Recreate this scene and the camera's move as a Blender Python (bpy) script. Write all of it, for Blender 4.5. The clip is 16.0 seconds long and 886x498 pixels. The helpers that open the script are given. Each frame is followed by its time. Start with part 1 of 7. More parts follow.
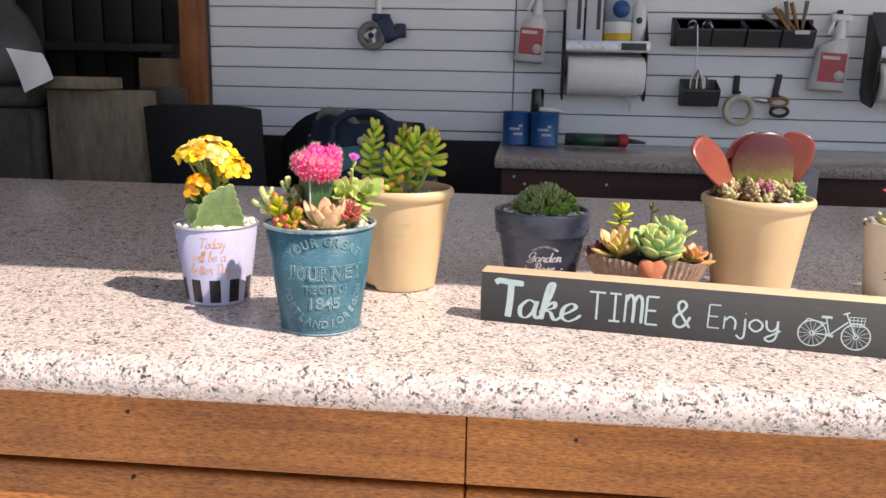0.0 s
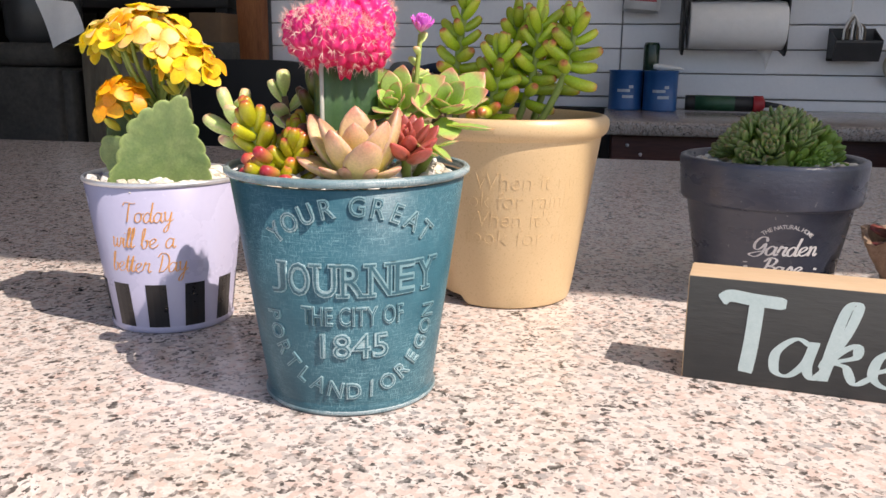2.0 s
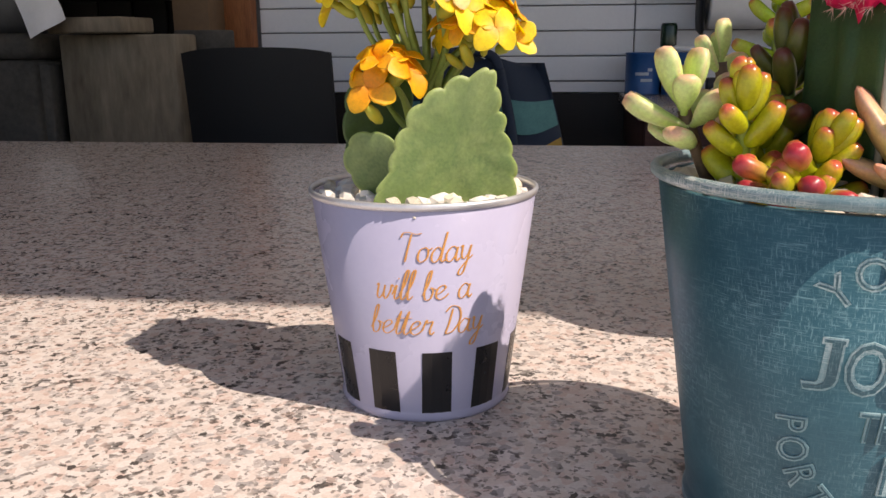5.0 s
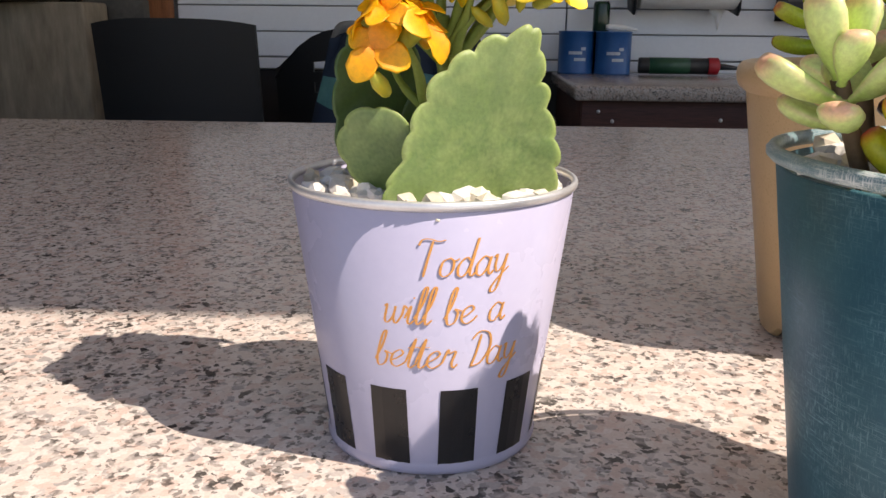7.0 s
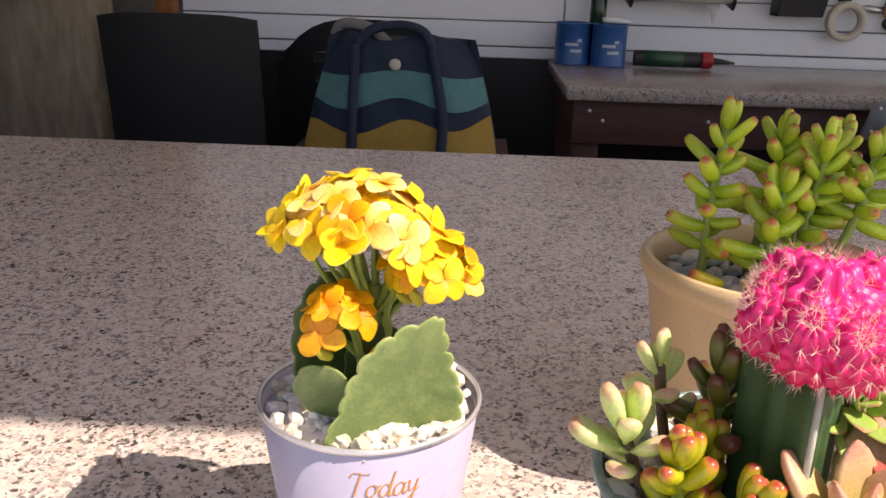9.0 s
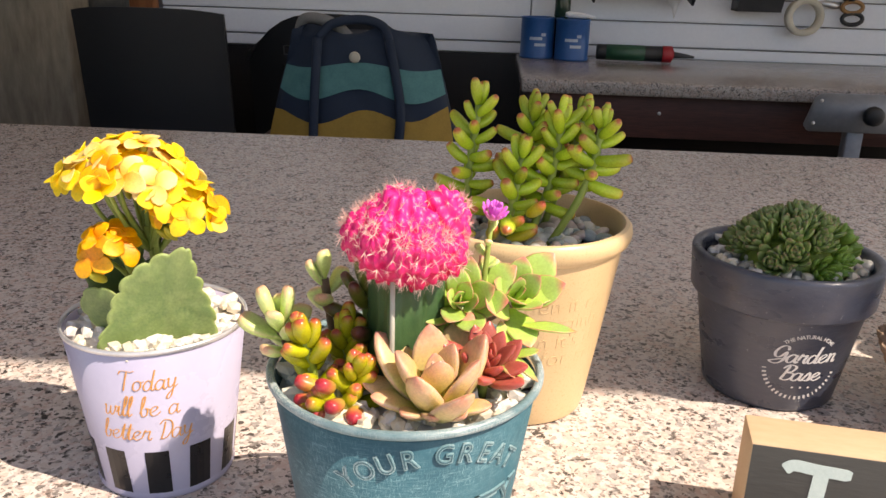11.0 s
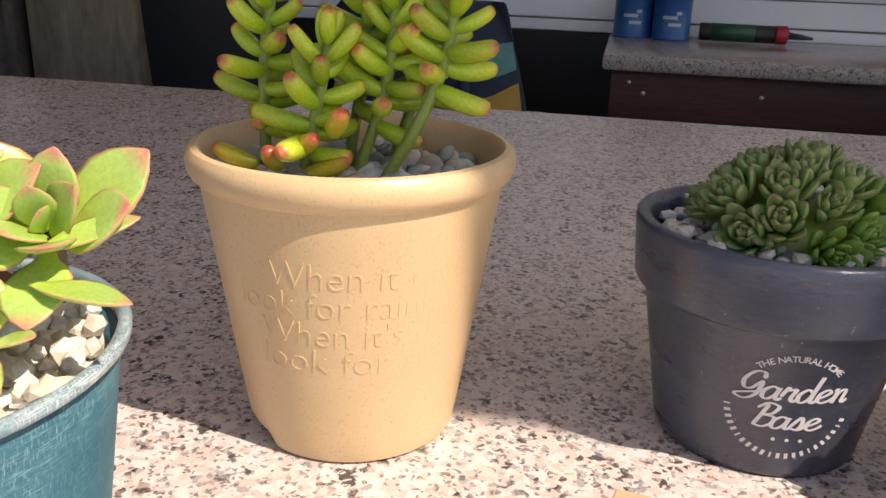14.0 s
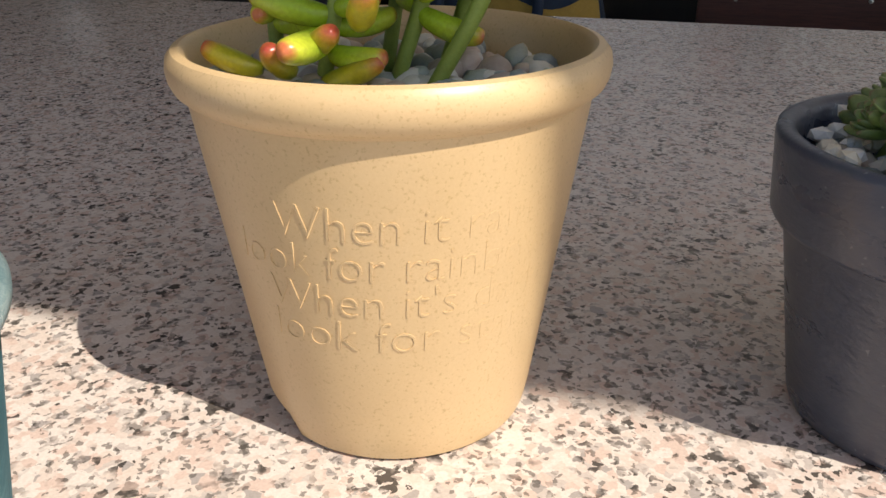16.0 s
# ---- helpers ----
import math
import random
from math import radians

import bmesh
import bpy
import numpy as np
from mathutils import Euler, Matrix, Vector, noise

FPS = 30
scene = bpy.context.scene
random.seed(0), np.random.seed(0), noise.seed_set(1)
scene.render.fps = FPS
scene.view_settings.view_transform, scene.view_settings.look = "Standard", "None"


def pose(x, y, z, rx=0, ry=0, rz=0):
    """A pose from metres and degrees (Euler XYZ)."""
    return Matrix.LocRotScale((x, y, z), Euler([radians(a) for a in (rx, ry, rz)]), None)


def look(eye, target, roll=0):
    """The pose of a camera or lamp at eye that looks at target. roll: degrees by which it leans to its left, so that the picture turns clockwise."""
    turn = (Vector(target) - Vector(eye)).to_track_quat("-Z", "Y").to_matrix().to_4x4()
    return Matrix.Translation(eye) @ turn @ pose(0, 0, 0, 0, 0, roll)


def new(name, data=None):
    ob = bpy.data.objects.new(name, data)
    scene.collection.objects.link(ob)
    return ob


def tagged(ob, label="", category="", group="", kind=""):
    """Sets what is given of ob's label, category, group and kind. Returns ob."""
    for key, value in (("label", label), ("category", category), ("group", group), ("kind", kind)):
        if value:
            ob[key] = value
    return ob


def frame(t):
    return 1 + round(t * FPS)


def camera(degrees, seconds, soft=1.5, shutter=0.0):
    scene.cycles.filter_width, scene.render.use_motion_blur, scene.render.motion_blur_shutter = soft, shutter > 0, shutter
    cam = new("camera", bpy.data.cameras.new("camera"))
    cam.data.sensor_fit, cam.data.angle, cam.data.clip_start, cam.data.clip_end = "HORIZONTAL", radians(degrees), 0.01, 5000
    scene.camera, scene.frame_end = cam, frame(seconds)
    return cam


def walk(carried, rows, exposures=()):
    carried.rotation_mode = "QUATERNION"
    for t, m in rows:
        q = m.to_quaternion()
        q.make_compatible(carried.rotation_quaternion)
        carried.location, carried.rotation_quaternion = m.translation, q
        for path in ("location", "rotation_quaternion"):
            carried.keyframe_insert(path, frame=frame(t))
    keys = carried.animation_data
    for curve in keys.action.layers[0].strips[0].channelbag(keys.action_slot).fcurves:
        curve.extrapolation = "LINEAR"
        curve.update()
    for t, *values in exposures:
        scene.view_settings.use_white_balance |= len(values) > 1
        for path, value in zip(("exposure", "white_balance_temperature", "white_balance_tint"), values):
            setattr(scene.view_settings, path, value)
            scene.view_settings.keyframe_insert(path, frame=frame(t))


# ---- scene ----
cam = camera(55.8, 16.0)
PATH = [
    (0, (0.074, 0.017, 1.128), (-0.104, 1.965, 0.712), 1.2),
    (0.5, (0.052, 0.076, 1.127), (-0.179, 2.013, 0.686), 1.1),
    (1, (0.039, 0.210, 1.111), (-0.248, 2.137, 0.654), 0.7),
    (1.5, (0.029, 0.323, 1.076), (-0.304, 2.241, 0.616), 0.5),
    (2, (0.001, 0.404, 1.040), (-0.361, 2.317, 0.588), 0.6),
    (2.5, (-0.020, 0.450, 1.024), (-0.393, 2.365, 0.583), 0.5),
    (3, (-0.029, 0.460, 1.020), (-0.403, 2.376, 0.588), 0.3),
    (3.5, (-0.054, 0.450, 1.029), (-0.420, 2.368, 0.595), -0.1),
    (4, (-0.096, 0.440, 1.033), (-0.446, 2.359, 0.590), -0.4),
    (4.5, (-0.137, 0.461, 1.038), (-0.433, 2.384, 0.571), -0.6),
    (5, (-0.178, 0.510, 1.027), (-0.428, 2.438, 0.553), -0.4),
    (5.2, (-0.186, 0.518, 1.025), (-0.403, 2.446, 0.541), -0.4),
    (7.3, (-0.213, 0.570, 1.020), (-0.265, 2.497, 0.486), 0.5),
    (7.5, (-0.212, 0.565, 1.036), (-0.262, 2.489, 0.494), 0.3),
    (7.7, (-0.211, 0.560, 1.055), (-0.241, 2.485, 0.514), 0.7),
    (8, (-0.205, 0.554, 1.087), (-0.254, 2.471, 0.520), 0.6),
    (8.2, (-0.206, 0.548, 1.106), (-0.253, 2.459, 0.520), 1.2),
    (10.5, (-0.103, 0.488, 1.135), (-0.176, 2.373, 0.470), 2.0),
    (11, (-0.077, 0.460, 1.134), (-0.162, 2.350, 0.486), 1.8),
    (11.5, (-0.058, 0.434, 1.130), (-0.148, 2.329, 0.500), 1.7),
    (12, (-0.006, 0.406, 1.126), (-0.140, 2.306, 0.514), 1.7),
    (12.5, (0.054, 0.386, 1.125), (-0.128, 2.283, 0.518), 1.6),
    (13, (0.068, 0.447, 1.108), (-0.155, 2.338, 0.495), 1.9),
    (13.5, (0.056, 0.553, 1.086), (-0.223, 2.428, 0.461), 2.2),
    (14, (0.036, 0.616, 1.069), (-0.334, 2.458, 0.413), 2.0),
    (14.5, (0.026, 0.651, 1.057), (-0.403, 2.456, 0.335), 1.6),
    (15, (0.024, 0.675, 1.053), (-0.447, 2.454, 0.290), 1.0),
    (15.5, (0.023, 0.687, 1.048), (-0.468, 2.433, 0.205), 0.3),
    (16, (0.023, 0.685, 1.048), (-0.496, 2.427, 0.213), -0.1),
]
walk(cam, [(t, look(eye, target, roll)) for t, eye, target, roll in PATH], [(t, stops, kelvin, tint) for t, stops, kelvin, tint in ((0, 0.61, 6900, 18), (1.5, 0.57, 6900, 18), (2.5, 0.31, 6850, 16), (3.5, 0.27, 6850, 14), (5, 0.33, 7300, 19), (7.5, 0.60, 7200, 16), (8.2, 0.64, 7500, 26), (10.5, 0.72, 7700, 16), (12.5, 0.61, 7700, 26), (14.5, 0.50, 7150, 17), (16, 0.39, 7100, 12))])

# ---- light: clear sky, sun from the right and the front, a deep roof over the stand ----
SUN_WAY = Vector((-0.73, 0.35, -1.0))
world = bpy.data.worlds.new("sky")
scene.world = world
world.use_nodes = True
nt = world.node_tree
sky = nt.nodes.new("ShaderNodeTexSky")
sky.sky_type, sky.sun_disc = "NISHITA", False
sky.sun_elevation = math.atan2(1.0, math.hypot(0.73, 0.35))
sky.sun_rotation = math.atan2(0.73, -0.35)
nt.links.new(sky.outputs[0], nt.nodes["Background"].inputs[0])
nt.nodes["Background"].inputs[1].default_value = 0.108
sun = new("sun", bpy.data.lights.new("sun", "SUN"))
sun.data.energy, sun.data.angle, sun.data.color = 4.0, radians(0.4), (1.0, 0.95, 0.86)
sun.matrix_world = Matrix.Translation((3, -2, 5)) @ SUN_WAY.to_track_quat("-Z", "Y").to_matrix().to_4x4()

# ---- materials ----
def nodes_of(name):
    m = bpy.data.materials.new(name)
    m.use_nodes = True
    return m, m.node_tree, m.node_tree.nodes["Principled BSDF"]


def ramp(nt, stops, constant=False):
    r = nt.nodes.new("ShaderNodeValToRGB")
    el = r.color_ramp.elements
    while len(el) < len(stops):
        el.new(0.5)
    for e, (p, c) in zip(el, stops):
        e.position, e.color = p, (*c, 1)
    if constant:
        r.color_ramp.interpolation = "CONSTANT"
    return r


def noise_tex(nt, scale, detail=4.0, rough=0.55, vec=None, stretch=None):
    n = nt.nodes.new("ShaderNodeTexNoise")
    n.inputs["Scale"].default_value, n.inputs["Detail"].default_value, n.inputs["Roughness"].default_value = scale, detail, rough
    if vec is None:
        vec = nt.nodes.new("ShaderNodeTexCoord").outputs["Object"]
    if stretch:
        mp = nt.nodes.new("ShaderNodeMapping")
        mp.inputs["Scale"].default_value = stretch
        nt.links.new(vec, mp.inputs["Vector"])
        vec = mp.outputs[0]
    nt.links.new(vec, n.inputs["Vector"])
    return n


def mixc(nt, fac, a, b, mode="MIX"):
    m = nt.nodes.new("ShaderNodeMix")
    m.data_type, m.blend_type = "RGBA", mode
    for sock, v in ((m.inputs[0], fac), (m.inputs[6], a), (m.inputs[7], b)):
        if isinstance(v, bpy.types.NodeSocket):
            nt.links.new(v, sock)
        elif isinstance(v, tuple):
            sock.default_value = (*v, 1)
        else:
            sock.default_value = v
    return m.outputs[2]


def bump(nt, bsdf, height, strength, distance=0.001):
    b = nt.nodes.new("ShaderNodeBump")
    b.inputs["Strength"].default_value, b.inputs["Distance"].default_value = strength, distance
    nt.links.new(height, b.inputs["Height"])
    nt.links.new(b.outputs[0], bsdf.inputs["Normal"])


def surface(name, c1, c2, scale=30, rough=0.5, metal=0.0, relief=0.2, depth=0.0005, stretch=None, fine=6.0, rrange=0.15, vary=0.0, coat=0.0):
    """A two-tone surface with stains at one scale, and grain and relief at a finer one."""
    m, nt, b = nodes_of(name)
    n1 = noise_tex(nt, scale, 5, 0.6, stretch=stretch)
    n2 = noise_tex(nt, scale * fine, 4, 0.6, stretch=stretch)
    r = ramp(nt, [(0.32, c1), (0.68, c2)])
    mx = nt.nodes.new("ShaderNodeMath")
    mx.operation = "MULTIPLY_ADD"
    mx.inputs[1].default_value, mx.inputs[2].default_value = 0.4, 0.0
    nt.links.new(n2.outputs[0], mx.inputs[0])
    ad = nt.nodes.new("ShaderNodeMath")
    ad.operation = "MULTIPLY_ADD"
    ad.inputs[1].default_value = 0.6
    nt.links.new(n1.outputs[0], ad.inputs[0])
    nt.links.new(mx.outputs[0], ad.inputs[2])
    nt.links.new(ad.outputs[0], r.inputs[0])
    col = r.outputs[0]
    if vary:
        oi = nt.nodes.new("ShaderNodeObjectInfo")
        hs = nt.nodes.new("ShaderNodeHueSaturation")
        mr = nt.nodes.new("ShaderNodeMapRange")
        mr.inputs["To Min"].default_value, mr.inputs["To Max"].default_value = 1 - vary, 1 + vary
        nt.links.new(oi.outputs["Random"], mr.inputs["Value"])
        nt.links.new(mr.outputs[0], hs.inputs["Value"])
        nt.links.new(col, hs.inputs["Color"])
        col = hs.outputs[0]
    nt.links.new(col, b.inputs["Base Color"])
    rr = nt.nodes.new("ShaderNodeMapRange")
    rr.inputs["To Min"].default_value, rr.inputs["To Max"].default_value = max(0.03, rough - rrange), min(1, rough + rrange)
    nt.links.new(n1.outputs[0], rr.inputs["Value"])
    nt.links.new(rr.outputs[0], b.inputs["Roughness"])
    b.inputs["Metallic"].default_value = metal
    b.inputs["Coat Weight"].default_value = coat
    if relief:
        bump(nt, b, n2.outputs[0], relief, depth)
    return m


def granite(name, light=1.0):
    """Pale feldspar and quartz grains with dark mica blots and specks."""
    m, nt, b = nodes_of(name)
    co = nt.nodes.new("ShaderNodeTexCoord").outputs["Object"]
    warp = noise_tex(nt, 260, 3, 0.6, co)
    ad = nt.nodes.new("ShaderNodeMix")
    ad.data_type, ad.blend_type = "RGBA", "LINEAR_LIGHT"
    ad.inputs[0].default_value = 0.0022
    nt.links.new(co, ad.inputs[6])
    nt.links.new(warp.outputs["Color"], ad.inputs[7])
    warped = ad.outputs[2]

    def cells(scale):
        v = nt.nodes.new("ShaderNodeTexVoronoi")
        v.inputs["Scale"].default_value = scale
        nt.links.new(warped, v.inputs["Vector"])
        sp = nt.nodes.new("ShaderNodeSeparateColor")
        nt.links.new(v.outputs["Color"], sp.inputs[0])
        return sp.outputs

    L = light
    grains = cells(300)
    base = ramp(nt, [(0.0, (0.65 * L, 0.565 * L, 0.52 * L)), (0.30, (0.70 * L, 0.635 * L, 0.60 * L)), (0.55, (0.62 * L, 0.495 * L, 0.445 * L)), (0.72, (0.68 * L, 0.625 * L, 0.59 * L)), (0.86, (0.53 * L, 0.475 * L, 0.45 * L)), (0.95, (0.39 * L, 0.36 * L, 0.35 * L))], True)
    nt.links.new(grains[0], base.inputs[0])
    fine = noise_tex(nt, 900, 3, 0.7, co)
    tr = ramp(nt, [(0.25, (0.84, 0.82, 0.80)), (0.75, (1.08, 1.08, 1.08))])
    nt.links.new(fine.outputs[0], tr.inputs[0])
    body = mixc(nt, 1.0, base.outputs[0], tr.outputs[0], "MULTIPLY")
    cluster = noise_tex(nt, 95, 3, 0.6, co)
    cr = ramp(nt, [(0.40, (0.0, 0.0, 0.0)), (0.60, (1, 1, 1))])
    nt.links.new(cluster.outputs[0], cr.inputs[0])
    blots = ramp(nt, [(0.0, (0, 0, 0)), (0.72, (0.50, 0.50, 0.50)), (0.80, (0.92, 0.92, 0.92))], True)
    nt.links.new(cells(430)[1], blots.inputs[0])
    fac = mixc(nt, 1.0, blots.outputs[0], cr.outputs[0], "MULTIPLY")
    specks = ramp(nt, [(0.0, (0, 0, 0)), (0.91, (0.70, 0.70, 0.70))], True)
    nt.links.new(cells(760)[2], specks.inputs[0])
    col = mixc(nt, specks.outputs[0], body, (0.10, 0.088, 0.08))
    col = mixc(nt, fac, col, (0.045, 0.040, 0.037))
    nt.links.new(col, b.inputs["Base Color"])
    rr = nt.nodes.new("ShaderNodeMapRange")
    rr.inputs["To Min"].default_value, rr.inputs["To Max"].default_value = 0.13, 0.26
    nt.links.new(cluster.outputs[0], rr.inputs["Value"])
    nt.links.new(rr.outputs[0], b.inputs["Roughness"])
    bump(nt, b, fine.outputs[0], 0.02, 0.0002)
    return m


def wood(name, c1, c2, scale=9, rough=0.5, along="x", vary=0.06, pores=0.6):
    s = {"x": (0.06, 1, 1), "y": (1, 0.06, 1), "z": (1, 1, 0.06)}[along]
    m, nt, b = nodes_of(name)
    n1 = noise_tex(nt, scale * 6, 6, 0.65, stretch=s)
    n1.inputs["Distortion"].default_value = 0.6
    n2 = noise_tex(nt, scale * 60, 4, 0.75, stretch=s if pores > 0.5 else (0.16, 1, 1))
    n3 = noise_tex(nt, 5, 3)
    r = ramp(nt, [(0.28, c1), (0.5, tuple((p + q) / 2 for p, q in zip(c1, c2))), (0.72, c2)])
    nt.links.new(n1.outputs[0], r.inputs[0])
    r2 = ramp(nt, [(0.32, (pores * 1.03, pores, pores * 0.97)), (0.6, (1.1, 1.1, 1.1))])
    nt.links.new(n2.outputs[0], r2.inputs[0])
    col = mixc(nt, 1.0, r.outputs[0], r2.outputs[0], "MULTIPLY")
    r3 = ramp(nt, [(0.35, (0.8, 0.78, 0.76)), (0.65, (1.1, 1.1, 1.1))])
    nt.links.new(n3.outputs[0], r3.inputs[0])
    col = mixc(nt, 1.0, col, r3.outputs[0], "MULTIPLY")
    nt.links.new(col, b.inputs["Base Color"])
    b.inputs["Roughness"].default_value = rough
    bump(nt, b, n2.outputs[0], 0.25, 0.0006)
    return m


def leaf_mat(name, stops, rough=0.4, edge=None, vary=0.12, sub=0.25, bloom=None):
    """A fleshy leaf: colour from base to tip along the leaf (uv y), a margin colour across it (uv x)."""
    m, nt, b = nodes_of(name)
    uv = nt.nodes.new("ShaderNodeUVMap")
    uv.uv_map = "along"
    sp = nt.nodes.new("ShaderNodeSeparateXYZ")
    nt.links.new(uv.outputs[0], sp.inputs[0])
    n1 = noise_tex(nt, 160, 4, 0.6)
    oi = nt.nodes.new("ShaderNodeObjectInfo")
    j = nt.nodes.new("ShaderNodeMath")
    j.operation = "MULTIPLY_ADD"
    j.inputs[1].default_value = 0.22
    nt.links.new(n1.outputs[0], j.inputs[0])
    nt.links.new(sp.outputs[1], j.inputs[2])
    k = nt.nodes.new("ShaderNodeMath")
    k.operation = "SUBTRACT"
    k.inputs[1].default_value = 0.11
    nt.links.new(j.outputs[0], k.inputs[0])
    r = ramp(nt, stops)
    nt.links.new(k.outputs[0], r.inputs[0])
    col = r.outputs[0]
    if edge:
        er = ramp(nt, [(0.88, (0, 0, 0)), (1.0, (1, 1, 1))])
        nt.links.new(sp.outputs[0], er.inputs[0])
        col = mixc(nt, er.outputs[0], col, edge)
    if bloom:
        n3 = noise_tex(nt, 55, 5, 0.7)
        br = ramp(nt, [(0.46, (0, 0, 0)), (0.68, (0.75, 0.75, 0.75))])
        nt.links.new(n3.outputs[0], br.inputs[0])
        col = mixc(nt, br.outputs[0], col, bloom)
    n2 = noise_tex(nt, 900, 3, 0.6)
    sr = ramp(nt, [(0.3, (0.86, 0.86, 0.86)), (0.7, (1.1, 1.1, 1.1))])
    nt.links.new(n2.outputs[0], sr.inputs[0])
    col = mixc(nt, 1.0, col, sr.outputs[0], "MULTIPLY")
    hs = nt.nodes.new("ShaderNodeHueSaturation")
    mr = nt.nodes.new("ShaderNodeMapRange")
    mr.inputs["To Min"].default_value, mr.inputs["To Max"].default_value = 1 - vary, 1 + vary
    nt.links.new(oi.outputs["Random"], mr.inputs["Value"])
    nt.links.new(mr.outputs[0], hs.inputs["Value"])
    nt.links.new(col, hs.inputs["Color"])
    nt.links.new(hs.outputs[0], b.inputs["Base Color"])
    b.inputs["Roughness"].default_value = rough
    if sub:
        b.inputs["Subsurface Weight"].default_value = sub
        b.inputs["Subsurface Radius"].default_value = (0.6, 0.8, 0.25)
        b.inputs["Subsurface Scale"].default_value = 0.004
    bump(nt, b, n2.outputs[0], 0.12, 0.0004)
    return m


def speckled(m, colour, scale, lo, hi):
    """Adds fine specks of another colour to a surface."""
    nt = m.node_tree
    b = nt.nodes["Principled BSDF"]
    src = b.inputs["Base Color"].links[0].from_socket
    n = noise_tex(nt, scale, 2, 0.5)
    r = ramp(nt, [(lo, (0, 0, 0)), (hi, (0.8, 0.8, 0.8))])
    nt.links.new(n.outputs[0], r.inputs[0])
    nt.links.new(mixc(nt, r.outputs[0], src, colour), b.inputs["Base Color"])
    return m


GRANITE = granite("polished speckled granite")
GRANITE_DARK = granite("brown speckled granite", 0.62)
PLY = wood("varnished brown plywood", (0.34, 0.105, 0.019), (0.66, 0.25, 0.050), 13, 0.5, pores=0.24)
CEDAR = wood("red-brown cedar post", (0.24, 0.075, 0.024), (0.40, 0.15, 0.05), 8, 0.7, "z")
# dark boards pushed to near black: the store's shade is in this colour
DARKWOOD = wood("dark boards with the store's shade in the colour", (0.004, 0.0026, 0.0023), (0.010, 0.006, 0.005), 6, 0.6, "z")
MAROON = wood("dark maroon painted board", (0.062, 0.022, 0.016), (0.105, 0.038, 0.028), 6, 0.65)
SIDING = surface("pale grey plastic slatwall", (0.76, 0.78, 0.83), (0.83, 0.85, 0.89), 4, 0.4, relief=0.1, fine=30, vary=0.03)
GROOVE = surface("grey groove backing", (0.20, 0.21, 0.225), (0.27, 0.28, 0.295), 8, 0.8)
CONCRETE = surface("worn pale concrete", (0.55, 0.54, 0.515), (0.67, 0.655, 0.62), 3, 0.85, relief=0.4, depth=0.002, fine=25)
CEILING = surface("pale roof sheathing", (0.5, 0.44, 0.36), (0.6, 0.54, 0.45), 4, 0.8, stretch=(1, 0.1, 1))
STEEL = surface("brushed zinc", (0.45, 0.46, 0.47), (0.62, 0.63, 0.64), 90, 0.32, 0.9, 0.15)
BLACKPL = surface("black plastic", (0.012, 0.012, 0.013), (0.02, 0.02, 0.022), 60, 0.5, relief=0.15)
DARKGREY = surface("dark grey plastic", (0.032, 0.034, 0.038), (0.05, 0.052, 0.057), 40, 0.45)
WHITEPL = surface("white plastic", (0.68, 0.69, 0.70), (0.78, 0.79, 0.8), 30, 0.4, relief=0.05)
PAPER = surface("white paper towel", (0.78, 0.78, 0.77), (0.86, 0.86, 0.85), 60, 0.9, relief=0.5, depth=0.001, fine=9)
ZINC = surface("pale bare zinc", (0.62, 0.63, 0.67), (0.76, 0.77, 0.80), 120, 0.36, 0.65, 0.1)
GALV = surface("grey galvanised plate", (0.20, 0.21, 0.23), (0.30, 0.31, 0.33), 12, 0.5, 0.3)


# ---- building helpers ----
def part(name, bm, material, parent=None, label="", smooth=True):
    """Links a bmesh as one mesh object under its thing or part."""
    me = bpy.data.meshes.new(name)
    bm.to_mesh(me)
    bm.free()
    return link(name, me, material, parent, label, smooth)


def link(name, me, material, parent=None, label="", smooth=True):
    ob = new(name, me)
    if material and not me.materials:
        me.materials.append(material)
    if smooth:
        me.shade_smooth()
        if smooth == "auto":
            me.set_sharp_from_angle(angle=radians(35))
    ob.parent = parent
    if label:
        ob["label"] = label
    return ob


def thing(name, at, label, category, group="", rz=0.0):
    ob = new(name)
    ob.empty_display_size = 0.02
    ob.matrix_basis = pose(*at, 0, 0, rz)
    return tagged(ob, label, category, group)


def box(sx, sy, sz, at=(0, 0, 0), bevel=0.0, seg=2, rot=None):
    """A bevelled box whose bottom centre stands at a place."""
    bm = bmesh.new()
    bmesh.ops.create_cube(bm, size=1, matrix=Matrix.Diagonal((sx, sy, sz, 1)))
    if bevel:
        bmesh.ops.bevel(bm, geom=bm.edges[:], offset=bevel, segments=seg, affect="EDGES", profile=0.5)
    m = Matrix.Translation((at[0], at[1], at[2] + sz / 2))
    if rot:
        m = m @ Euler([radians(a) for a in rot]).to_matrix().to_4x4()
    bm.transform(m)
    return bm


def lathe(profile, n=64, loop=False):
    bm = bmesh.new()
    rings = []
    for r, z in profile:
        rings.append([bm.verts.new((r * math.cos(2 * math.pi * i / n), r * math.sin(2 * math.pi * i / n), z)) for i in range(n)])
    for a, b in zip(rings, rings[1:]):
        for i in range(n):
            bm.faces.new((a[i], a[(i + 1) % n], b[(i + 1) % n], b[i]))
    if loop:
        for i in range(n):
            bm.faces.new((rings[-1][i], rings[-1][(i + 1) % n], rings[0][(i + 1) % n], rings[0][i]))
    for ring, flip in () if loop else ((rings[0], True), (rings[-1], False)):
        if (profile[0] if flip else profile[-1])[0] > 1e-5:
            bm.faces.new(ring[::-1] if flip else ring)
    bmesh.ops.remove_doubles(bm, verts=bm.verts, dist=1e-6)
    bmesh.ops.recalc_face_normals(bm, faces=bm.faces)
    return bm


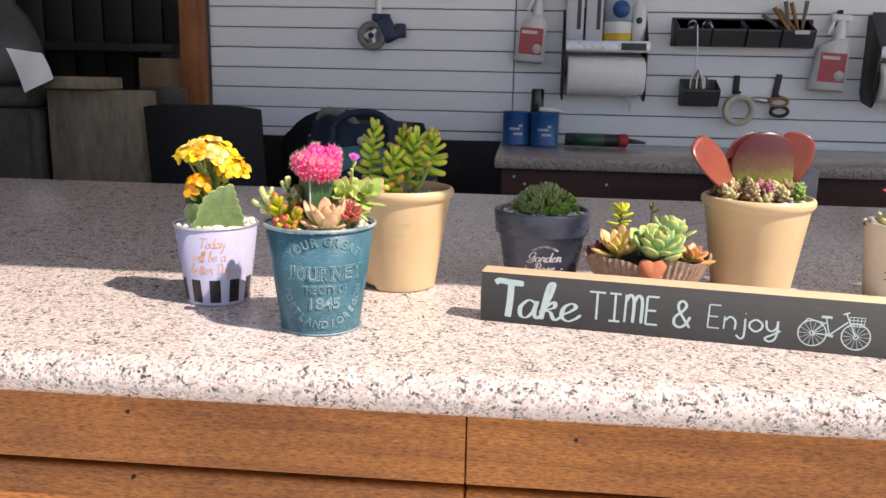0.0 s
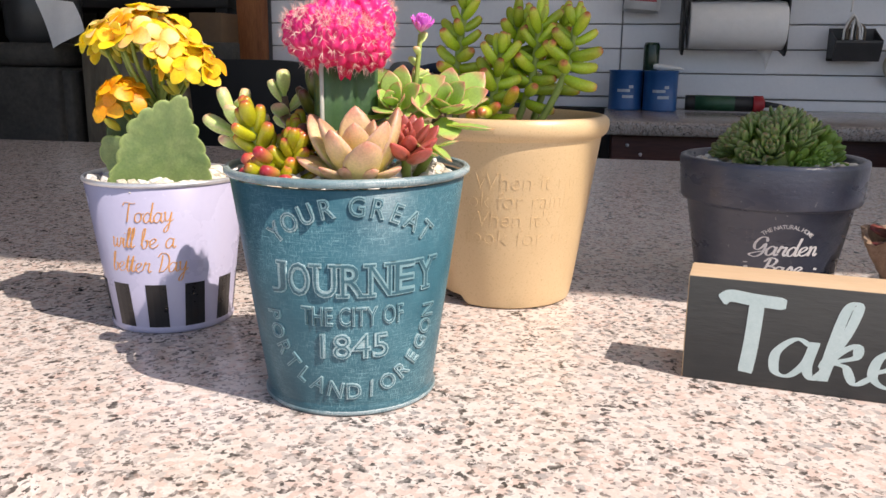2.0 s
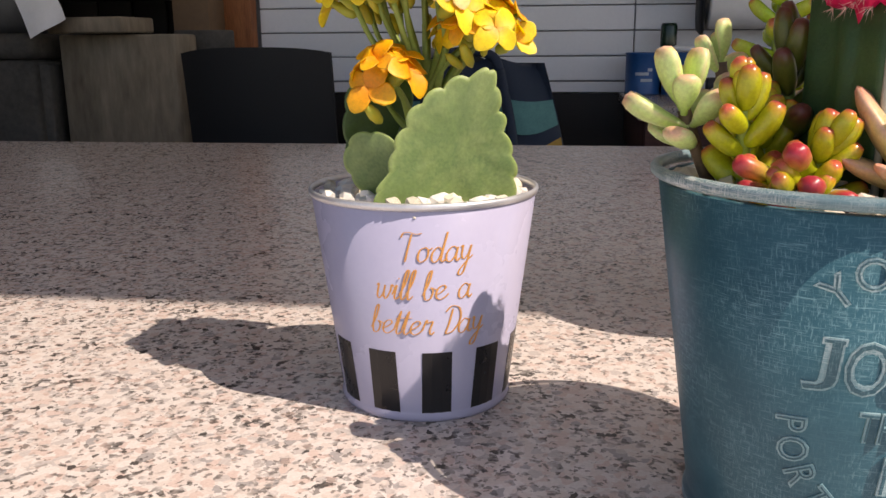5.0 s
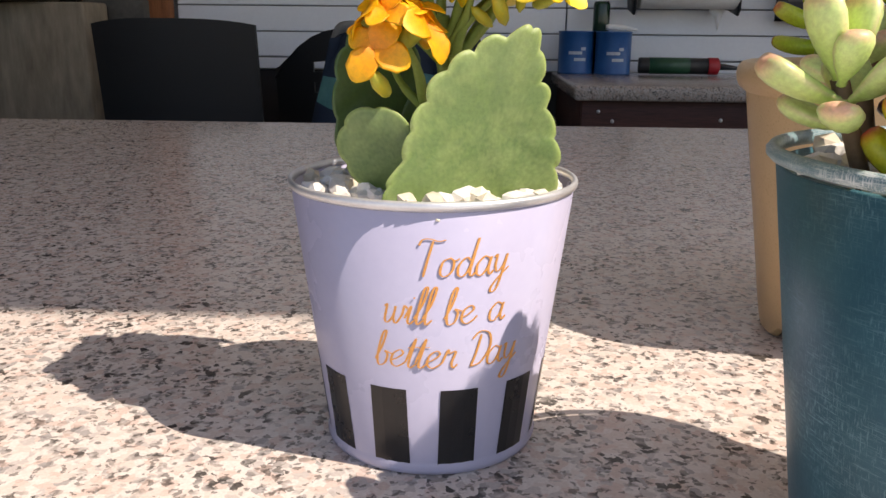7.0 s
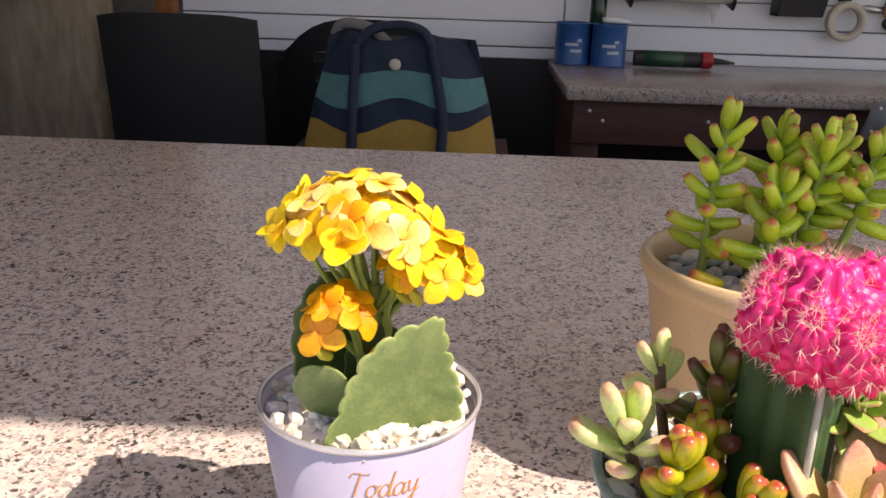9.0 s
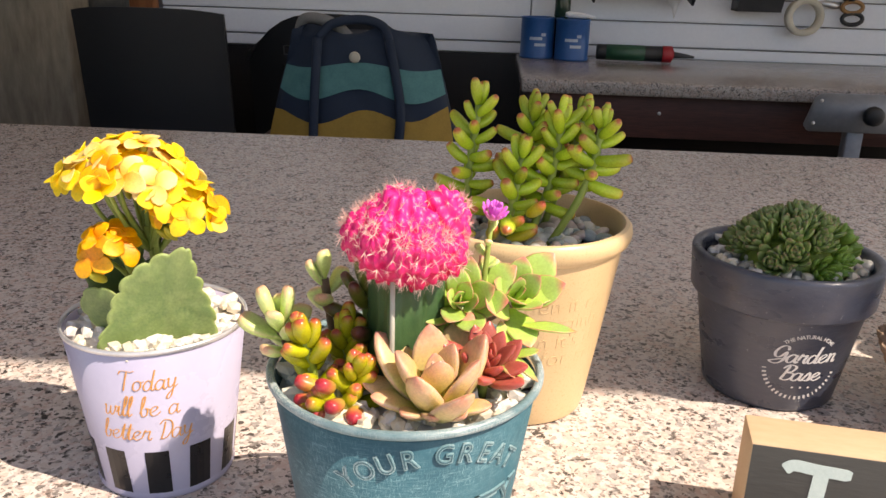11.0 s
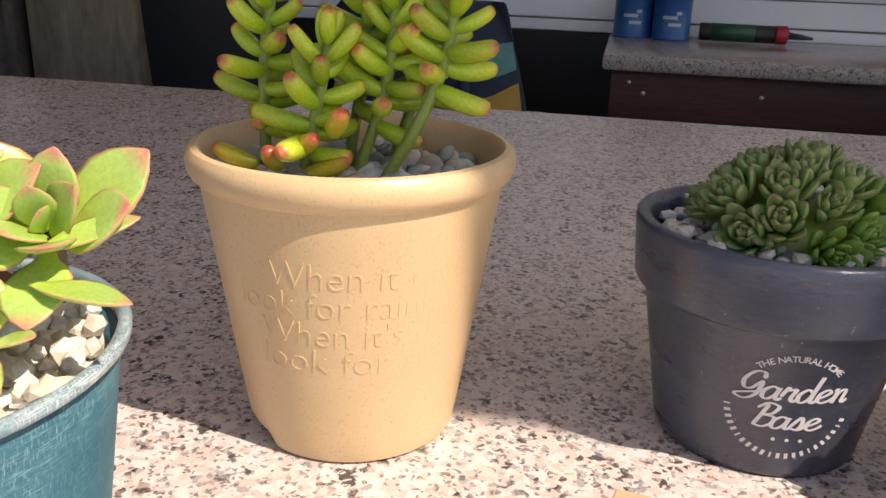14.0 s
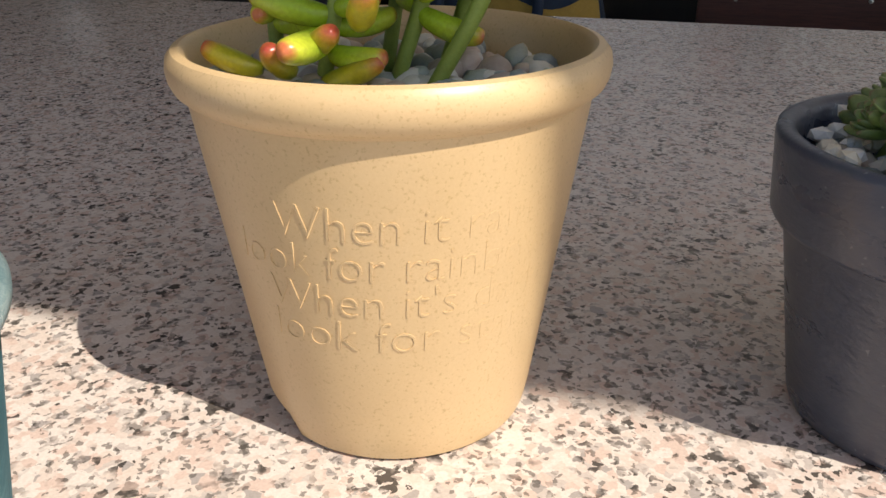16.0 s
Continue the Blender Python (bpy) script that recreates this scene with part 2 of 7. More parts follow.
def tube(points, radii, n=8, closed=False):
    """A round bar along points."""
    bm = bmesh.new()
    pts = [Vector(p) for p in points]
    if not hasattr(radii, "__len__"):
        radii = [radii] * len(pts)
    rings = []
    side = None
    for i, p in enumerate(pts):
        if closed:
            d = (pts[(i + 1) % len(pts)] - pts[i - 1]).normalized()
        else:
            d = (pts[min(i + 1, len(pts) - 1)] - pts[max(i - 1, 0)]).normalized()
        if side is None:
            side = d.orthogonal().normalized()
        side = (side - d * side.dot(d)).normalized()
        up = d.cross(side)
        rings.append([bm.verts.new(p + radii[i] * (math.cos(2 * math.pi * k / n) * side + math.sin(2 * math.pi * k / n) * up)) for k in range(n)])
    pairs = list(zip(rings, rings[1:])) + ([(rings[-1], rings[0])] if closed else [])
    for a, b in pairs:
        for k in range(n):
            bm.faces.new((a[k], a[(k + 1) % n], b[(k + 1) % n], b[k]))
    if not closed:
        bm.faces.new(rings[0][::-1])
        bm.faces.new(rings[-1])
    bmesh.ops.recalc_face_normals(bm, faces=bm.faces)
    return bm


def curve_points(points, n=12):
    """A smooth run through a few points."""
    pts = [Vector(p) for p in points]
    out = []
    ext = [2 * pts[0] - pts[1]] + pts + [2 * pts[-1] - pts[-2]]
    for i in range(1, len(ext) - 2):
        p0, p1, p2, p3 = ext[i - 1:i + 3]
        for k in range(n):
            t = k / n
            out.append(0.5 * ((2 * p1) + (p2 - p0) * t + (2 * p0 - 5 * p1 + 4 * p2 - p3) * t * t + (3 * p1 - p0 - 3 * p2 + p3) * t ** 3))
    return out + [pts[-1]]


def prism(outline, depth, bevel=0.0):
    """A flat outline in x and z, thickened along y (front at y = 0, back at depth)."""
    bm = bmesh.new()
    f = bm.faces.new([bm.verts.new((x, 0, z)) for x, z in outline])
    ex = bmesh.ops.extrude_face_region(bm, geom=[f])
    bmesh.ops.translate(bm, vec=(0, depth, 0), verts=[v for v in ex["geom"] if isinstance(v, bmesh.types.BMVert)])
    bmesh.ops.recalc_face_normals(bm, faces=bm.faces)
    if bevel:
        bmesh.ops.bevel(bm, geom=bm.edges[:], offset=bevel, segments=2, affect="EDGES")
    return bm


def merge(*parts):
    """Several bmeshes as one."""
    bm = bmesh.new()
    for p in parts:
        me = bpy.data.meshes.new("tmp")
        p.to_mesh(me)
        p.free()
        bm.from_mesh(me)
        bpy.data.meshes.remove(me)
    return bm


def moved(bm, m):
    bm.transform(m)
    return bm


def text_mesh(body, size, depth=0.0003, bold=0.0, shear=0.0, spacing=1.0, align="CENTER", width=1.0, fine=3):
    """Raised letters in the built-in font, lying in x and y, rising along z."""
    cu = bpy.data.curves.new("letters", "FONT")
    cu.body, cu.size, cu.extrude, cu.offset, cu.shear, cu.space_character = body, size, depth, bold, shear, spacing
    cu.align_x, cu.align_y, cu.resolution_u = align, "CENTER", fine
    ob = new("letters", cu)
    dg = bpy.context.evaluated_depsgraph_get()
    me = bpy.data.meshes.new_from_object(ob.evaluated_get(dg))
    bpy.data.objects.remove(ob)
    bm = bmesh.new()
    bm.from_mesh(me)
    bpy.data.meshes.remove(me)
    if width != 1.0:
        bm.transform(Matrix.Diagonal((width, 1, 1, 1)))
    return bm


def wrap(bm, radius_at, face, lift=0.0):
    """Bends a sheet (x across, y up, z out) round an upright pot. face: degrees towards which x = 0 looks."""
    long = [e for e in bm.edges if abs(e.verts[0].co.x - e.verts[1].co.x) > 0.004]
    if long:
        bmesh.ops.subdivide_edges(bm, edges=long, cuts=2)
    for v in bm.verts:
        x, y, z = v.co
        r = radius_at(y)
        a = radians(face) + x / r
        r += z + lift
        v.co = (r * math.cos(a), r * math.sin(a), y)
    return bm


def arc_text(body, radius, start, end, size, depth, bold=0.0, centre=(0, 0), inward=False, width=1.0):
    """Letters set one by one round an arc; angles in degrees, anticlockwise from x."""
    out = []
    place, x = [], 0.0
    for ch in body:
        x += 0.0 if ch != " " else -0.5
        place.append(x)
        x += 1.0
    for i, ch in enumerate(body):
        if ch in " ~":
            continue
        a = radians(start + (end - start) * place[i] / place[-1])
        turn = a - math.pi / 2 + (math.pi if inward else 0)
        m = Matrix.Translation((centre[0] + radius * math.cos(a), centre[1] + radius * math.sin(a), 0)) @ Matrix.Rotation(turn, 4, "Z")
        out.append(moved(text_mesh(ch, size, depth, bold, width=width), m))
    return merge(*out)


rnd = random.Random(7)


def pebble_meshes(kind, mats, n, lo, hi, sharp=False):
    out = []
    for i in range(n):
        bm = bmesh.new()
        bmesh.ops.create_icosphere(bm, subdivisions=1 if sharp else 2, radius=1)
        sx, sy, sz = rnd.uniform(0.8, 1.3), rnd.uniform(0.7, 1.0), rnd.uniform(0.5, 0.8)
        off = Vector((rnd.random() * 50, rnd.random() * 50, 0))
        for v in bm.verts:
            v.co *= 1 + (0.35 if sharp else 0.18) * noise.noise(v.co * 1.3 + off)
            v.co = Vector((v.co.x * sx, v.co.y * sy, v.co.z * sz)) * (lo + hi) / 2
        me = bpy.data.meshes.new(kind)
        bm.to_mesh(me)
        bm.free()
        me.materials.append(mats[i % len(mats)])
        if not sharp:
            me.shade_smooth()
        out.append(me)
    return out


def scatter(parent, name, meshes, n, r_in, r_out, z, jitter=0.002, squash=1.0, seed=1, keep=None):
    """Lays pebbles over a pot's bed, each an object of its own."""
    rr = random.Random(seed)
    for i in range(n):
        r = math.sqrt(rr.uniform(r_in ** 2, r_out ** 2))
        a = rr.uniform(0, 2 * math.pi)
        if keep and not keep(r * math.cos(a), r * math.sin(a)):
            continue
        ob = new(name, rr.choice(meshes))
        ob.parent = parent
        s = rr.uniform(0.65, 1.25)
        ob.matrix_basis = Matrix.LocRotScale((r * math.cos(a), r * math.sin(a), z + rr.uniform(-jitter, jitter)), Euler((rr.uniform(-0.5, 0.5), rr.uniform(-0.5, 0.5), rr.uniform(0, 6.3))), (s, s, s))


# ---- structure ----
def structure(name, bm, material, label, category, smooth=False):
    return tagged(part(name, bm, material, None, "", smooth), label, category, kind="structure")


bm = bmesh.new()
bmesh.ops.create_grid(bm, x_segments=8, y_segments=8, size=400)
structure("ground", bm, CONCRETE, "worn grey concrete ground reaching outdoors", "ground")

WALL_Y = 2.872
structure("wall_north", box(4.7, 0.12, 2.62, (1.3, WALL_Y + 0.072, 0)), GROOVE, "backing wall behind the grey slat panels", "wall")
wall = bpy.data.objects["wall_north"]
PITCH, FIRST = 0.0664, 0.9291
for x0, x1 in ((-1.0, 0.0352), (0.0388, 3.55)):
    slat = bpy.data.meshes.new("slat")
    bm = box(x1 - x0, 0.012, PITCH - 0.0034, (0, 0, 0), 0.0022, 2)
    bm.to_mesh(slat)
    bm.free()
    slat.materials.append(SIDING)
    for k in range(25):
        ob = new("slat", slat)
        ob.parent = wall
        ob.location = ((x0 + x1) / 2, WALL_Y + 0.006, FIRST + k * PITCH + 0.0017)
    part("bottom_slat", box(x1 - x0, 0.012, 0.0275, ((x0 + x1) / 2, WALL_Y + 0.006, 0.8985), 0.0022), SIDING, wall, "", False)

# shade under the slats is put into this board's near-black colour
part("lower_board", box(4.55, 0.011, 0.895, (1.28, WALL_Y + 0.0055, 0), 0.002), DARKWOOD, wall, "dark board below the slats, shade put into its colour")

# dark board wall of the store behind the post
# unseen side wall, kept dark so less light bounces onto the left
structure("wall_west", box(0.1, 2.86, 2.6, (-2.45, 1.92, 0)), DARKWOOD, "unseen dark side wall, added to dim the left", "wall")
back = structure("wall_store", box(1.5, 0.08, 2.6, (-1.75, 3.24, 0)), DARKWOOD, "dark board wall of the store, shade put into its colour", "wall")
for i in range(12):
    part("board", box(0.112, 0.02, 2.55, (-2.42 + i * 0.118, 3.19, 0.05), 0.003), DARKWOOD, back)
structure("ceiling", merge(box(6.2, 2.89, 0.08, (0.6, 1.908, 2.62)), box(3.77, 0.0905, 0.08, (-0.615, 0.4175, 2.62))), CEILING, "pale plywood roof over the stand", "ceiling")
structure("trim", merge(box(3.77, 0.04, 0.16, (-0.615, 0.352, 2.52)), box(0.04, 0.049, 0.16, (1.25, 0.3965, 2.52)), box(2.45, 0.04, 0.16, (2.475, 0.441, 2.52))), CEDAR, "timber board along the roof edge", "trim")
post = thing("wooden_post", (-1.046, 2.84, 0), "red-brown rough cedar post beside the slat wall", "post")
part("shaft", box(0.080, 0.05, 2.6, (0, 0, 0), 0.004), CEDAR, post)

# ---- counter ----
counter = thing("display_counter", (0, 0, 0), "plywood counter carrying a thick granite slab", "counter")
CX0, CX1, CY0, CY1 = -2.2, 2.4, 0.615, 1.603
bm = bmesh.new()
prof = [(CY1, 0.864), (CY1, 0.8975), (CY1 - 0.0025, 0.9)]
R = 0.018
for i in range(11):
    a = math.pi / 2 + math.pi * i / 10
    prof.append((CY0 + R + R * math.cos(a), 0.882 + R * math.sin(a)))
prof = [(y, z) for y, z in prof]
ends = []
for x in (CX0, CX1):
    ends.append([bm.verts.new((x, y, z)) for y, z in prof])
for i in range(len(prof)):
    j = (i + 1) % len(prof)
    bm.faces.new((ends[0][i], ends[0][j], ends[1][j], ends[1][i]))
bm.faces.new(ends[0])
bm.faces.new(ends[1][::-1])
bmesh.ops.recalc_face_normals(bm, faces=bm.faces)
tagged(part("granite_slab", bm, GRANITE, None, "", "auto"), "polished pink-grey speckled granite counter slab with rounded edge", "countertop")
FRONT = 0.655
part("carcass", box(4.4, 0.9, 0.8625, (0.1, FRONT + 0.018 + 0.45, 0), 0.002), MAROON, counter)
for x0, x1 in ((-2.1, -0.9505), (-0.9475, 0.0375), (0.0385, 1.1), (1.103, 2.3)):
    w = x1 - x0
    part("upper_panel", box(w, 0.016, 0.071, ((x0 + x1) / 2, FRONT + 0.008, 0.7925), 0.0015), PLY, counter)
    part("lower_panel", box(w, 0.016, 0.6955, ((x0 + x1) / 2, FRONT + 0.011, 0.09), 0.004), PLY, counter)
screw = lathe([(0, -0.0004), (0.0008, -0.0004), (0.0013, 0.0005), (0.0017, 0.0002), (0.0017, -0.002)], 14)
for x, z in ((-0.25, 0.84), (0.127, 0.838), (-0.7, 0.84), (0.6, 0.838), (-0.249, 0.7795)):
    part("screw", moved(screw.copy(), pose(x, FRONT - 0.0008, z, 90)), BLACKPL, counter, "small dark countersunk screw")
screw.free()

# ---- bench at the back ----
bench = thing("work_bench", (0, 0, 0), "dark maroon wooden work bench against the slat wall", "workbench")
BX, BY = 0.0, 2.315
part("apron", box(2.9, 0.022, 0.095, (BX + 1.47, BY + 0.04, 0.774), 0.002), MAROON, bench)
part("side_rail", box(0.022, 0.5, 0.095, (BX + 0.03, BY + 0.3, 0.774), 0.002), MAROON, bench)
for x in (BX + 0.055, BX + 1.5, BX + 2.85):
    for y in (BY + 0.085, 2.78):
        part("leg", box(0.06, 0.06, 0.773, (x, y, 0), 0.003), MAROON, bench)
part("shelf", box(2.8, 0.42, 0.02, (BX + 1.47, BY + 0.31, 0.3), 0.002), MAROON, bench)
for x, z in ((BX + 0.055, 0.845), (BX + 0.085, 0.825), (BX + 0.31, 0.83)):
    part("bolt", moved(lathe([(0, 0.002), (0.003, 0.0015), (0.0042, 0), (0.0042, -0.002)], 12), pose(x, BY + 0.028, z, 90)), STEEL, bench)
tagged(part("bench_slab", box(2.95, 0.535, 0.031, (BX + 1.475, BY + 0.2685, 0.869), 0.007, 3), GRANITE_DARK, None, "", "auto"), "brown speckled granite slab lying on the work bench", "countertop")


# ---- hand lettering: pen strokes for a joined-up brush script ----
GLYPHS = {}


def glyph(ch, *strokes):
    GLYPHS[ch] = strokes


glyph("a", ((0.8, 0.85), (0.45, 1), (0.1, 0.6), (0.15, 0.1), (0.45, 0), (0.75, 0.4), (0.85, 0.95), (0.8, 0.3), (0.95, 0), (1.15, 0.2)))
glyph("b", ((0, 0.3), (0.3, 1.2), (0.38, 2), (0.18, 1.8), (0.1, 0.6), (0.25, 0), (0.6, 0.1), (0.7, 0.6), (0.5, 0.85), (0.95, 0.7)))
glyph("d", ((0.75, 0.8), (0.45, 1), (0.1, 0.6), (0.15, 0.1), (0.45, 0), (0.75, 0.5), (0.95, 2), (0.8, 0.3), (0.95, 0), (1.15, 0.2)))
glyph("e", ((0, 0.3), (0.4, 0.5), (0.7, 0.8), (0.5, 1), (0.15, 0.75), (0.1, 0.25), (0.4, 0), (0.75, 0.15), (1, 0.4)))
glyph("i", ((0, 0.3), (0.25, 1), (0.2, 0.2), (0.35, 0), (0.6, 0.25)), ((0.3, 1.42), (0.34, 1.5)))
glyph("l", ((0, 0.3), (0.35, 1.2), (0.45, 2), (0.25, 1.9), (0.15, 0.5), (0.25, 0), (0.55, 0.25)))
glyph("o", ((0.55, 1), (0.15, 0.8), (0.1, 0.2), (0.4, 0), (0.75, 0.3), (0.75, 0.8), (0.5, 1), (0.8, 0.85), (1.05, 0.95)))
glyph("r", ((0, 0.3), (0.2, 1.05), (0.3, 0.85), (0.65, 0.95), (0.55, 0.3), (0.7, 0), (0.9, 0.2)))
glyph("s", ((0, 0.2), (0.4, 1.05), (0.6, 0.55), (0.45, 0.05), (0.12, 0.1), (0.5, 0.0), (0.85, 0.3)))
glyph("t", ((0, 0.3), (0.35, 1.7), (0.2, 0.3), (0.35, 0), (0.65, 0.25)), ((0, 1.15), (0.65, 1.22)))
glyph("w", ((0, 0.9), (0.15, 1), (0.15, 0.2), (0.35, 0), (0.6, 0.4), (0.65, 0.95), (0.65, 0.25), (0.85, 0), (1.1, 0.5), (1.15, 1), (1.35, 0.85)))
glyph("y", ((0, 0.9), (0.15, 1), (0.15, 0.4), (0.35, 0.1), (0.65, 0.4), (0.8, 1), (0.7, 0.2), (0.5, -0.8), (0.2, -1), (0.15, -0.7), (0.6, -0.1), (1.05, 0.3)))
glyph("k", ((0, 0.3), (0.35, 1.2), (0.47, 2), (0.25, 1.9), (0.12, 0.8), (0.1, 0), (0.2, 0.6), (0.6, 1), (0.65, 0.7), (0.25, 0.5), (0.5, 0.4), (0.75, 0), (1.05, 0.2)))
glyph("n", ((0, 0.9), (0.15, 1), (0.12, 0), (0.25, 0.7), (0.55, 1), (0.7, 0.8), (0.65, 0.2), (0.8, 0), (1, 0.25)))
glyph("T", ((-0.15, 1.65), (0.0, 1.95), (0.4, 2.0), (0.9, 1.88), (1.3, 1.95)), ((0.6, 1.9), (0.5, 1.0), (0.42, 0)))
glyph("D", ((0.4, 1.8), (0.3, 0.8), (0.15, 0.05)), ((-0.1, 1.6), (0.3, 2), (0.9, 1.8), (1.1, 1), (0.7, 0.2), (0.1, 0.0)))
glyph("G", ((1.0, 1.5), (0.85, 1.95), (0.35, 1.9), (0, 1.2), (0.15, 0.6), (0.55, 0.6), (0.95, 1.25), (0.9, 0.2), (0.4, -0.3), (-0.2, -0.1), (0.3, 0.2), (1.2, 0.5)))
glyph("B", ((0.4, 1.9), (0.25, 0.9), (0.1, 0)), ((-0.1, 1.5), (0.35, 2), (0.95, 1.8), (0.8, 1.2), (0.4, 1.0), (0.95, 0.9), (1.0, 0.4), (0.6, 0), (0.1, 0.05)))
# plain pen capitals and round hand
glyph("1T", ((0, 2), (1, 2)), ((0.5, 2), (0.47, 0)))
glyph("1I", ((0, 2), (0.7, 2)), ((0.35, 2), (0.33, 0)), ((0, 0), (0.66, 0)))
glyph("1M", ((0.05, 2), (0, 0)), ((0.03, 1.5), (0.28, 1.98), (0.52, 1.6), (0.5, 0)), ((0.52, 1.5), (0.78, 1.98), (1.02, 1.6), (1.0, 0)))
glyph("1E", ((0.75, 2), (0.05, 2)), ((0.05, 2), (0.0, 0)), ((0, 0), (0.72, 0)), ((0.02, 1), (0.6, 1)))
glyph("1n", ((0.02, 1.1), (0, 0)), ((0.02, 0.7), (0.35, 1.08), (0.68, 0.75), (0.68, 0)))
glyph("1j", ((0.35, 1.05), (0.33, -0.45), (0.12, -0.72), (-0.15, -0.45)), ((0.36, 1.45), (0.36, 1.5)))
glyph("1o", ((0.4, 1.05), (0.05, 0.75), (0.05, 0.3), (0.4, 0), (0.75, 0.3), (0.75, 0.75), (0.4, 1.05)))
glyph("1y", ((0, 1.05), (0.08, 0.4), (0.35, 0.15), (0.65, 0.45), (0.7, 1.05), (0.66, -0.3), (0.3, -0.75), (0.0, -0.5), (0.5, -0.1), (0.9, 0.25)))
glyph("1&", ((1.05, 0), (0.35, 1.25), (0.3, 1.8), (0.55, 2), (0.78, 1.7), (0.6, 1.3), (0.1, 0.75), (0.08, 0.2), (0.45, 0), (0.82, 0.3), (1.05, 0.85)))


def ribbon(points, width, depth, smooth=7, ends=0.7):
    """A flat pen stroke in x and y of even or swelling width (thicker where it runs down)."""
    pts = curve_points([(x, y, 0) for x, y in points], smooth) if len(points) > 2 else [Vector((x, y, 0)) for x, y in points]
    bm = bmesh.new()
    rows = []
    for i, p in enumerate(pts):
        d = (pts[min(i + 1, len(pts) - 1)] - pts[max(i - 1, 0)]).normalized()
        n = Vector((-d.y, d.x, 0))
        w = (width[0] + (width[1] - width[0]) * d.y ** 2) / 2
        if i in (0, len(pts) - 1):
            w *= ends
        up = Vector((0, 0, depth + 0.00006 * i / len(pts)))
        rows.append([bm.verts.new(p + n * w), bm.verts.new(p - n * w), bm.verts.new(p + n * w + up), bm.verts.new(p - n * w + up)])
    for a, b in zip(rows, rows[1:]):
        for i, j in ((2, 3), (0, 2), (3, 1)):
            bm.faces.new((a[i], a[j], b[j], b[i]))
    bm.faces.new((rows[0][0], rows[0][1], rows[0][3], rows[0][2]))
    bm.faces.new((rows[-1][0], rows[-1][2], rows[-1][3], rows[-1][1]))
    return bm


def script(word, x0, x1, base, xheight, thin, thick, depth=0.0002, gap=0.05, slant=0.18):
    """A hand-lettered word from x0 to x1 on a base line. Glyph names are split by blanks where they have two signs."""
    out, x = [], 0.0
    for ch in word:
        if ch == "_":
            x += 0.75
            continue
        strokes = GLYPHS[ch]
        xs = [p[0] for s in strokes for p in s]
        for s in strokes:
            out.append([(px + x + slant * py, py) for px, py in s])
        x += max(xs) + gap - (0.12 if ch[0] != "1" else -0.2)
    lo, hi = min(p[0] for s in out for p in s), max(p[0] for s in out for p in s)
    k = (x1 - x0) / (hi - lo)
    return merge(*[ribbon([(x0 + (px - lo) * k, base + py * xheight) for px, py in s], (thin, thick), depth + 0.00002 * (i % 5)) for i, s in enumerate(out)])


def fitted(body, w, h, **kw):
    """Built-in letters scaled to a width and a height round the origin."""
    bm = text_mesh(body, 0.01, **kw)
    xs, ys = [v.co.x for v in bm.verts], [v.co.y for v in bm.verts]
    cx, cy = (min(xs) + max(xs)) / 2, (min(ys) + max(ys)) / 2
    bm.transform(Matrix.Diagonal((w / (max(xs) - min(xs)), h / (max(ys) - min(ys)), 1, 1)) @ Matrix.Translation((-cx, -cy, 0)))
    return bm


def at_uv(bm, x, y):
    return moved(bm, Matrix.Translation((x, y, 0)))


# ---- pot materials ----
def scuffed(name, paint1, paint2, wear, amount, rough, weave=False):
    """Paint over metal with pale scratches and rubbed spots."""
    m, nt, b = nodes_of(name)
    n1 = noise_tex(nt, 60, 5, 0.6)
    r = ramp(nt, [(0.35, paint1), (0.65, paint2)])
    nt.links.new(n1.outputs[0], r.inputs[0])
    a = noise_tex(nt, 2700, 3, 0.7, stretch=(1, 1, 0.07))
    c = noise_tex(nt, 2700, 3, 0.7, stretch=(0.07, 0.07, 1.2))
    mx = nt.nodes.new("ShaderNodeMath")
    mx.operation = "MAXIMUM"
    nt.links.new(a.outputs[0], mx.inputs[0])
    nt.links.new(c.outputs[0], mx.inputs[1])
    wr = ramp(nt, [(amount, (0, 0, 0)), (amount + 0.17, (0.85, 0.85, 0.85))])
    nt.links.new(mx.outputs[0], wr.inputs[0])
    patch = noise_tex(nt, 28, 3, 0.5)
    pr = ramp(nt, [(0.40, (0.15, 0.15, 0.15)), (0.62, (1, 1, 1))])
    nt.links.new(patch.outputs[0], pr.inputs[0])
    fac = mixc(nt, 1.0, wr.outputs[0], pr.outputs[0], "MULTIPLY")
    nt.links.new(mixc(nt, fac, r.outputs[0], wear), b.inputs["Base Color"])
    b.inputs["Roughness"].default_value = rough
    bump(nt, b, mx.outputs[0], 0.2, 0.0004)
    return m


TEAL = scuffed("weathered teal painted tin", (0.020, 0.090, 0.124), (0.032, 0.120, 0.158), (0.21, 0.38, 0.42), 0.53, 0.36)
TEAL_LETTER = scuffed("rubbed pale teal relief", (0.11, 0.25, 0.29), (0.19, 0.35, 0.39), (0.52, 0.65, 0.67), 0.45, 0.36)
TEAL_RIM = scuffed("worn teal rim", (0.08, 0.17, 0.20), (0.18, 0.28, 0.31), (0.68, 0.72, 0.72), 0.47, 0.35)
LAV = surface("pale lavender white enamel", (0.435, 0.42, 0.575), (0.475, 0.46, 0.61), 20, 0.28, relief=0.03, fine=20, coat=0.2)
GOLD = surface("copper foil print", (0.80, 0.36, 0.09), (0.86, 0.43, 0.14), 120, 0.35, 0.25, 0.05)
STRIPE = surface("black print", (0.012, 0.012, 0.013), (0.018, 0.018, 0.02), 90, 0.3, relief=0.03)
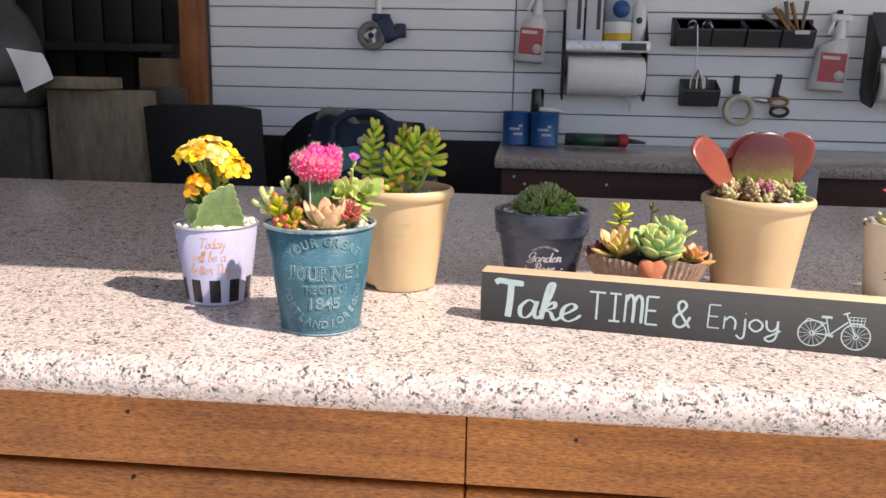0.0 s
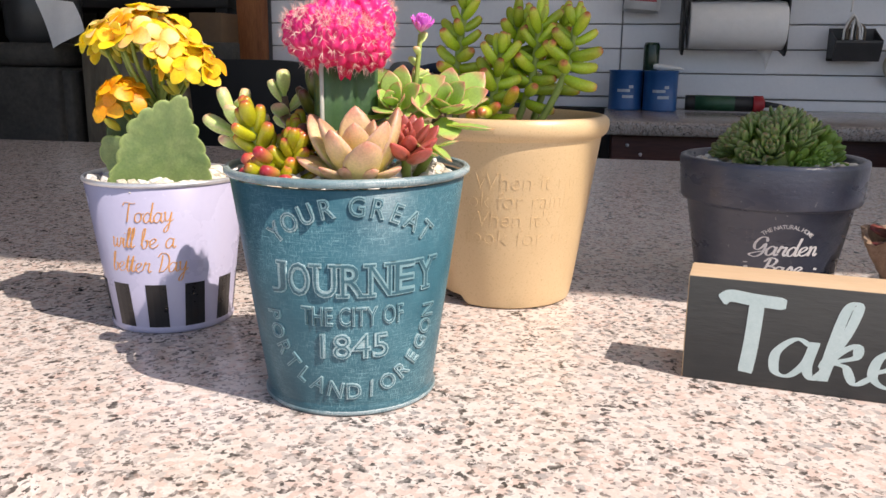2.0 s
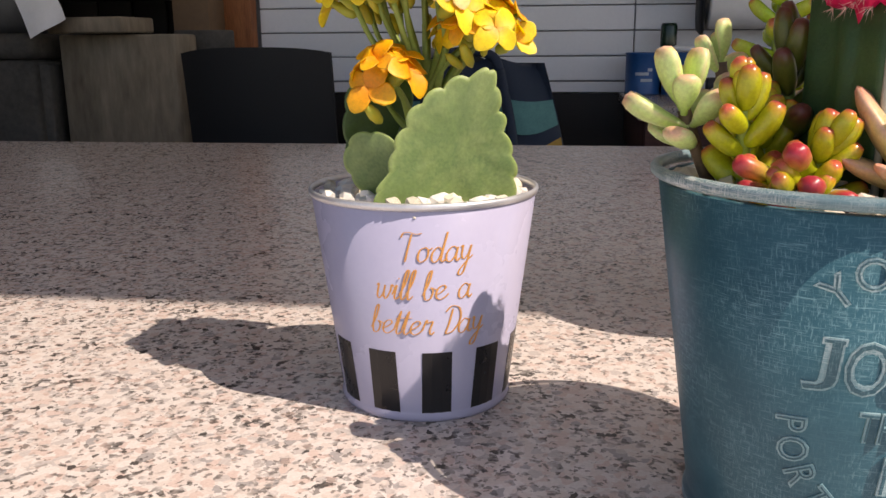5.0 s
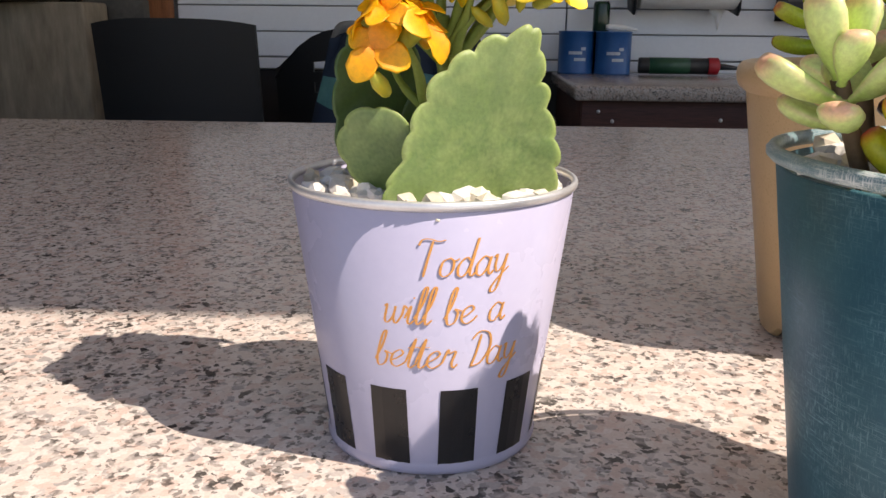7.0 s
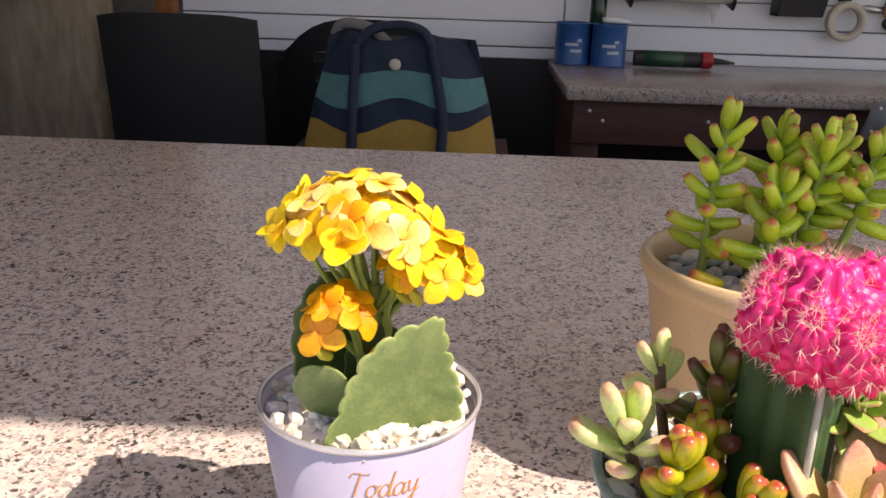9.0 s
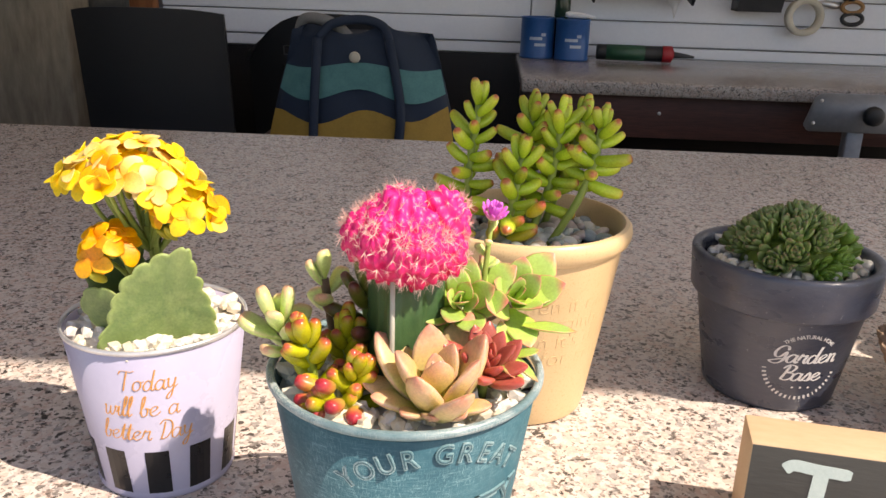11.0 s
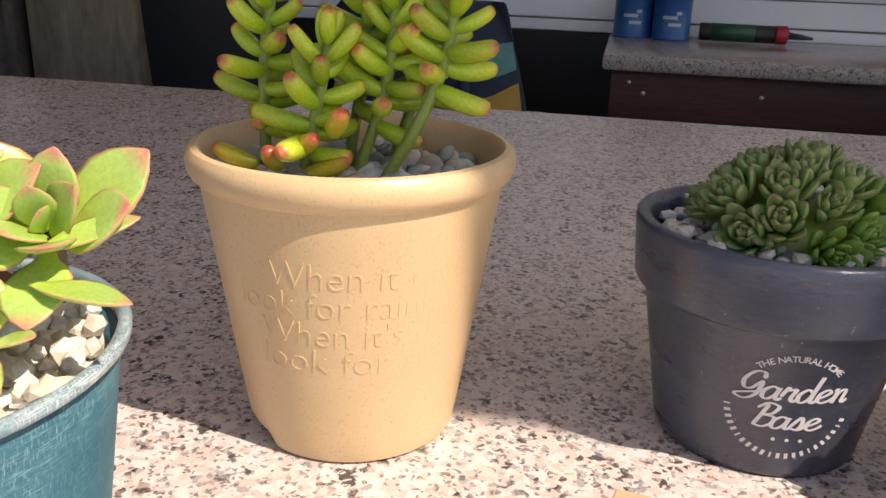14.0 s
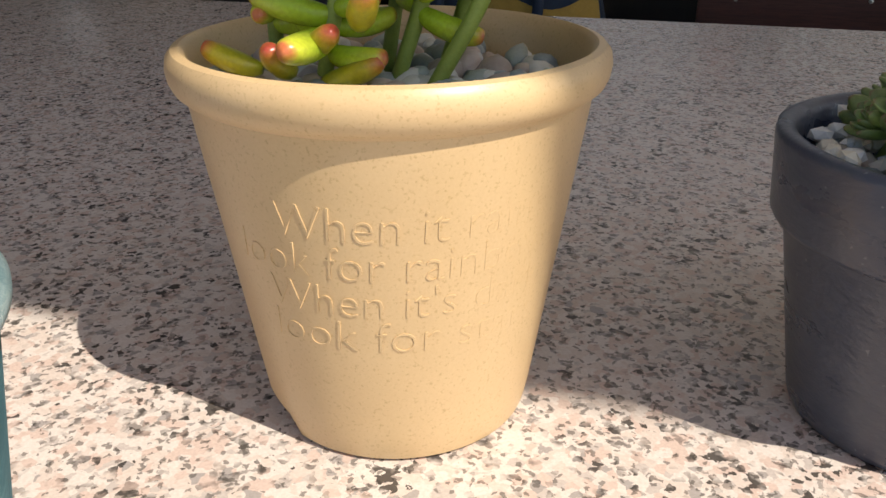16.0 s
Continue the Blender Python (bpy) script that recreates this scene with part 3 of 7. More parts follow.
BUFF = speckled(surface("smooth buff bamboo-fibre plastic", (0.64, 0.452, 0.245), (0.71, 0.518, 0.295), 22, 0.36, relief=0.12, fine=60, depth=0.0003), (0.52, 0.35, 0.17), 1100, 0.58, 0.74)
SLATE = speckled(surface("brush-painted slate grey clay", (0.052, 0.062, 0.094), (0.078, 0.090, 0.126), 30, 0.30, relief=0.45, depth=0.0008, stretch=(1, 1, 2.2), fine=5), (0.30, 0.31, 0.34), 420, 0.70, 0.80)
CHALK = surface("white printed lettering", (0.62, 0.62, 0.63), (0.78, 0.78, 0.78), 500, 0.6, relief=0.1)
SIGN_GREY = surface("charcoal painted wood", (0.060, 0.061, 0.058), (0.078, 0.079, 0.075), 70, 0.72, relief=0.6, depth=0.0005, stretch=(0.2, 1, 1), fine=6)
PINE = surface("bare pale pine", (0.60, 0.42, 0.26), (0.68, 0.50, 0.33), 45, 0.75, relief=0.5, depth=0.0005, stretch=(0.3, 1, 1), fine=9)
MINT = surface("pale mint brush paint", (0.47, 0.60, 0.59), (0.60, 0.71, 0.70), 120, 0.6, relief=0.2)
CLAY = surface("unglazed brown stoneware", (0.36, 0.22, 0.145), (0.66, 0.48, 0.35), 210, 0.8, relief=1.0, depth=0.0022)
TERRA = surface("matt terracotta", (0.50, 0.15, 0.07), (0.60, 0.21, 0.10), 80, 0.8, relief=0.8, depth=0.0008, fine=8)
SOIL = surface("dark potting soil", (0.018, 0.013, 0.011), (0.05, 0.04, 0.035), 300, 0.95, relief=1.0, depth=0.002)
IVORY = surface("matt ivory ceramic", (0.60, 0.55, 0.46), (0.66, 0.61, 0.52), 40, 0.5)
PEB = [surface("chalk white pebble", (0.68, 0.65, 0.60), (0.82, 0.80, 0.77), 200, 0.6, vary=0.12), surface("cream pebble", (0.62, 0.55, 0.42), (0.75, 0.69, 0.58), 200, 0.6, vary=0.15)]
RIVER = [surface("grey-green river pebble", (0.27, 0.32, 0.29), (0.42, 0.46, 0.42), 150, 0.4, vary=0.25), surface("white river pebble", (0.55, 0.54, 0.49), (0.68, 0.67, 0.63), 150, 0.4, vary=0.15), surface("rosy river pebble", (0.45, 0.36, 0.31), (0.58, 0.50, 0.45), 150, 0.4, vary=0.2), surface("blue-grey river pebble", (0.22, 0.27, 0.29), (0.36, 0.41, 0.42), 150, 0.4, vary=0.25)]
WHITE_STONES = pebble_meshes("stone", PEB, 8, 0.0030, 0.0044, True)
ROUND_STONES = pebble_meshes("stone", RIVER, 12, 0.0035, 0.005)


def line(z0, r0, z1, r1):
    return lambda z: r0 + (r1 - r0) * (z - z0) / (z1 - z0)


# ---- white bucket ----
WHITE_AT = (-0.223, 0.8045, 0.9)
white = thing("potted_kalanchoe", WHITE_AT, "yellow kalanchoe in a lavender-white tin bucket with black stripes", "potted plant", "row of potted succulents")
rw = line(0.0, 0.0305, 0.077, 0.0402)
pot = part("bucket", lathe([(0, 0.0), (0.029, 0.0), (0.0312, 0.0006), (0.0316, 0.002), (0.0312, 0.0034), (rw(0.004), 0.0042), (rw(0.076), 0.076), (rw(0.076) - 0.0008, 0.0765), (0.0350, 0.05), (0.0345, 0.049), (0, 0.049)], 96), LAV, white)
part("rim", lathe([(0.0402, 0.0761), (0.0408, 0.0766), (0.0411, 0.0775), (0.0409, 0.0784), (0.0402, 0.0788), (0.0397, 0.0784), (0.0395, 0.0775), (0.0397, 0.0765)], 96, True), ZINC, white, "bare zinc rolled rim")
for k in range(11):
    sheet = box(0.0102, 0.0235, 0.00005, (0, 0.0150, 0))
    part("stripe", wrap(sheet, rw, -74.8 + k * 360 / 11, 0.00012), STRIPE, pot, "" if k else "black printed stripe", False)
for word, x0, x1, base, xh, name in (("Today", -0.0115, 0.0122, 0.0594, 0.0050, "top_line"), ("will_be_a", -0.0200, 0.0122, 0.0462, 0.0050, "middle_line"), ("better_Day", -0.0225, 0.0170, 0.0336, 0.0050, "bottom_line")):
    part(name, wrap(script(word, x0, x1, base, xh, 0.00022, 0.00066, 0.00006), rw, -75.5, 0.0001), GOLD, pot, "copper script words", False)
bed = part("gravel_bed", lathe([(0, 0.0745), (0.02, 0.0745), (0.0388, 0.0725), (0.0355, 0.055), (0, 0.055)], 48), PEB[0], white, "white crushed stones")
scatter(bed, "stone", WHITE_STONES, 240, 0.0, 0.0365, 0.0757, 0.0016, seed=3)

# ---- teal tin bucket ----
TEAL_AT = (-0.1015, 0.7340, 0.9)
teal = thing("potted_cactus", TEAL_AT, "pink grafted moon cactus and succulents in a weathered teal bucket", "potted plant", "row of potted succulents")
rt = line(0.0, 0.0348, 0.092, 0.0478)
pot = part("bucket", lathe([(0, 0.0), (0.033, 0.0), (0.0356, 0.0008), (0.0362, 0.0024), (0.0355, 0.004), (rt(0.005), 0.005), (rt(0.092), 0.092), (rt(0.092) - 0.0009, 0.0925), (0.0405, 0.06), (0.0400, 0.058), (0, 0.058)], 112), TEAL, teal)
part("rim", lathe([(0.0480, 0.0930), (0.0492, 0.0933), (0.0500, 0.0941), (0.0501, 0.0953), (0.0494, 0.0962), (0.0482, 0.0964), (0.0473, 0.0957), (0.0472, 0.0942)], 112, True), TEAL_RIM, teal, "scraped pale blue rolled rim")
part("foot_ring", lathe([(0.0357, 0.0002), (0.0364, 0.0008), (0.0365, 0.0018), (0.0358, 0.0026), (0.0345, 0.002)], 112, True), TEAL_RIM, teal)
FT = -71.5
FEET = {"J": ((0.72, 1),), "O": (), "U": ((0.08, 1), (0.92, 1)), "R": ((0.08, 0), (0.08, 1), (0.96, 0)), "N": ((0.06, 0), (0.06, 1), (0.94, 1)), "E": ((0.10, 0), (0.10, 1)), "Y": ((0.06, 1), (0.94, 1), (0.5, 0))}


def slab_word(word, w, h, depth, bold, grow):
    """Capitals with slab feet, one beside another."""
    out, cell = [], w / len(word)
    for i, ch in enumerate(word):
        lw = cell * (0.68 if ch == "J" else 0.86)
        x = -w / 2 + cell * (i + (0.62 if ch == "J" else 0.5))
        out.append(at_uv(fitted(ch, lw + grow, h + grow, depth=depth, bold=bold), x, 0))
        for fx, fy in FEET[ch]:
            out.append(moved(box(0.0046 + grow, 0.0013 + grow, depth * 2.02), Matrix.Translation((x + (fx - 0.5) * lw, (fy - 0.5) * (h - 0.0012), -depth * 1.01))))
    return merge(*out)


# each line: a rubbed pale edge, and the painted letter standing a little higher inside it
for mat, depth, b in ((TEAL_LETTER, 0.00055, 0.00022), (TEAL, 0.00072, -0.00026)):
    for i, ch in enumerate("YOUR GREAT"):
        if ch != " ":
            part("letter", wrap(arc_text("~~~~ ~~~~~"[:i] + ch + "~~~~ ~~~~~"[i + 1:], 0.0445, 131.5, 48.5, 0.0108, depth, b, (0, 0.0415), width=0.85), rt, FT, 0.0001), mat, pot, "", False)
    for i, ch in enumerate("PORTLAND/OREGON"):
        part("letter", wrap(arc_text("~" * i + ch + "~" * (14 - i), 0.0340, 186, 354, 0.0096, depth, b, (0, 0.0448), True, 0.9), rt, FT, 0.0001), mat, pot, "", False)
    for name, bm in (("main_word", at_uv(slab_word("JOURNEY", 0.072, 0.0132, depth, b + 0.0001, b * 2), 0, 0.0575)),
                     ("small_line", at_uv(fitted("THE CITY OF", 0.0398 + b * 2, 0.0076 + b * 2, depth=depth, bold=b * 0.7), 0.0, 0.0430)),
                     ("year", at_uv(fitted("1845", 0.0262 + b * 2, 0.0102 + b * 2, depth=depth, bold=b), 0.0005, 0.0305))):
        part(name, wrap(bm, rt, FT, 0.0001), mat, pot, "raised embossed letters with rubbed edges" if mat is TEAL_LETTER else "", False)
bed = part("gravel_bed", lathe([(0, 0.0895), (0.025, 0.0895), (0.0455, 0.0875), (0.0405, 0.062), (0, 0.062)], 48), PEB[0], teal, "white crushed stones")
scatter(bed, "stone", WHITE_STONES, 290, 0.010, 0.0438, 0.0918, 0.0016, seed=5)


# ---- two buff pots ----
def buff_pot(owner, face, faded=1):
    rc = line(0.0, 0.0385, 0.094, 0.0528)
    prof = [(0, 0.0022), (0.034, 0.0022), (0.0345, 0.0), (0.0366, 0.0002), (0.0381, 0.0012), (0.0387, 0.0032), (rc(0.009), 0.009), (rc(0.092), 0.092)]
    prof += [(rc(0.0955), 0.0955), (0.0543, 0.0964), (0.0559, 0.0978), (0.0569, 0.1000), (0.0573, 0.1026), (0.0569, 0.1052), (0.0554, 0.1070), (0.0535, 0.1075), (0.0521, 0.1064), (0.0506, 0.1015), (0.0480, 0.075), (0.0475, 0.074), (0, 0.074)]
    bm = lathe(prof, 144)
    # two shallow drain arches are cut up into the foot
    for v in bm.verts:
        if v.co.z < 0.0086 and v.co.xy.length > 0.03:
            off = (math.degrees(math.atan2(v.co.y, v.co.x)) - face + 91) % 180
            off = min(off, 180 - off)
            v.co.z += 0.0048 * (1 - v.co.z / 0.0090) * max(0.0, min(1.0, (27 - off) / 7))
    p = part("pot", bm, BUFF, owner, "", "auto")
    for i, (words, w) in enumerate((("When it rains", 0.088), ("look for rainbows", 0.112), ("When it's dark", 0.094), ("look for stars", 0.092))):
        z = 0.0745 - i * 0.0104
        bm = at_uv(fitted(words, w * 0.8, 0.0088, depth=0.0002, bold=-0.0002), -0.1 * w, z)
        # flatten one end of the relief: letters washed out by light, put into shape
        for v in bm.verts:
            v.co.z *= 0.12 + 0.88 * max(0.0, min(1.0, (0.014 - faded * v.co.x) / 0.022))
        part("text_line", wrap(bm, rc, face, 0.00002), BUFF, p, "moulded letters in the same buff plastic, flattened where light washes them out" if i == 0 else "", False)
    return p


CREAM_AT = (-0.053, 0.893, 0.9)
cream = thing("potted_jelly_bean_plant", CREAM_AT, "jelly bean sedum in a buff pot with moulded letters", "potted plant", "row of potted succulents")
buff_pot(cream, -54)
bed = part("gravel_bed", lathe([(0, 0.0945), (0.03, 0.0945), (0.0489, 0.0925), (0.046, 0.076), (0, 0.076)], 48), SOIL, cream, "dark soil under river pebbles")
scatter(bed, "stone", ROUND_STONES, 170, 0.0, 0.046, 0.0965, 0.0015, seed=8)
CREAM2_AT = (0.322, 0.912, 0.897)
cream2 = thing("potted_paddle_plant", (CREAM2_AT[0], CREAM2_AT[1], 0.9), "red and green paddle plant in a buff lettered pot", "potted plant", "row of potted succulents")
buff_pot(cream2, -142, -1)
bed = part("gravel_bed", lathe([(0, 0.099), (0.03, 0.099), (0.0485, 0.096), (0.046, 0.076), (0, 0.076)], 48), SOIL, cream2, "dark soil under river pebbles")
scatter(bed, "stone", ROUND_STONES, 90, 0.0, 0.046, 0.100, 0.0015, seed=9)

# ---- slate pot ----
GREY_AT = (0.0995, 0.923, 0.9)
grey = thing("potted_houseleeks", GREY_AT, "green houseleek rosettes in a slate grey clay pot", "potted plant", "row of potted succulents")
rg = line(0.0, 0.0368, 0.058, 0.0468)
pot = part("pot", lathe([(0, 0.001), (0.033, 0.001), (0.0352, 0.0), (0.0366, 0.001), (rg(0.003), 0.003), (rg(0.0575), 0.0575), (0.0482, 0.0588), (0.0500, 0.0592), (0.0507, 0.0605), (0.0525, 0.0815), (0.0521, 0.0835), (0.0505, 0.0842), (0.0482, 0.0838), (0.0468, 0.082), (0.0455, 0.065), (0.045, 0.062), (0, 0.062)], 112), SLATE, grey)
FG = -86
for name, bm in (("upper_word", script("Garden", -0.0185, 0.0185, 0.0338, 0.0052, 0.0006, 0.0015, 0.00006)), ("lower_word", script("Base", -0.0105, 0.0120, 0.0222, 0.0050, 0.0006, 0.0015, 0.00006)),
                 ("ring_words", arc_text("THE NATURAL HOME", 0.0200, 128, 48, 0.0034, 0.00004, 0.00003, (0, 0.0305)))):
    part(name, wrap(bm, rg, FG, 0.0001), CHALK, pot, "white printed lettering", False)
bars = []
for k in range(22):
    a = radians(186 + k * 160 / 21)
    bars.append(moved(box(0.0012 if k % 5 else 0.0006, 0.0022, 0.00005), Matrix.Translation((0.0200 * math.cos(a), 0.0305 + 0.0200 * math.sin(a), 0)) @ Matrix.Rotation(a, 4, "Z") @ Matrix.Rotation(math.pi / 2, 4, "Z")))
for k in range(3):
    bars.append(moved(lathe([(0.0007, 0), (0.0007, 0.00005)], 10), Matrix.Translation((-0.003 + 0.0045 * k, 0.0175, 0))))
tagged(part("ring_marks", wrap(merge(*bars), rg, FG, 0.0001), CHALK, pot, "worn unreadable print", False), kind="stuff")
bed = part("gravel_bed", lathe([(0, 0.074), (0.03, 0.074), (0.0464, 0.0725), (0.0452, 0.064), (0, 0.064)], 48), SOIL, grey, "dark soil under river pebbles")
scatter(bed, "stone", ROUND_STONES, 150, 0.012, 0.0435, 0.0765, 0.0018, seed=12)
scatter(bed, "stone", WHITE_STONES, 70, 0.022, 0.0430, 0.0795, 0.0016, seed=13)

# ---- wooden sign ----
sign = thing("wooden_sign", (0.041, 0.772, 0.9), "charcoal painted wooden block sign with pale hand lettering", "sign", "", -9.4)
SL = 0.358
part("block", box(SL, 0.025, 0.0475, (SL / 2, 0.0125, 0), 0.0008), PINE, sign, "bare pale pine block", "auto")
face = part("painted_face", box(SL - 0.001, 0.0004, 0.0468, (SL / 2, -0.0001, 0.0003), 0.0001), SIGN_GREY, sign, "charcoal grey painted front")
UP = Matrix.Rotation(math.pi / 2, 4, "X")


def on_sign(name, bm, label):
    part(name, moved(bm, Matrix.Translation((0, -0.0004, 0)) @ UP), MINT, face, label, False)


on_sign("big_t", merge(ribbon([(0.0143, 0.0375), (0.018, 0.0400), (0.027, 0.0392), (0.0405, 0.0385)], (0.0054, 0.0054), 0.00012), ribbon([(0.029, 0.0385), (0.028, 0.02), (0.0265, 0.0062)], (0.0058, 0.0062), 0.00016, ends=0.9)), "pale brush lettering")
on_sign("brush_word", script("ake", 0.0385, 0.0935, 0.0070, 0.0168, 0.0013, 0.0042, 0.00012, slant=0.10), "pale brush lettering")
on_sign("capital_word", script(["1T", "1I", "1M", "1E"], 0.1005, 0.1615, 0.0112, 0.0127, 0.0026, 0.0029, 0.0001, slant=0.0), "pale pen lettering")
on_sign("ampersand", script(["1&"], 0.1755, 0.1885, 0.0112, 0.0119, 0.0020, 0.0024, 0.0001, slant=0.0), "pale ampersand")
on_sign("pen_word", script(["1E", "1n", "1j", "1o", "1y"], 0.2035, 0.2635, 0.0135, 0.0103, 0.0016, 0.0018, 0.0001, slant=0.0), "pale pen lettering")


def ring2(cx, cy, r, w, d=0.0001):
    pts = [(cx + r * math.cos(2 * math.pi * i / 24), cy + r * math.sin(2 * math.pi * i / 24)) for i in range(25)]
    return ribbon(pts, (w, w), d, 1, 1)


bike = []
for cx, cy in ((0.2884, 0.0168), (0.3226, 0.0166)):
    bike += [ring2(cx, cy, 0.0112, 0.0011), ring2(cx, cy, 0.0018, 0.0009)]
    for k in range(14):
        a = 2 * math.pi * k / 14
        bike.append(ribbon([(cx + 0.002 * math.cos(a), cy + 0.002 * math.sin(a)), (cx + 0.0106 * math.cos(a), cy + 0.0106 * math.sin(a))], (0.00035, 0.00035), 0.00008, 1, 1))
for a, b, w in (((0.2884, 0.0168), (0.302, 0.0165), 0.0011), ((0.302, 0.0165), (0.2985, 0.0305), 0.0011), ((0.2884, 0.0168), (0.2985, 0.027), 0.0009), ((0.302, 0.0165), (0.3155, 0.029), 0.0012), ((0.3226, 0.0166), (0.3135, 0.036), 0.0012), ((0.2945, 0.0318), (0.303, 0.0318), 0.0022), ((0.311, 0.0352), (0.316, 0.0372), 0.0012), ((0.2775, 0.0205), (0.284, 0.0295), 0.0009), ((0.284, 0.0295), (0.297, 0.0265), 0.0009), ((0.300, 0.0165), (0.305, 0.0155), 0.0022)):
    bike.append(ribbon([a, b], (w, w), 0.0001, 1, 1))
for k in range(5):
    bike.append(ribbon([(0.3165 + 0.003 * k, 0.0335), (0.3175 + 0.0026 * k, 0.0255)], (0.0005, 0.0005), 0.0001, 1, 1))
for k in range(4):
    bike.append(ribbon([(0.3165, 0.0335 - 0.0026 * k), (0.3287 - 0.0004 * k, 0.0335 - 0.0026 * k)], (0.0006, 0.0006), 0.0001, 1, 1))
on_sign("bicycle_drawing", merge(*bike), "small pale painted bicycle with basket")

# ---- stoneware bowl with a heart ----
bowl = thing("stoneware_planter", (0.207, 0.877, 0.9), "ribbed brown stoneware bowl with a terracotta heart, full of succulents", "potted plant", "row of potted succulents", -6)
bm = bmesh.new()
N = 240
levels = [(0.56, 0.0)] + [(0.60 + 0.38 * (j / 21) ** 0.9 + 0.006 * (j % 2), 0.001 + 0.0425 * j / 21) for j in range(22)] + [(1.0, 0.0475), (0.965, 0.0475), (0.92, 0.042), (0.85, 0.032), (0.0, 0.032)]
rings = []
for li, (k, z) in enumerate(levels):
    row = []
    for i in range(N):
        a = 2 * math.pi * i / N
        wave = 0.0028 * math.sin(5 * a + 0.6) + 0.0016 * math.sin(9 * a)
        rib = 0.0013 * (1, 0.5, -1, -0.5)[i % 4] * (0.7 + 0.9 * noise.noise(Vector((i // 4 * 1.3, li * 1.7, 0)))) if 1 <= li <= len(levels) - 5 else 0
        s = k * (1 + 0.02 * math.sin(5 * a))
        row.append(bm.verts.new(((0.064 * s + rib) * math.cos(a), (0.046 * (1 - (1 - s) * 0.42) * (1 if k > 0.1 else 0) + rib) * math.sin(a), z + wave * max(0.0, min(1.0, (z - 0.025) / 0.02)) * (0 if li == len(levels) - 1 else 1))))
    rings.append(row)
for p, q in zip(rings, rings[1:]):
    for i in range(N):
        bm.faces.new((p[i], p[(i + 1) % N], q[(i + 1) % N], q[i]))
bm.faces.new(rings[0][::-1])
bmesh.ops.remove_doubles(bm, verts=bm.verts, dist=1e-6)
bmesh.ops.recalc_face_normals(bm, faces=bm.faces)
bwl = part("bowl", bm, CLAY, bowl, "", "auto")
bm = bmesh.new()
bmesh.ops.create_uvsphere(bm, u_segments=40, v_segments=20, radius=1)
for v in bm.verts:
    x, y, z = v.co
    h = z * 0.0125 + abs(x) * 0.0085 - 0.002
    v.co = (x * 0.0135 * (0.55 + 0.45 * min(1.0, (z + 1.1))), y * 0.0055, h if z > -0.2 else h - 0.002 * (-0.2 - z))
part("heart", moved(bm, pose(0.004, -0.0462, 0.0385, -14)), TERRA, bwl, "matt orange terracotta heart")
part("soil_bed", moved(lathe([(0, 0.0450), (0.8, 0.0435), (0.9, 0.0405), (0.86, 0.0325), (0, 0.0325)], 48), Matrix.Diagonal((0.064, 0.046, 1, 1))), SOIL, bowl, "dark gritty soil")

# ---- ivory pot at the end of the row ----
ivory = thing("potted_flowering_succulent", (0.482, 0.93, 0.9), "crimson flowering succulent in a matt ivory pot", "potted plant", "row of potted succulents")
ri = line(0.0, 0.034, 0.08, 0.041)
pot = part("pot", lathe([(0, 0.0), (0.032, 0.0), (0.034, 0.001), (ri(0.078), 0.078), (0.0418, 0.079), (0.0415, 0.0815), (0.039, 0.0815), (0.037, 0.06), (0, 0.06)], 80), IVORY, ivory)
part("lettering", wrap(merge(*[moved(box(0.0045, 0.0009, 0.0001), Matrix.Translation((-0.012 + 0.006 * (k % 5), 0.045 - 0.009 * (k // 5) - 0.002 * (k % 3), 0)) @ Matrix.Rotation(0.5 * (k % 4) - 0.6, 4, "Z")) for k in range(15)]), ri, -115, 0.0001), DARKGREY, pot, "dark unreadable lettering", False)
part("soil_bed", lathe([(0, 0.074), (0.036, 0.073), (0.037, 0.062), (0, 0.062)], 40), SOIL, ivory)


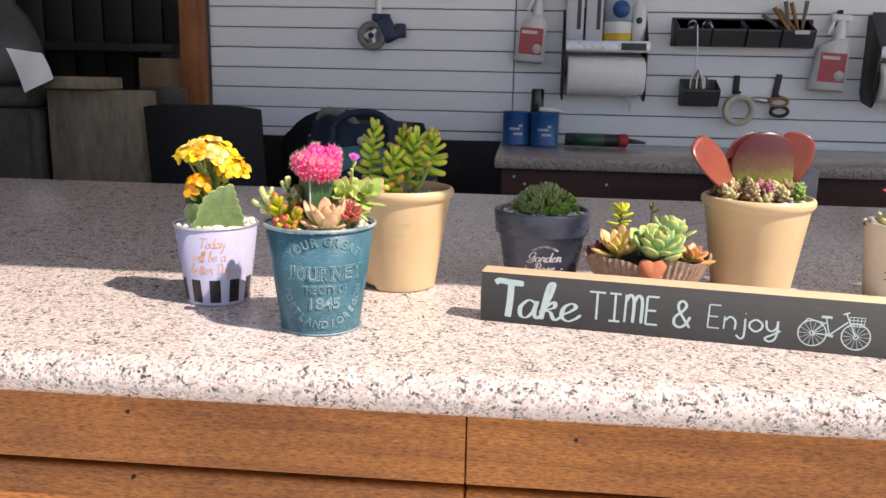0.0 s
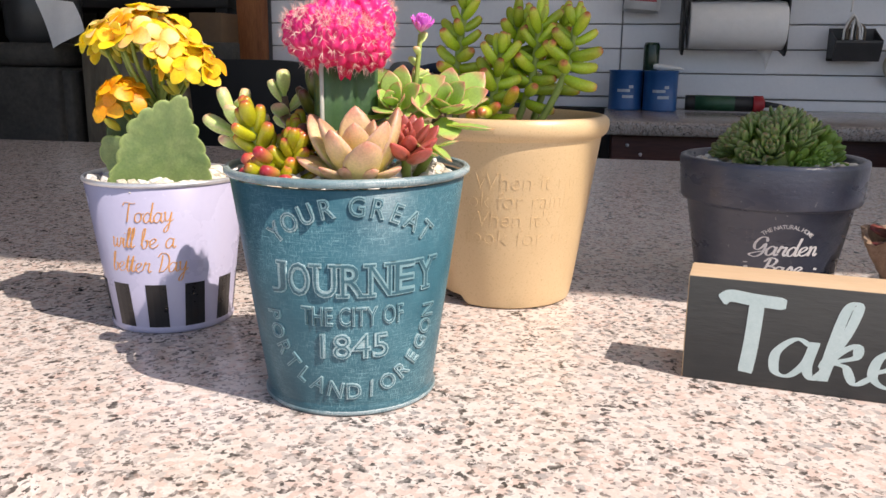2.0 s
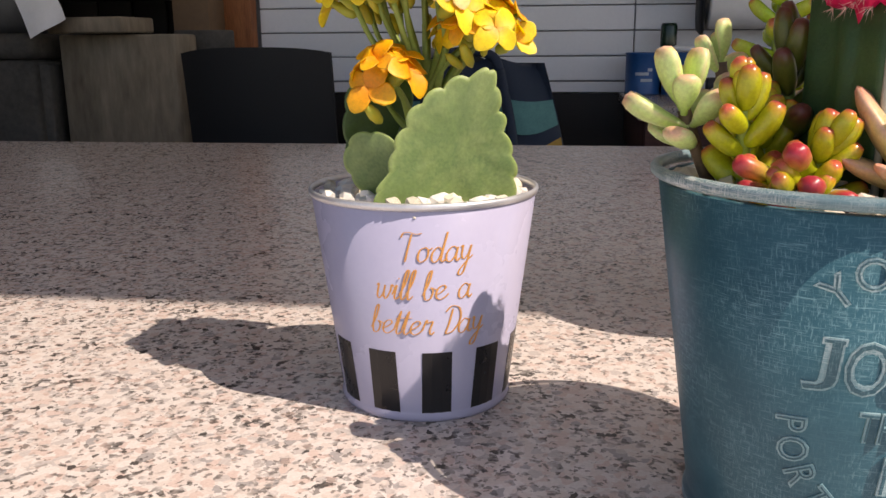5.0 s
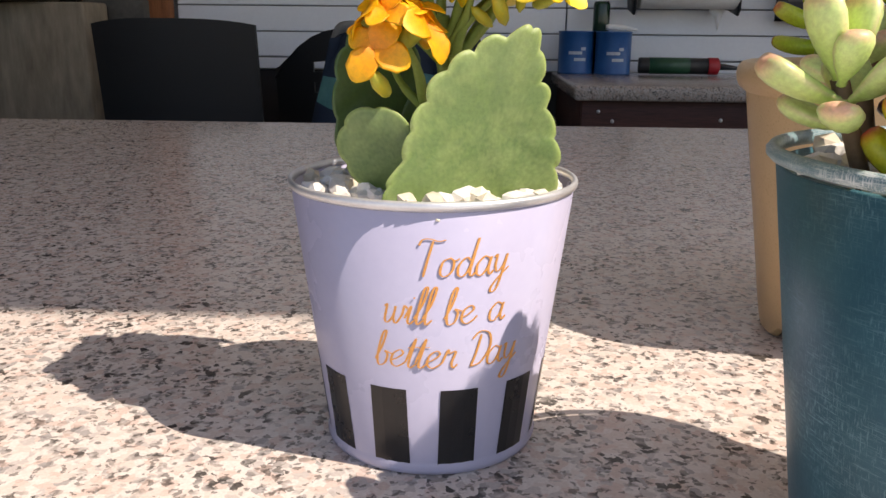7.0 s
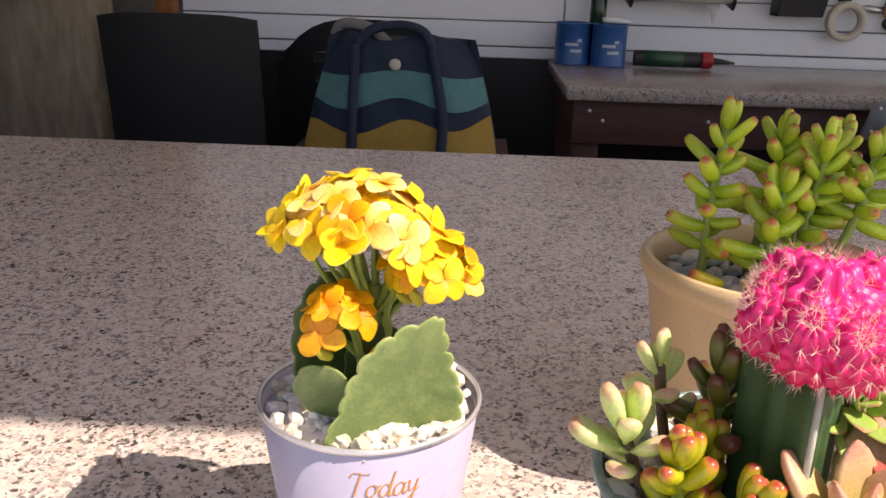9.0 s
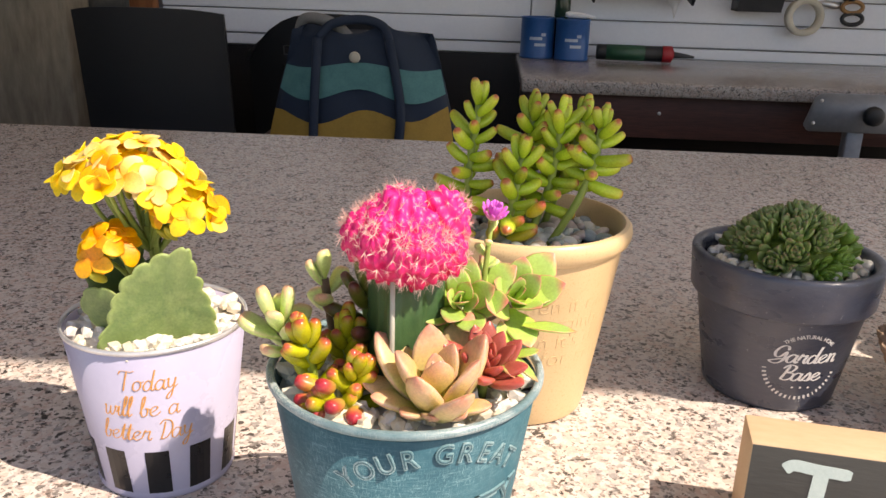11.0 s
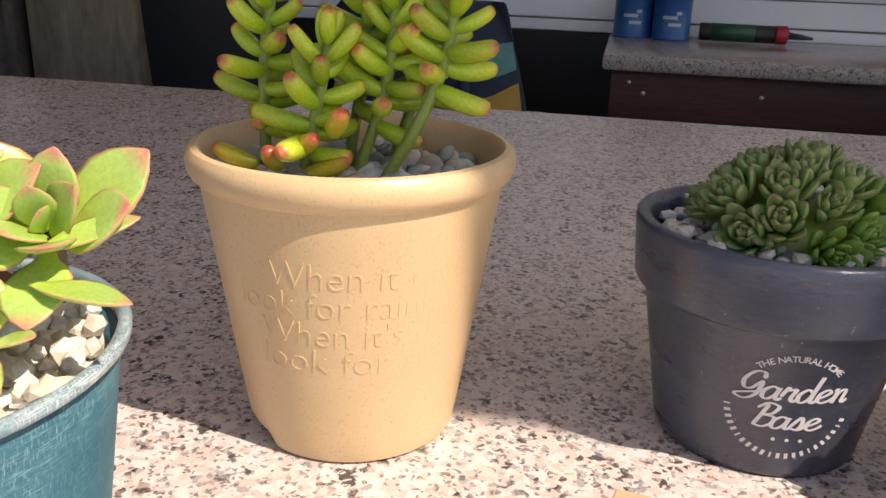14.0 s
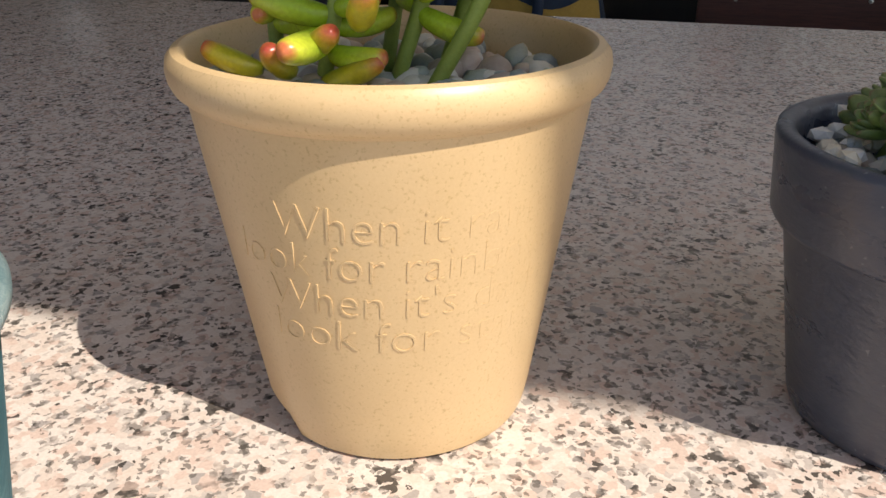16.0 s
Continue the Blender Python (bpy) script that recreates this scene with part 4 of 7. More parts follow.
# ---- leaves and flowers ----
def leaf_mesh(name, mat, L, W, T, a=0.6, b=0.5, bend=0.0, cup=0.0, n=9, m=10, fold=0.0, rag=0.0):
    """A fleshy leaf growing along +x, flat side up. a, b: how fast it swells and closes; bend: degrees by which it curls up; cup: hollow across."""
    bm = bmesh.new()
    uvl = bm.loops.layers.uv.new("along")
    tm = a / (a + b)
    top = tm ** a * (1 - tm) ** b
    rows, uvs = [], {}
    x = z = 0.0
    for i in range(n + 1):
        t = 0.5 - 0.5 * math.cos(math.pi * i / n)
        w = max(0.0, t) ** a * max(0.0, 1 - t) ** b / top
        w = max(w, 0.28 * (1 - t) if t < 0.3 else 0.0)
        ang = radians(bend) * t
        if i:
            x += (t - tp) * L * math.cos(ang)
            z += (t - tp) * L * math.sin(ang)
        tp = t
        row = []
        for k in range(m):
            c, s = math.cos(2 * math.pi * k / m), math.sin(2 * math.pi * k / m)
            y = c * w * W / 2 * (1 + rag * math.sin(i * 2.6 + k))
            h = s * T / 2 * (w ** 0.7 if w > 0 else 0) * (0.75 if s > 0 else 1.0) + cup * W * (c * w) ** 2 + fold * abs(c * w) * W
            v = bm.verts.new((x - h * math.sin(ang), y, z + h * math.cos(ang)))
            uvs[v] = (abs(c) if w > 0.05 else 0.5, t)
            row.append(v)
        rows.append(row)
    for p, q in zip(rows, rows[1:]):
        for k in range(m):
            bm.faces.new((p[k], p[(k + 1) % m], q[(k + 1) % m], q[k]))
    bm.faces.new(rows[0][::-1])
    bm.faces.new(rows[-1])
    for f in bm.faces:
        for lp in f.loops:
            lp[uvl].uv = uvs[lp.vert]
    bmesh.ops.recalc_face_normals(bm, faces=bm.faces)
    me = bpy.data.meshes.new(name)
    bm.to_mesh(me)
    bm.free()
    me.materials.append(mat)
    me.shade_smooth()
    return me


def aim(base, az, el, roll=0.0, s=1.0):
    """A pose whose +x points to an azimuth and elevation, in degrees."""
    return Matrix.LocRotScale(base, (Matrix.Rotation(radians(az), 3, "Z") @ Matrix.Rotation(radians(-el), 3, "Y") @ Matrix.Rotation(radians(roll), 3, "X")).to_euler(), (s, s, s))


def put(parent, me, m, name="leaf"):
    ob = new(name, me)
    ob.parent = parent
    ob.matrix_basis = m
    return ob


def plant(name, owner, at=(0, 0, 0), label="", tilt=(0, 0), stem=None, stem_mat=None, r=0.002):
    """A plant as a part of its pot: its own short stem, on which the leaves sit."""
    pts = stem or [(0, 0, -0.012), (0, 0, 0.002)]
    ob = part(name, tube(curve_points(pts, 4) if len(pts) > 2 else pts, r, 7), stem_mat or STEM, owner, label)
    ob.matrix_basis = pose(*at, tilt[0], tilt[1], 0)
    return ob


def rosette(owner, meshes, n, e0, e1, s0, s1, spread=0.003, rise=0.006, seed=1, at=(0, 0, 0)):
    """Leaves in a golden-angle spiral: the innermost upright and small, the outermost flat and large."""
    rr = random.Random(seed)
    for i in range(n):
        t = i / max(1, n - 1)
        az = i * 137.5 + rr.uniform(-8, 8)
        el = e0 + (e1 - e0) * t ** 0.8 + rr.uniform(-5, 5)
        s = s0 + (s1 - s0) * t ** 0.7
        base = (at[0] + spread * t * math.cos(radians(az)), at[1] + spread * t * math.sin(radians(az)), at[2] + rise * (1 - t))
        put(owner, rr.choice(meshes), aim(base, az, el, rr.uniform(-8, 8), s * rr.uniform(0.92, 1.08)))


def sprig(owner, pts, meshes, n, start=0.25, el0=15, el1=65, s0=1.0, s1=0.55, seed=1, crown=7):
    """Bean leaves up a bowed stem, closing to a tuft at its tip. pts are in the owner's space."""
    rr = random.Random(seed)
    run = curve_points(pts, 10)
    for i in range(n):
        t = start + (1 - start) * i / (n - 1)
        f = t * (len(run) - 1)
        k = min(int(f), len(run) - 2)
        p = run[k].lerp(run[k + 1], f - k)
        d = (run[k + 1] - run[k]).normalized()
        az = i * 137.5 + rr.uniform(-18, 18)
        el = el0 + (el1 - el0) * (i / (n - 1)) ** 1.6 + rr.uniform(-10, 10)
        turn = Vector((0, 0, 1)).rotation_difference(d).to_matrix().to_4x4()
        s = (s0 + (s1 - s0) * (i / (n - 1)) ** 1.5) * rr.uniform(0.85, 1.12)
        put(owner, rr.choice(meshes), Matrix.Translation(p) @ turn @ aim((0, 0, 0), az, el, 0, s))
    d = (run[-1] - run[-2]).normalized()
    turn = Vector((0, 0, 1)).rotation_difference(d).to_matrix().to_4x4()
    for i in range(crown):
        put(owner, rr.choice(meshes), Matrix.Translation(run[-1]) @ turn @ aim((0, 0, 0), i * 137.5, 72 + rr.uniform(-14, 14), 0, s1 * rr.uniform(0.55, 0.95)))


STEM = surface("green stem", (0.20, 0.28, 0.05), (0.30, 0.38, 0.08), 200, 0.5)
WOODY = surface("brown woody stem", (0.10, 0.06, 0.035), (0.17, 0.11, 0.06), 200, 0.7)
KAL = leaf_mat("matt grey-green kalanchoe leaf", [(0.0, (0.17, 0.24, 0.075)), (0.4, (0.13, 0.205, 0.07)), (1.0, (0.16, 0.23, 0.085))], 0.5, (0.26, 0.34, 0.11), 0.1, 0.25, (0.27, 0.34, 0.13))
KAL_DARK = leaf_mat("dark green kalanchoe leaf", [(0.0, (0.045, 0.085, 0.02)), (1.0, (0.065, 0.11, 0.03))], 0.4)
BEAN = leaf_mat("glossy green bean leaf with red tip", [(0.0, (0.34, 0.48, 0.03)), (0.5, (0.40, 0.55, 0.04)), (0.90, (0.48, 0.52, 0.05)), (1.0, (0.50, 0.15, 0.06))], 0.26, None, 0.24)
BEAN_YELLOW = leaf_mat("yellowing bean leaf with red tip", [(0.0, (0.44, 0.46, 0.03)), (0.75, (0.54, 0.46, 0.03)), (0.92, (0.60, 0.28, 0.05)), (1.0, (0.55, 0.09, 0.06))], 0.28, None, 0.15)
BEAN_RED = leaf_mat("olive bean leaf flushed red", [(0.0, (0.40, 0.44, 0.02)), (0.8, (0.48, 0.46, 0.02)), (0.94, (0.54, 0.28, 0.03)), (1.0, (0.52, 0.10, 0.06))], 0.25, None, 0.2)
BERRY = leaf_mat("stubby leaf with crimson end", [(0.0, (0.48, 0.42, 0.05)), (0.5, (0.54, 0.26, 0.07)), (0.85, (0.50, 0.07, 0.06)), (1.0, (0.44, 0.03, 0.05))], 0.34, None, 0.14)
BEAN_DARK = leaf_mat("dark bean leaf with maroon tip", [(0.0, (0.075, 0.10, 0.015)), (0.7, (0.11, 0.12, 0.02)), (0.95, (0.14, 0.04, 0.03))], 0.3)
PALE = leaf_mat("pale grey-green leaf with pink edge", [(0.0, (0.48, 0.62, 0.17)), (0.8, (0.58, 0.70, 0.27)), (1.0, (0.72, 0.42, 0.28))], 0.40, (0.62, 0.60, 0.29), 0.12)
AEON = leaf_mat("lime leaf with crimson margin", [(0.0, (0.44, 0.60, 0.08)), (0.80, (0.34, 0.50, 0.13)), (1.0, (0.56, 0.20, 0.16))], 0.35, (0.58, 0.20, 0.17), 0.14)
GHOST = leaf_mat("peach and olive ghost-plant leaf", [(0.0, (0.54, 0.58, 0.12)), (0.45, (0.64, 0.55, 0.20)), (0.8, (0.70, 0.45, 0.26)), (1.0, (0.62, 0.25, 0.18))], 0.42, (0.64, 0.40, 0.29), 0.16)
ROUGE = leaf_mat("brick red rosette leaf", [(0.0, (0.40, 0.19, 0.09)), (0.5, (0.40, 0.11, 0.075)), (1.0, (0.42, 0.08, 0.07))], 0.35, None, 0.22)
HEN = leaf_mat("deep green houseleek leaf", [(0.0, (0.25, 0.35, 0.07)), (0.6, (0.20, 0.30, 0.085)), (0.95, (0.20, 0.26, 0.09)), (1.0, (0.24, 0.18, 0.09))], 0.40, (0.31, 0.40, 0.16), 0.25)
HEN_B = leaf_mat("second green houseleek leaf", [(0.0, (0.20, 0.30, 0.03)), (1.0, (0.15, 0.26, 0.05))], 0.45, None, 0.15)
ECHEV = leaf_mat("mint green echeveria leaf", [(0.0, (0.32, 0.49, 0.22)), (0.6, (0.29, 0.47, 0.27)), (0.90, (0.38, 0.48, 0.15)), (1.0, (0.46, 0.42, 0.15))], 0.40, (0.42, 0.52, 0.15), 0.16)
BLUSH = leaf_mat("yellow leaf flushed pink", [(0.0, (0.54, 0.54, 0.09)), (0.6, (0.62, 0.51, 0.14)), (0.90, (0.64, 0.40, 0.17)), (1.0, (0.62, 0.22, 0.16))], 0.4, None, 0.14)
ORANGE = leaf_mat("orange-brown leaf", [(0.0, (0.60, 0.46, 0.13)), (0.6, (0.64, 0.38, 0.13)), (1.0, (0.64, 0.22, 0.11))], 0.42, None, 0.15)
PLUM = leaf_mat("dark red-brown leaf", [(0.0, (0.13, 0.07, 0.03)), (1.0, (0.24, 0.05, 0.05))], 0.45)
LIME = leaf_mat("bright yellow-green leaf", [(0.0, (0.40, 0.46, 0.04)), (1.0, (0.52, 0.52, 0.05))], 0.4)
PADDLE = leaf_mat("waxy paddle leaf from lime to dark red", [(0.0, (0.28, 0.38, 0.03)), (0.30, (0.20, 0.25, 0.025)), (0.50, (0.13, 0.06, 0.02)), (0.75, (0.075, 0.011, 0.013))], 0.34, (0.20, 0.03, 0.018), 0.06, 0.08)
PADDLE_RED = leaf_mat("waxy red paddle leaf", [(0.0, (0.38, 0.30, 0.05)), (0.3, (0.32, 0.085, 0.03)), (0.95, (0.19, 0.02, 0.016))], 0.34, (0.22, 0.03, 0.02), 0.06, 0.08, (0.26, 0.05, 0.025))
PETAL = leaf_mat("golden yellow petal", [(0.0, (0.88, 0.36, 0.004)), (0.35, (0.93, 0.57, 0.008)), (1.0, (0.95, 0.67, 0.02))], 0.5, None, 0.10, 0.45)
PETAL_PALE = leaf_mat("apricot yellow petal", [(0.0, (0.86, 0.36, 0.01)), (0.45, (0.93, 0.60, 0.13)), (1.0, (0.95, 0.69, 0.28))], 0.5, None, 0.10, 0.45)
PETAL_ORANGE = leaf_mat("orange petal", [(0.0, (0.82, 0.24, 0.002)), (1.0, (0.90, 0.42, 0.004))], 0.5, None, 0.10, 0.45)
MAGENTA = leaf_mat("magenta petal", [(0.0, (0.70, 0.25, 0.55)), (1.0, (0.60, 0.10, 0.55))], 0.45)
CRIMSON = leaf_mat("crimson petal", [(0.0, (0.45, 0.02, 0.05)), (1.0, (0.55, 0.02, 0.09))], 0.45)
SEDUM_PINK = leaf_mat("rose grain leaf", [(0.0, (0.42, 0.18, 0.18)), (1.0, (0.46, 0.16, 0.20))], 0.5, None, 0.25)
SEDUM_CREAM = leaf_mat("cream green grain leaf", [(0.0, (0.42, 0.42, 0.16)), (1.0, (0.52, 0.44, 0.24))], 0.5, None, 0.2)
SEDUM_BROWN = leaf_mat("brown green grain leaf", [(0.0, (0.20, 0.17, 0.07)), (1.0, (0.30, 0.17, 0.10))], 0.5, None, 0.25)

bean = [leaf_mesh("leaf", BEAN, 0.0180 * k, 0.0073, 0.0070, 0.40, 0.36, b, n=10, m=12) for k, b in ((1, 26), (1.1, 14), (0.88, 32))]
bean_y = [leaf_mesh("leaf", BEAN_YELLOW, 0.0165, 0.0074, 0.0068, 0.42, 0.36, 20)]


# ---- kalanchoe in the white bucket ----
def scalloped(name, mat, owner, outline, m, thick=0.0016, curl=0.12, teeth=0.0009, label="", seed=0):
    """A broad toothed leaf as a bowed solid sheet; outline in x (across) and z (up), given by a few corners."""
    run = curve_points([(x, 0, z) for x, z in outline], 7)
    n = len(run)
    cx = sum(p.x for p in run) / n
    cz = sum(p.z for p in run) / n
    edge = []
    for i, p in enumerate(run):
        d = (p - Vector((cx, 0, cz))).normalized()
        lobe = 0.55 + 0.75 * abs(noise.noise(Vector((i // 7 * 0.83 + 3.1, seed * 1.7, 0.4)))) * 2
        edge.append(p + d * teeth * lobe * (abs(math.sin(i * math.pi / 7)) ** 0.8 - 0.5) * 2)
    bm = bmesh.new()
    uvl = bm.loops.layers.uv.new("along")
    lo, hi = min(p.z for p in edge), max(p.z for p in edge)
    rings, info = [], {}
    for k in (0.0, 0.35, 0.7, 0.93, 1.0):
        row = []
        for p in edge:
            q = Vector((cx, 0, cz)).lerp(p, k)
            dx, dz = q.x - cx, q.z - cz
            y = -curl * abs(dx) ** 2 * 40 + 0.0007 * noise.noise(Vector((q.x * 130, q.z * 130, seed)))
            vs = [bm.verts.new((q.x, y + side * thick / 2 * (1 - 0.75 * k ** 4), q.z)) for side in (-1, 1)]
            for v in vs:
                info[v] = (k, (q.z - lo) / (hi - lo))
            row.append(vs)
        rings.append(row)
    for p, q in zip(rings, rings[1:]):
        for i in range(n):
            j = (i + 1) % n
            bm.faces.new((p[i][0], p[j][0], q[j][0], q[i][0]))
            bm.faces.new((p[j][1], p[i][1], q[i][1], q[j][1]))
    for i in range(n):
        j = (i + 1) % n
        bm.faces.new((rings[-1][i][0], rings[-1][j][0], rings[-1][j][1], rings[-1][i][1]))
    for f in bm.faces:
        for lp in f.loops:
            lp[uvl].uv = info[lp.vert]
    bmesh.ops.remove_doubles(bm, verts=bm.verts, dist=1e-7)
    bmesh.ops.recalc_face_normals(bm, faces=bm.faces)
    ob = part(name, bm, mat, owner, label)
    ob.matrix_basis = m
    return ob


kal = plant("kalanchoe", white, (0.002, -0.006, 0.076), "leafy kalanchoe with clustered yellow flowers", stem=[(0, 0, -0.006), (0.002, 0.004, 0.02), (0.0, 0.002, 0.046)], r=0.0024)
scalloped("leaf", KAL, kal, [(-0.0245, -0.002), (-0.0250, 0.006), (-0.0205, 0.013), (-0.0185, 0.021), (-0.0145, 0.029), (-0.0085, 0.037), (-0.001, 0.0420), (0.008, 0.0450), (0.0148, 0.0472), (0.0172, 0.0415), (0.0188, 0.033), (0.0205, 0.025), (0.0235, 0.016), (0.0245, 0.007), (0.0225, -0.002), (0.010, -0.005), (-0.010, -0.005)], pose(0.0085, -0.0165, 0.0005, 9, -1.5, 22) @ Matrix.Diagonal((0.97, 1, 0.92, 1)), label="large matt grey-green scalloped leaf")
scalloped("leaf", KAL_DARK, kal, [(-0.010, 0.0), (-0.017, 0.010), (-0.018, 0.020), (-0.0165, 0.031), (-0.0125, 0.040), (-0.006, 0.0465), (0.001, 0.048), (0.006, 0.040), (0.008, 0.028), (0.007, 0.014), (0.002, 0.0)], pose(-0.0100, 0.006, 0.0, -4, -6, 24), label="tall dark green leaf", seed=4)
scalloped("leaf", KAL, kal, [(-0.004, 0.0), (-0.011, 0.010), (-0.0085, 0.0205), (0.001, 0.0235), (0.0095, 0.016), (0.009, 0.005), (0.003, -0.001)], pose(-0.0115, -0.012, 0.001, 14, -12, -10), 0.0022, label="small leaf with a brown scar", seed=9)
scalloped("leaf", KAL_DARK, kal, [(-0.007, 0.0), (-0.013, 0.014), (-0.006, 0.027), (0.007, 0.028), (0.013, 0.014), (0.006, 0.0)], pose(0.002, 0.002, 0.002, 4, 0, 8), seed=2)
petal_sets = [leaf_mesh("petal", mt, L, W, 0.0006, 0.58, 0.62, b, 0.10, 9, 10, rag=0.07) for mt, L, W, b in ((PETAL, 0.0094, 0.0076, -34), (PETAL_PALE, 0.0098, 0.0082, -22), (PETAL_ORANGE, 0.0094, 0.0076, -40), (PETAL, 0.0090, 0.0080, 16))]
throat = bpy.data.meshes.new("throat")
bm = lathe([(0.0006, -0.0105), (0.0019, -0.0092), (0.0024, -0.0066), (0.0019, -0.003), (0.0013, -0.0004), (0.0016, 0.0002), (0.0006, -0.0006)], 10)
bm.to_mesh(throat)
bm.free()
throat.materials.append(surface("yellow-green flower tube", (0.30, 0.36, 0.04), (0.46, 0.44, 0.05), 200, 0.5))
throat.shade_smooth()
bud = bpy.data.meshes.new("bud")
bm = lathe([(0.0004, -0.006), (0.0018, -0.004), (0.0024, 0.0), (0.0017, 0.004), (0.0, 0.0062)], 10)
bm.to_mesh(bud)
bm.free()
bud.materials.append(surface("green-yellow bud", (0.36, 0.40, 0.04), (0.60, 0.46, 0.03), 260, 0.5))
bud.shade_smooth()


rk = random.Random(21)


def turned_to(at, way, s):
    return kal.matrix_basis @ Matrix.Translation(at) @ Vector((0, 0, 1)).rotation_difference(Vector(way).normalized()).to_matrix().to_4x4() @ Matrix.Rotation(rk.uniform(0, 6.3), 4, "Z") @ Matrix.Diagonal((s, s, s, 1))


def kal_flower(at, way, kind, s):
    f = put(white, throat, turned_to(at, way, s), "flower")
    lift = rk.uniform(2, 26)
    for k in range(4):
        put(f, petal_sets[kind], aim((0, 0, 0), 90 * k + rk.uniform(-10, 10), lift + rk.uniform(-8, 12), rk.uniform(-18, 18), rk.uniform(0.86, 1.12)), "petal")


def umbel(root, hub, rx, ry, rz, n, kinds, drop=0.0, size=1.0):
    """One flower head: a shallow dome of flowers on stalks that spread from a root."""
    for i in range(n):
        t = (i + 0.5) / n
        az, el = i * 137.5 + rk.uniform(-9, 9), 86 - 78 * t ** 0.60
        d = Vector((math.cos(radians(az)) * math.cos(radians(el)), math.sin(radians(az)) * math.cos(radians(el)), math.sin(radians(el))))
        p = Vector(hub) + Vector((d.x * rx, d.y * ry, d.z * rz - drop * d.x)) + Vector((rk.uniform(-0.002, 0.002), rk.uniform(-0.002, 0.002), rk.uniform(-0.003, 0.003)))
        way = Vector((d.x * 0.95 + rk.uniform(-0.25, 0.25), d.y * 0.95 - 0.12 + rk.uniform(-0.25, 0.25), 0.30 + 0.75 * d.z))
        kal_flower(p, way, rk.choice(kinds), size * rk.uniform(0.86, 1.10))
        if i % 3 == 0:
            mid = Vector(root).lerp(p, 0.55) - Vector((0, 0, 0.003))
            part("flower_stalk", tube(curve_points([tuple(root), tuple(mid), tuple(p - way.normalized() * 0.009 * size)], 5), [0.0013] * 5 + [0.0010] * 6, 6), STEM, kal)
        if i % 5 == 2:
            put(white, bud, turned_to(Vector(hub).lerp(p, 0.75) - Vector((0, 0, 0.009)), d + Vector((0, 0, 0.5)), rk.uniform(0.6, 0.95)), "bud")


umbel((0.000, 0.003, 0.034), (-0.0055, 0.000, 0.0620), 0.0262, 0.0240, 0.0215, 40, (0, 0, 0, 3, 1, 1, 2))
umbel((0.004, 0.000, 0.034), (0.0186, -0.005, 0.0520), 0.0135, 0.0135, 0.0120, 15, (0, 0, 1, 3, 2))
umbel((-0.004, -0.006, 0.022), (-0.0105, -0.0145, 0.0395), 0.0105, 0.0075, 0.0065, 8, (2, 2, 2, 0), size=0.92)
kal_flower(Vector((0.006, -0.010, 0.026)), (0.3, -0.8, 0.5), 2, 0.62)
for a, b, c in (((0.0, 0.002, 0.020), (0.001, 0.003, 0.030), (0.0, 0.003, 0.036)), ((0.002, 0.002, 0.020), (0.005, 0.001, 0.028), (0.004, 0.000, 0.036)), ((-0.001, -0.001, 0.010), (-0.003, -0.004, 0.016), (-0.004, -0.006, 0.023))):
    part("flower_stalk", tube(curve_points([a, b, c], 5), 0.0018, 7), STEM, kal)

# ---- teal bucket: moon cactus and its companions ----
CAC = surface("dark green cactus flesh", (0.025, 0.07, 0.025), (0.05, 0.115, 0.04), 180, 0.5, relief=0.3)
RIDGE = surface("pale corky ridge", (0.35, 0.36, 0.30), (0.46, 0.46, 0.4), 300, 0.7)
PINKC = leaf_mat("hot pink cactus flesh", [(0.0, (0.55, 0.004, 0.07)), (0.5, (0.74, 0.012, 0.17)), (1.0, (0.80, 0.028, 0.25))], 0.42, None, 0.1, 0.2)
SPINE = surface("pale pink spines", (0.74, 0.46, 0.42), (0.84, 0.62, 0.54), 300, 0.5)
bm = bmesh.new()
rings = []
for z in (0.0, 0.018, 0.036, 0.056):
    row = []
    for k in range(48):
        a = radians(k * 7.5)
        off = abs(((k * 7.5 + 96 + 60) % 120) - 60)
        rad = min(0.0156, 0.0088 / max(0.3, math.cos(radians(60 - off)))) - 0.0012 * math.sin(radians(off * 3)) ** 2
        row.append(bm.verts.new((rad * math.cos(a), rad * math.sin(a), z)))
    rings.append(row)
for p0, q0 in zip(rings, rings[1:]):
    for k in range(48):
        bm.faces.new((p0[k], p0[(k + 1) % 48], q0[(k + 1) % 48], q0[k]))
bm.faces.new(rings[-1])
moon = part("moon_cactus", bm, CAC, teal, "dark green three-ribbed cactus stock")
moon.matrix_basis = pose(-0.001, -0.008, 0.084)
part("ridge", tube([(0.0156 * math.cos(radians(-96)), 0.0156 * math.sin(radians(-96)), z) for z in (0.004, 0.03, 0.053)], 0.0009, 6), RIDGE, moon, "pale corky edge line")
rp = random.Random(4)
HEAD = pose(0.0005, -0.003, 0.0495) @ Matrix.Diagonal((0.79, 0.82, 1.0, 1))
lobes = [((0, 0, 0.013), 0.0165)]
for i in range(11):
    a = i * 137.5
    k = 0.0125 if i % 2 else 0.0155
    lobes.append(((k * 1.12 * math.cos(radians(a)), k * math.sin(radians(a)), 0.010 + 0.009 * ((i * 0.618) % 1.0)), rp.uniform(0.0085, 0.0115)))
spines = []
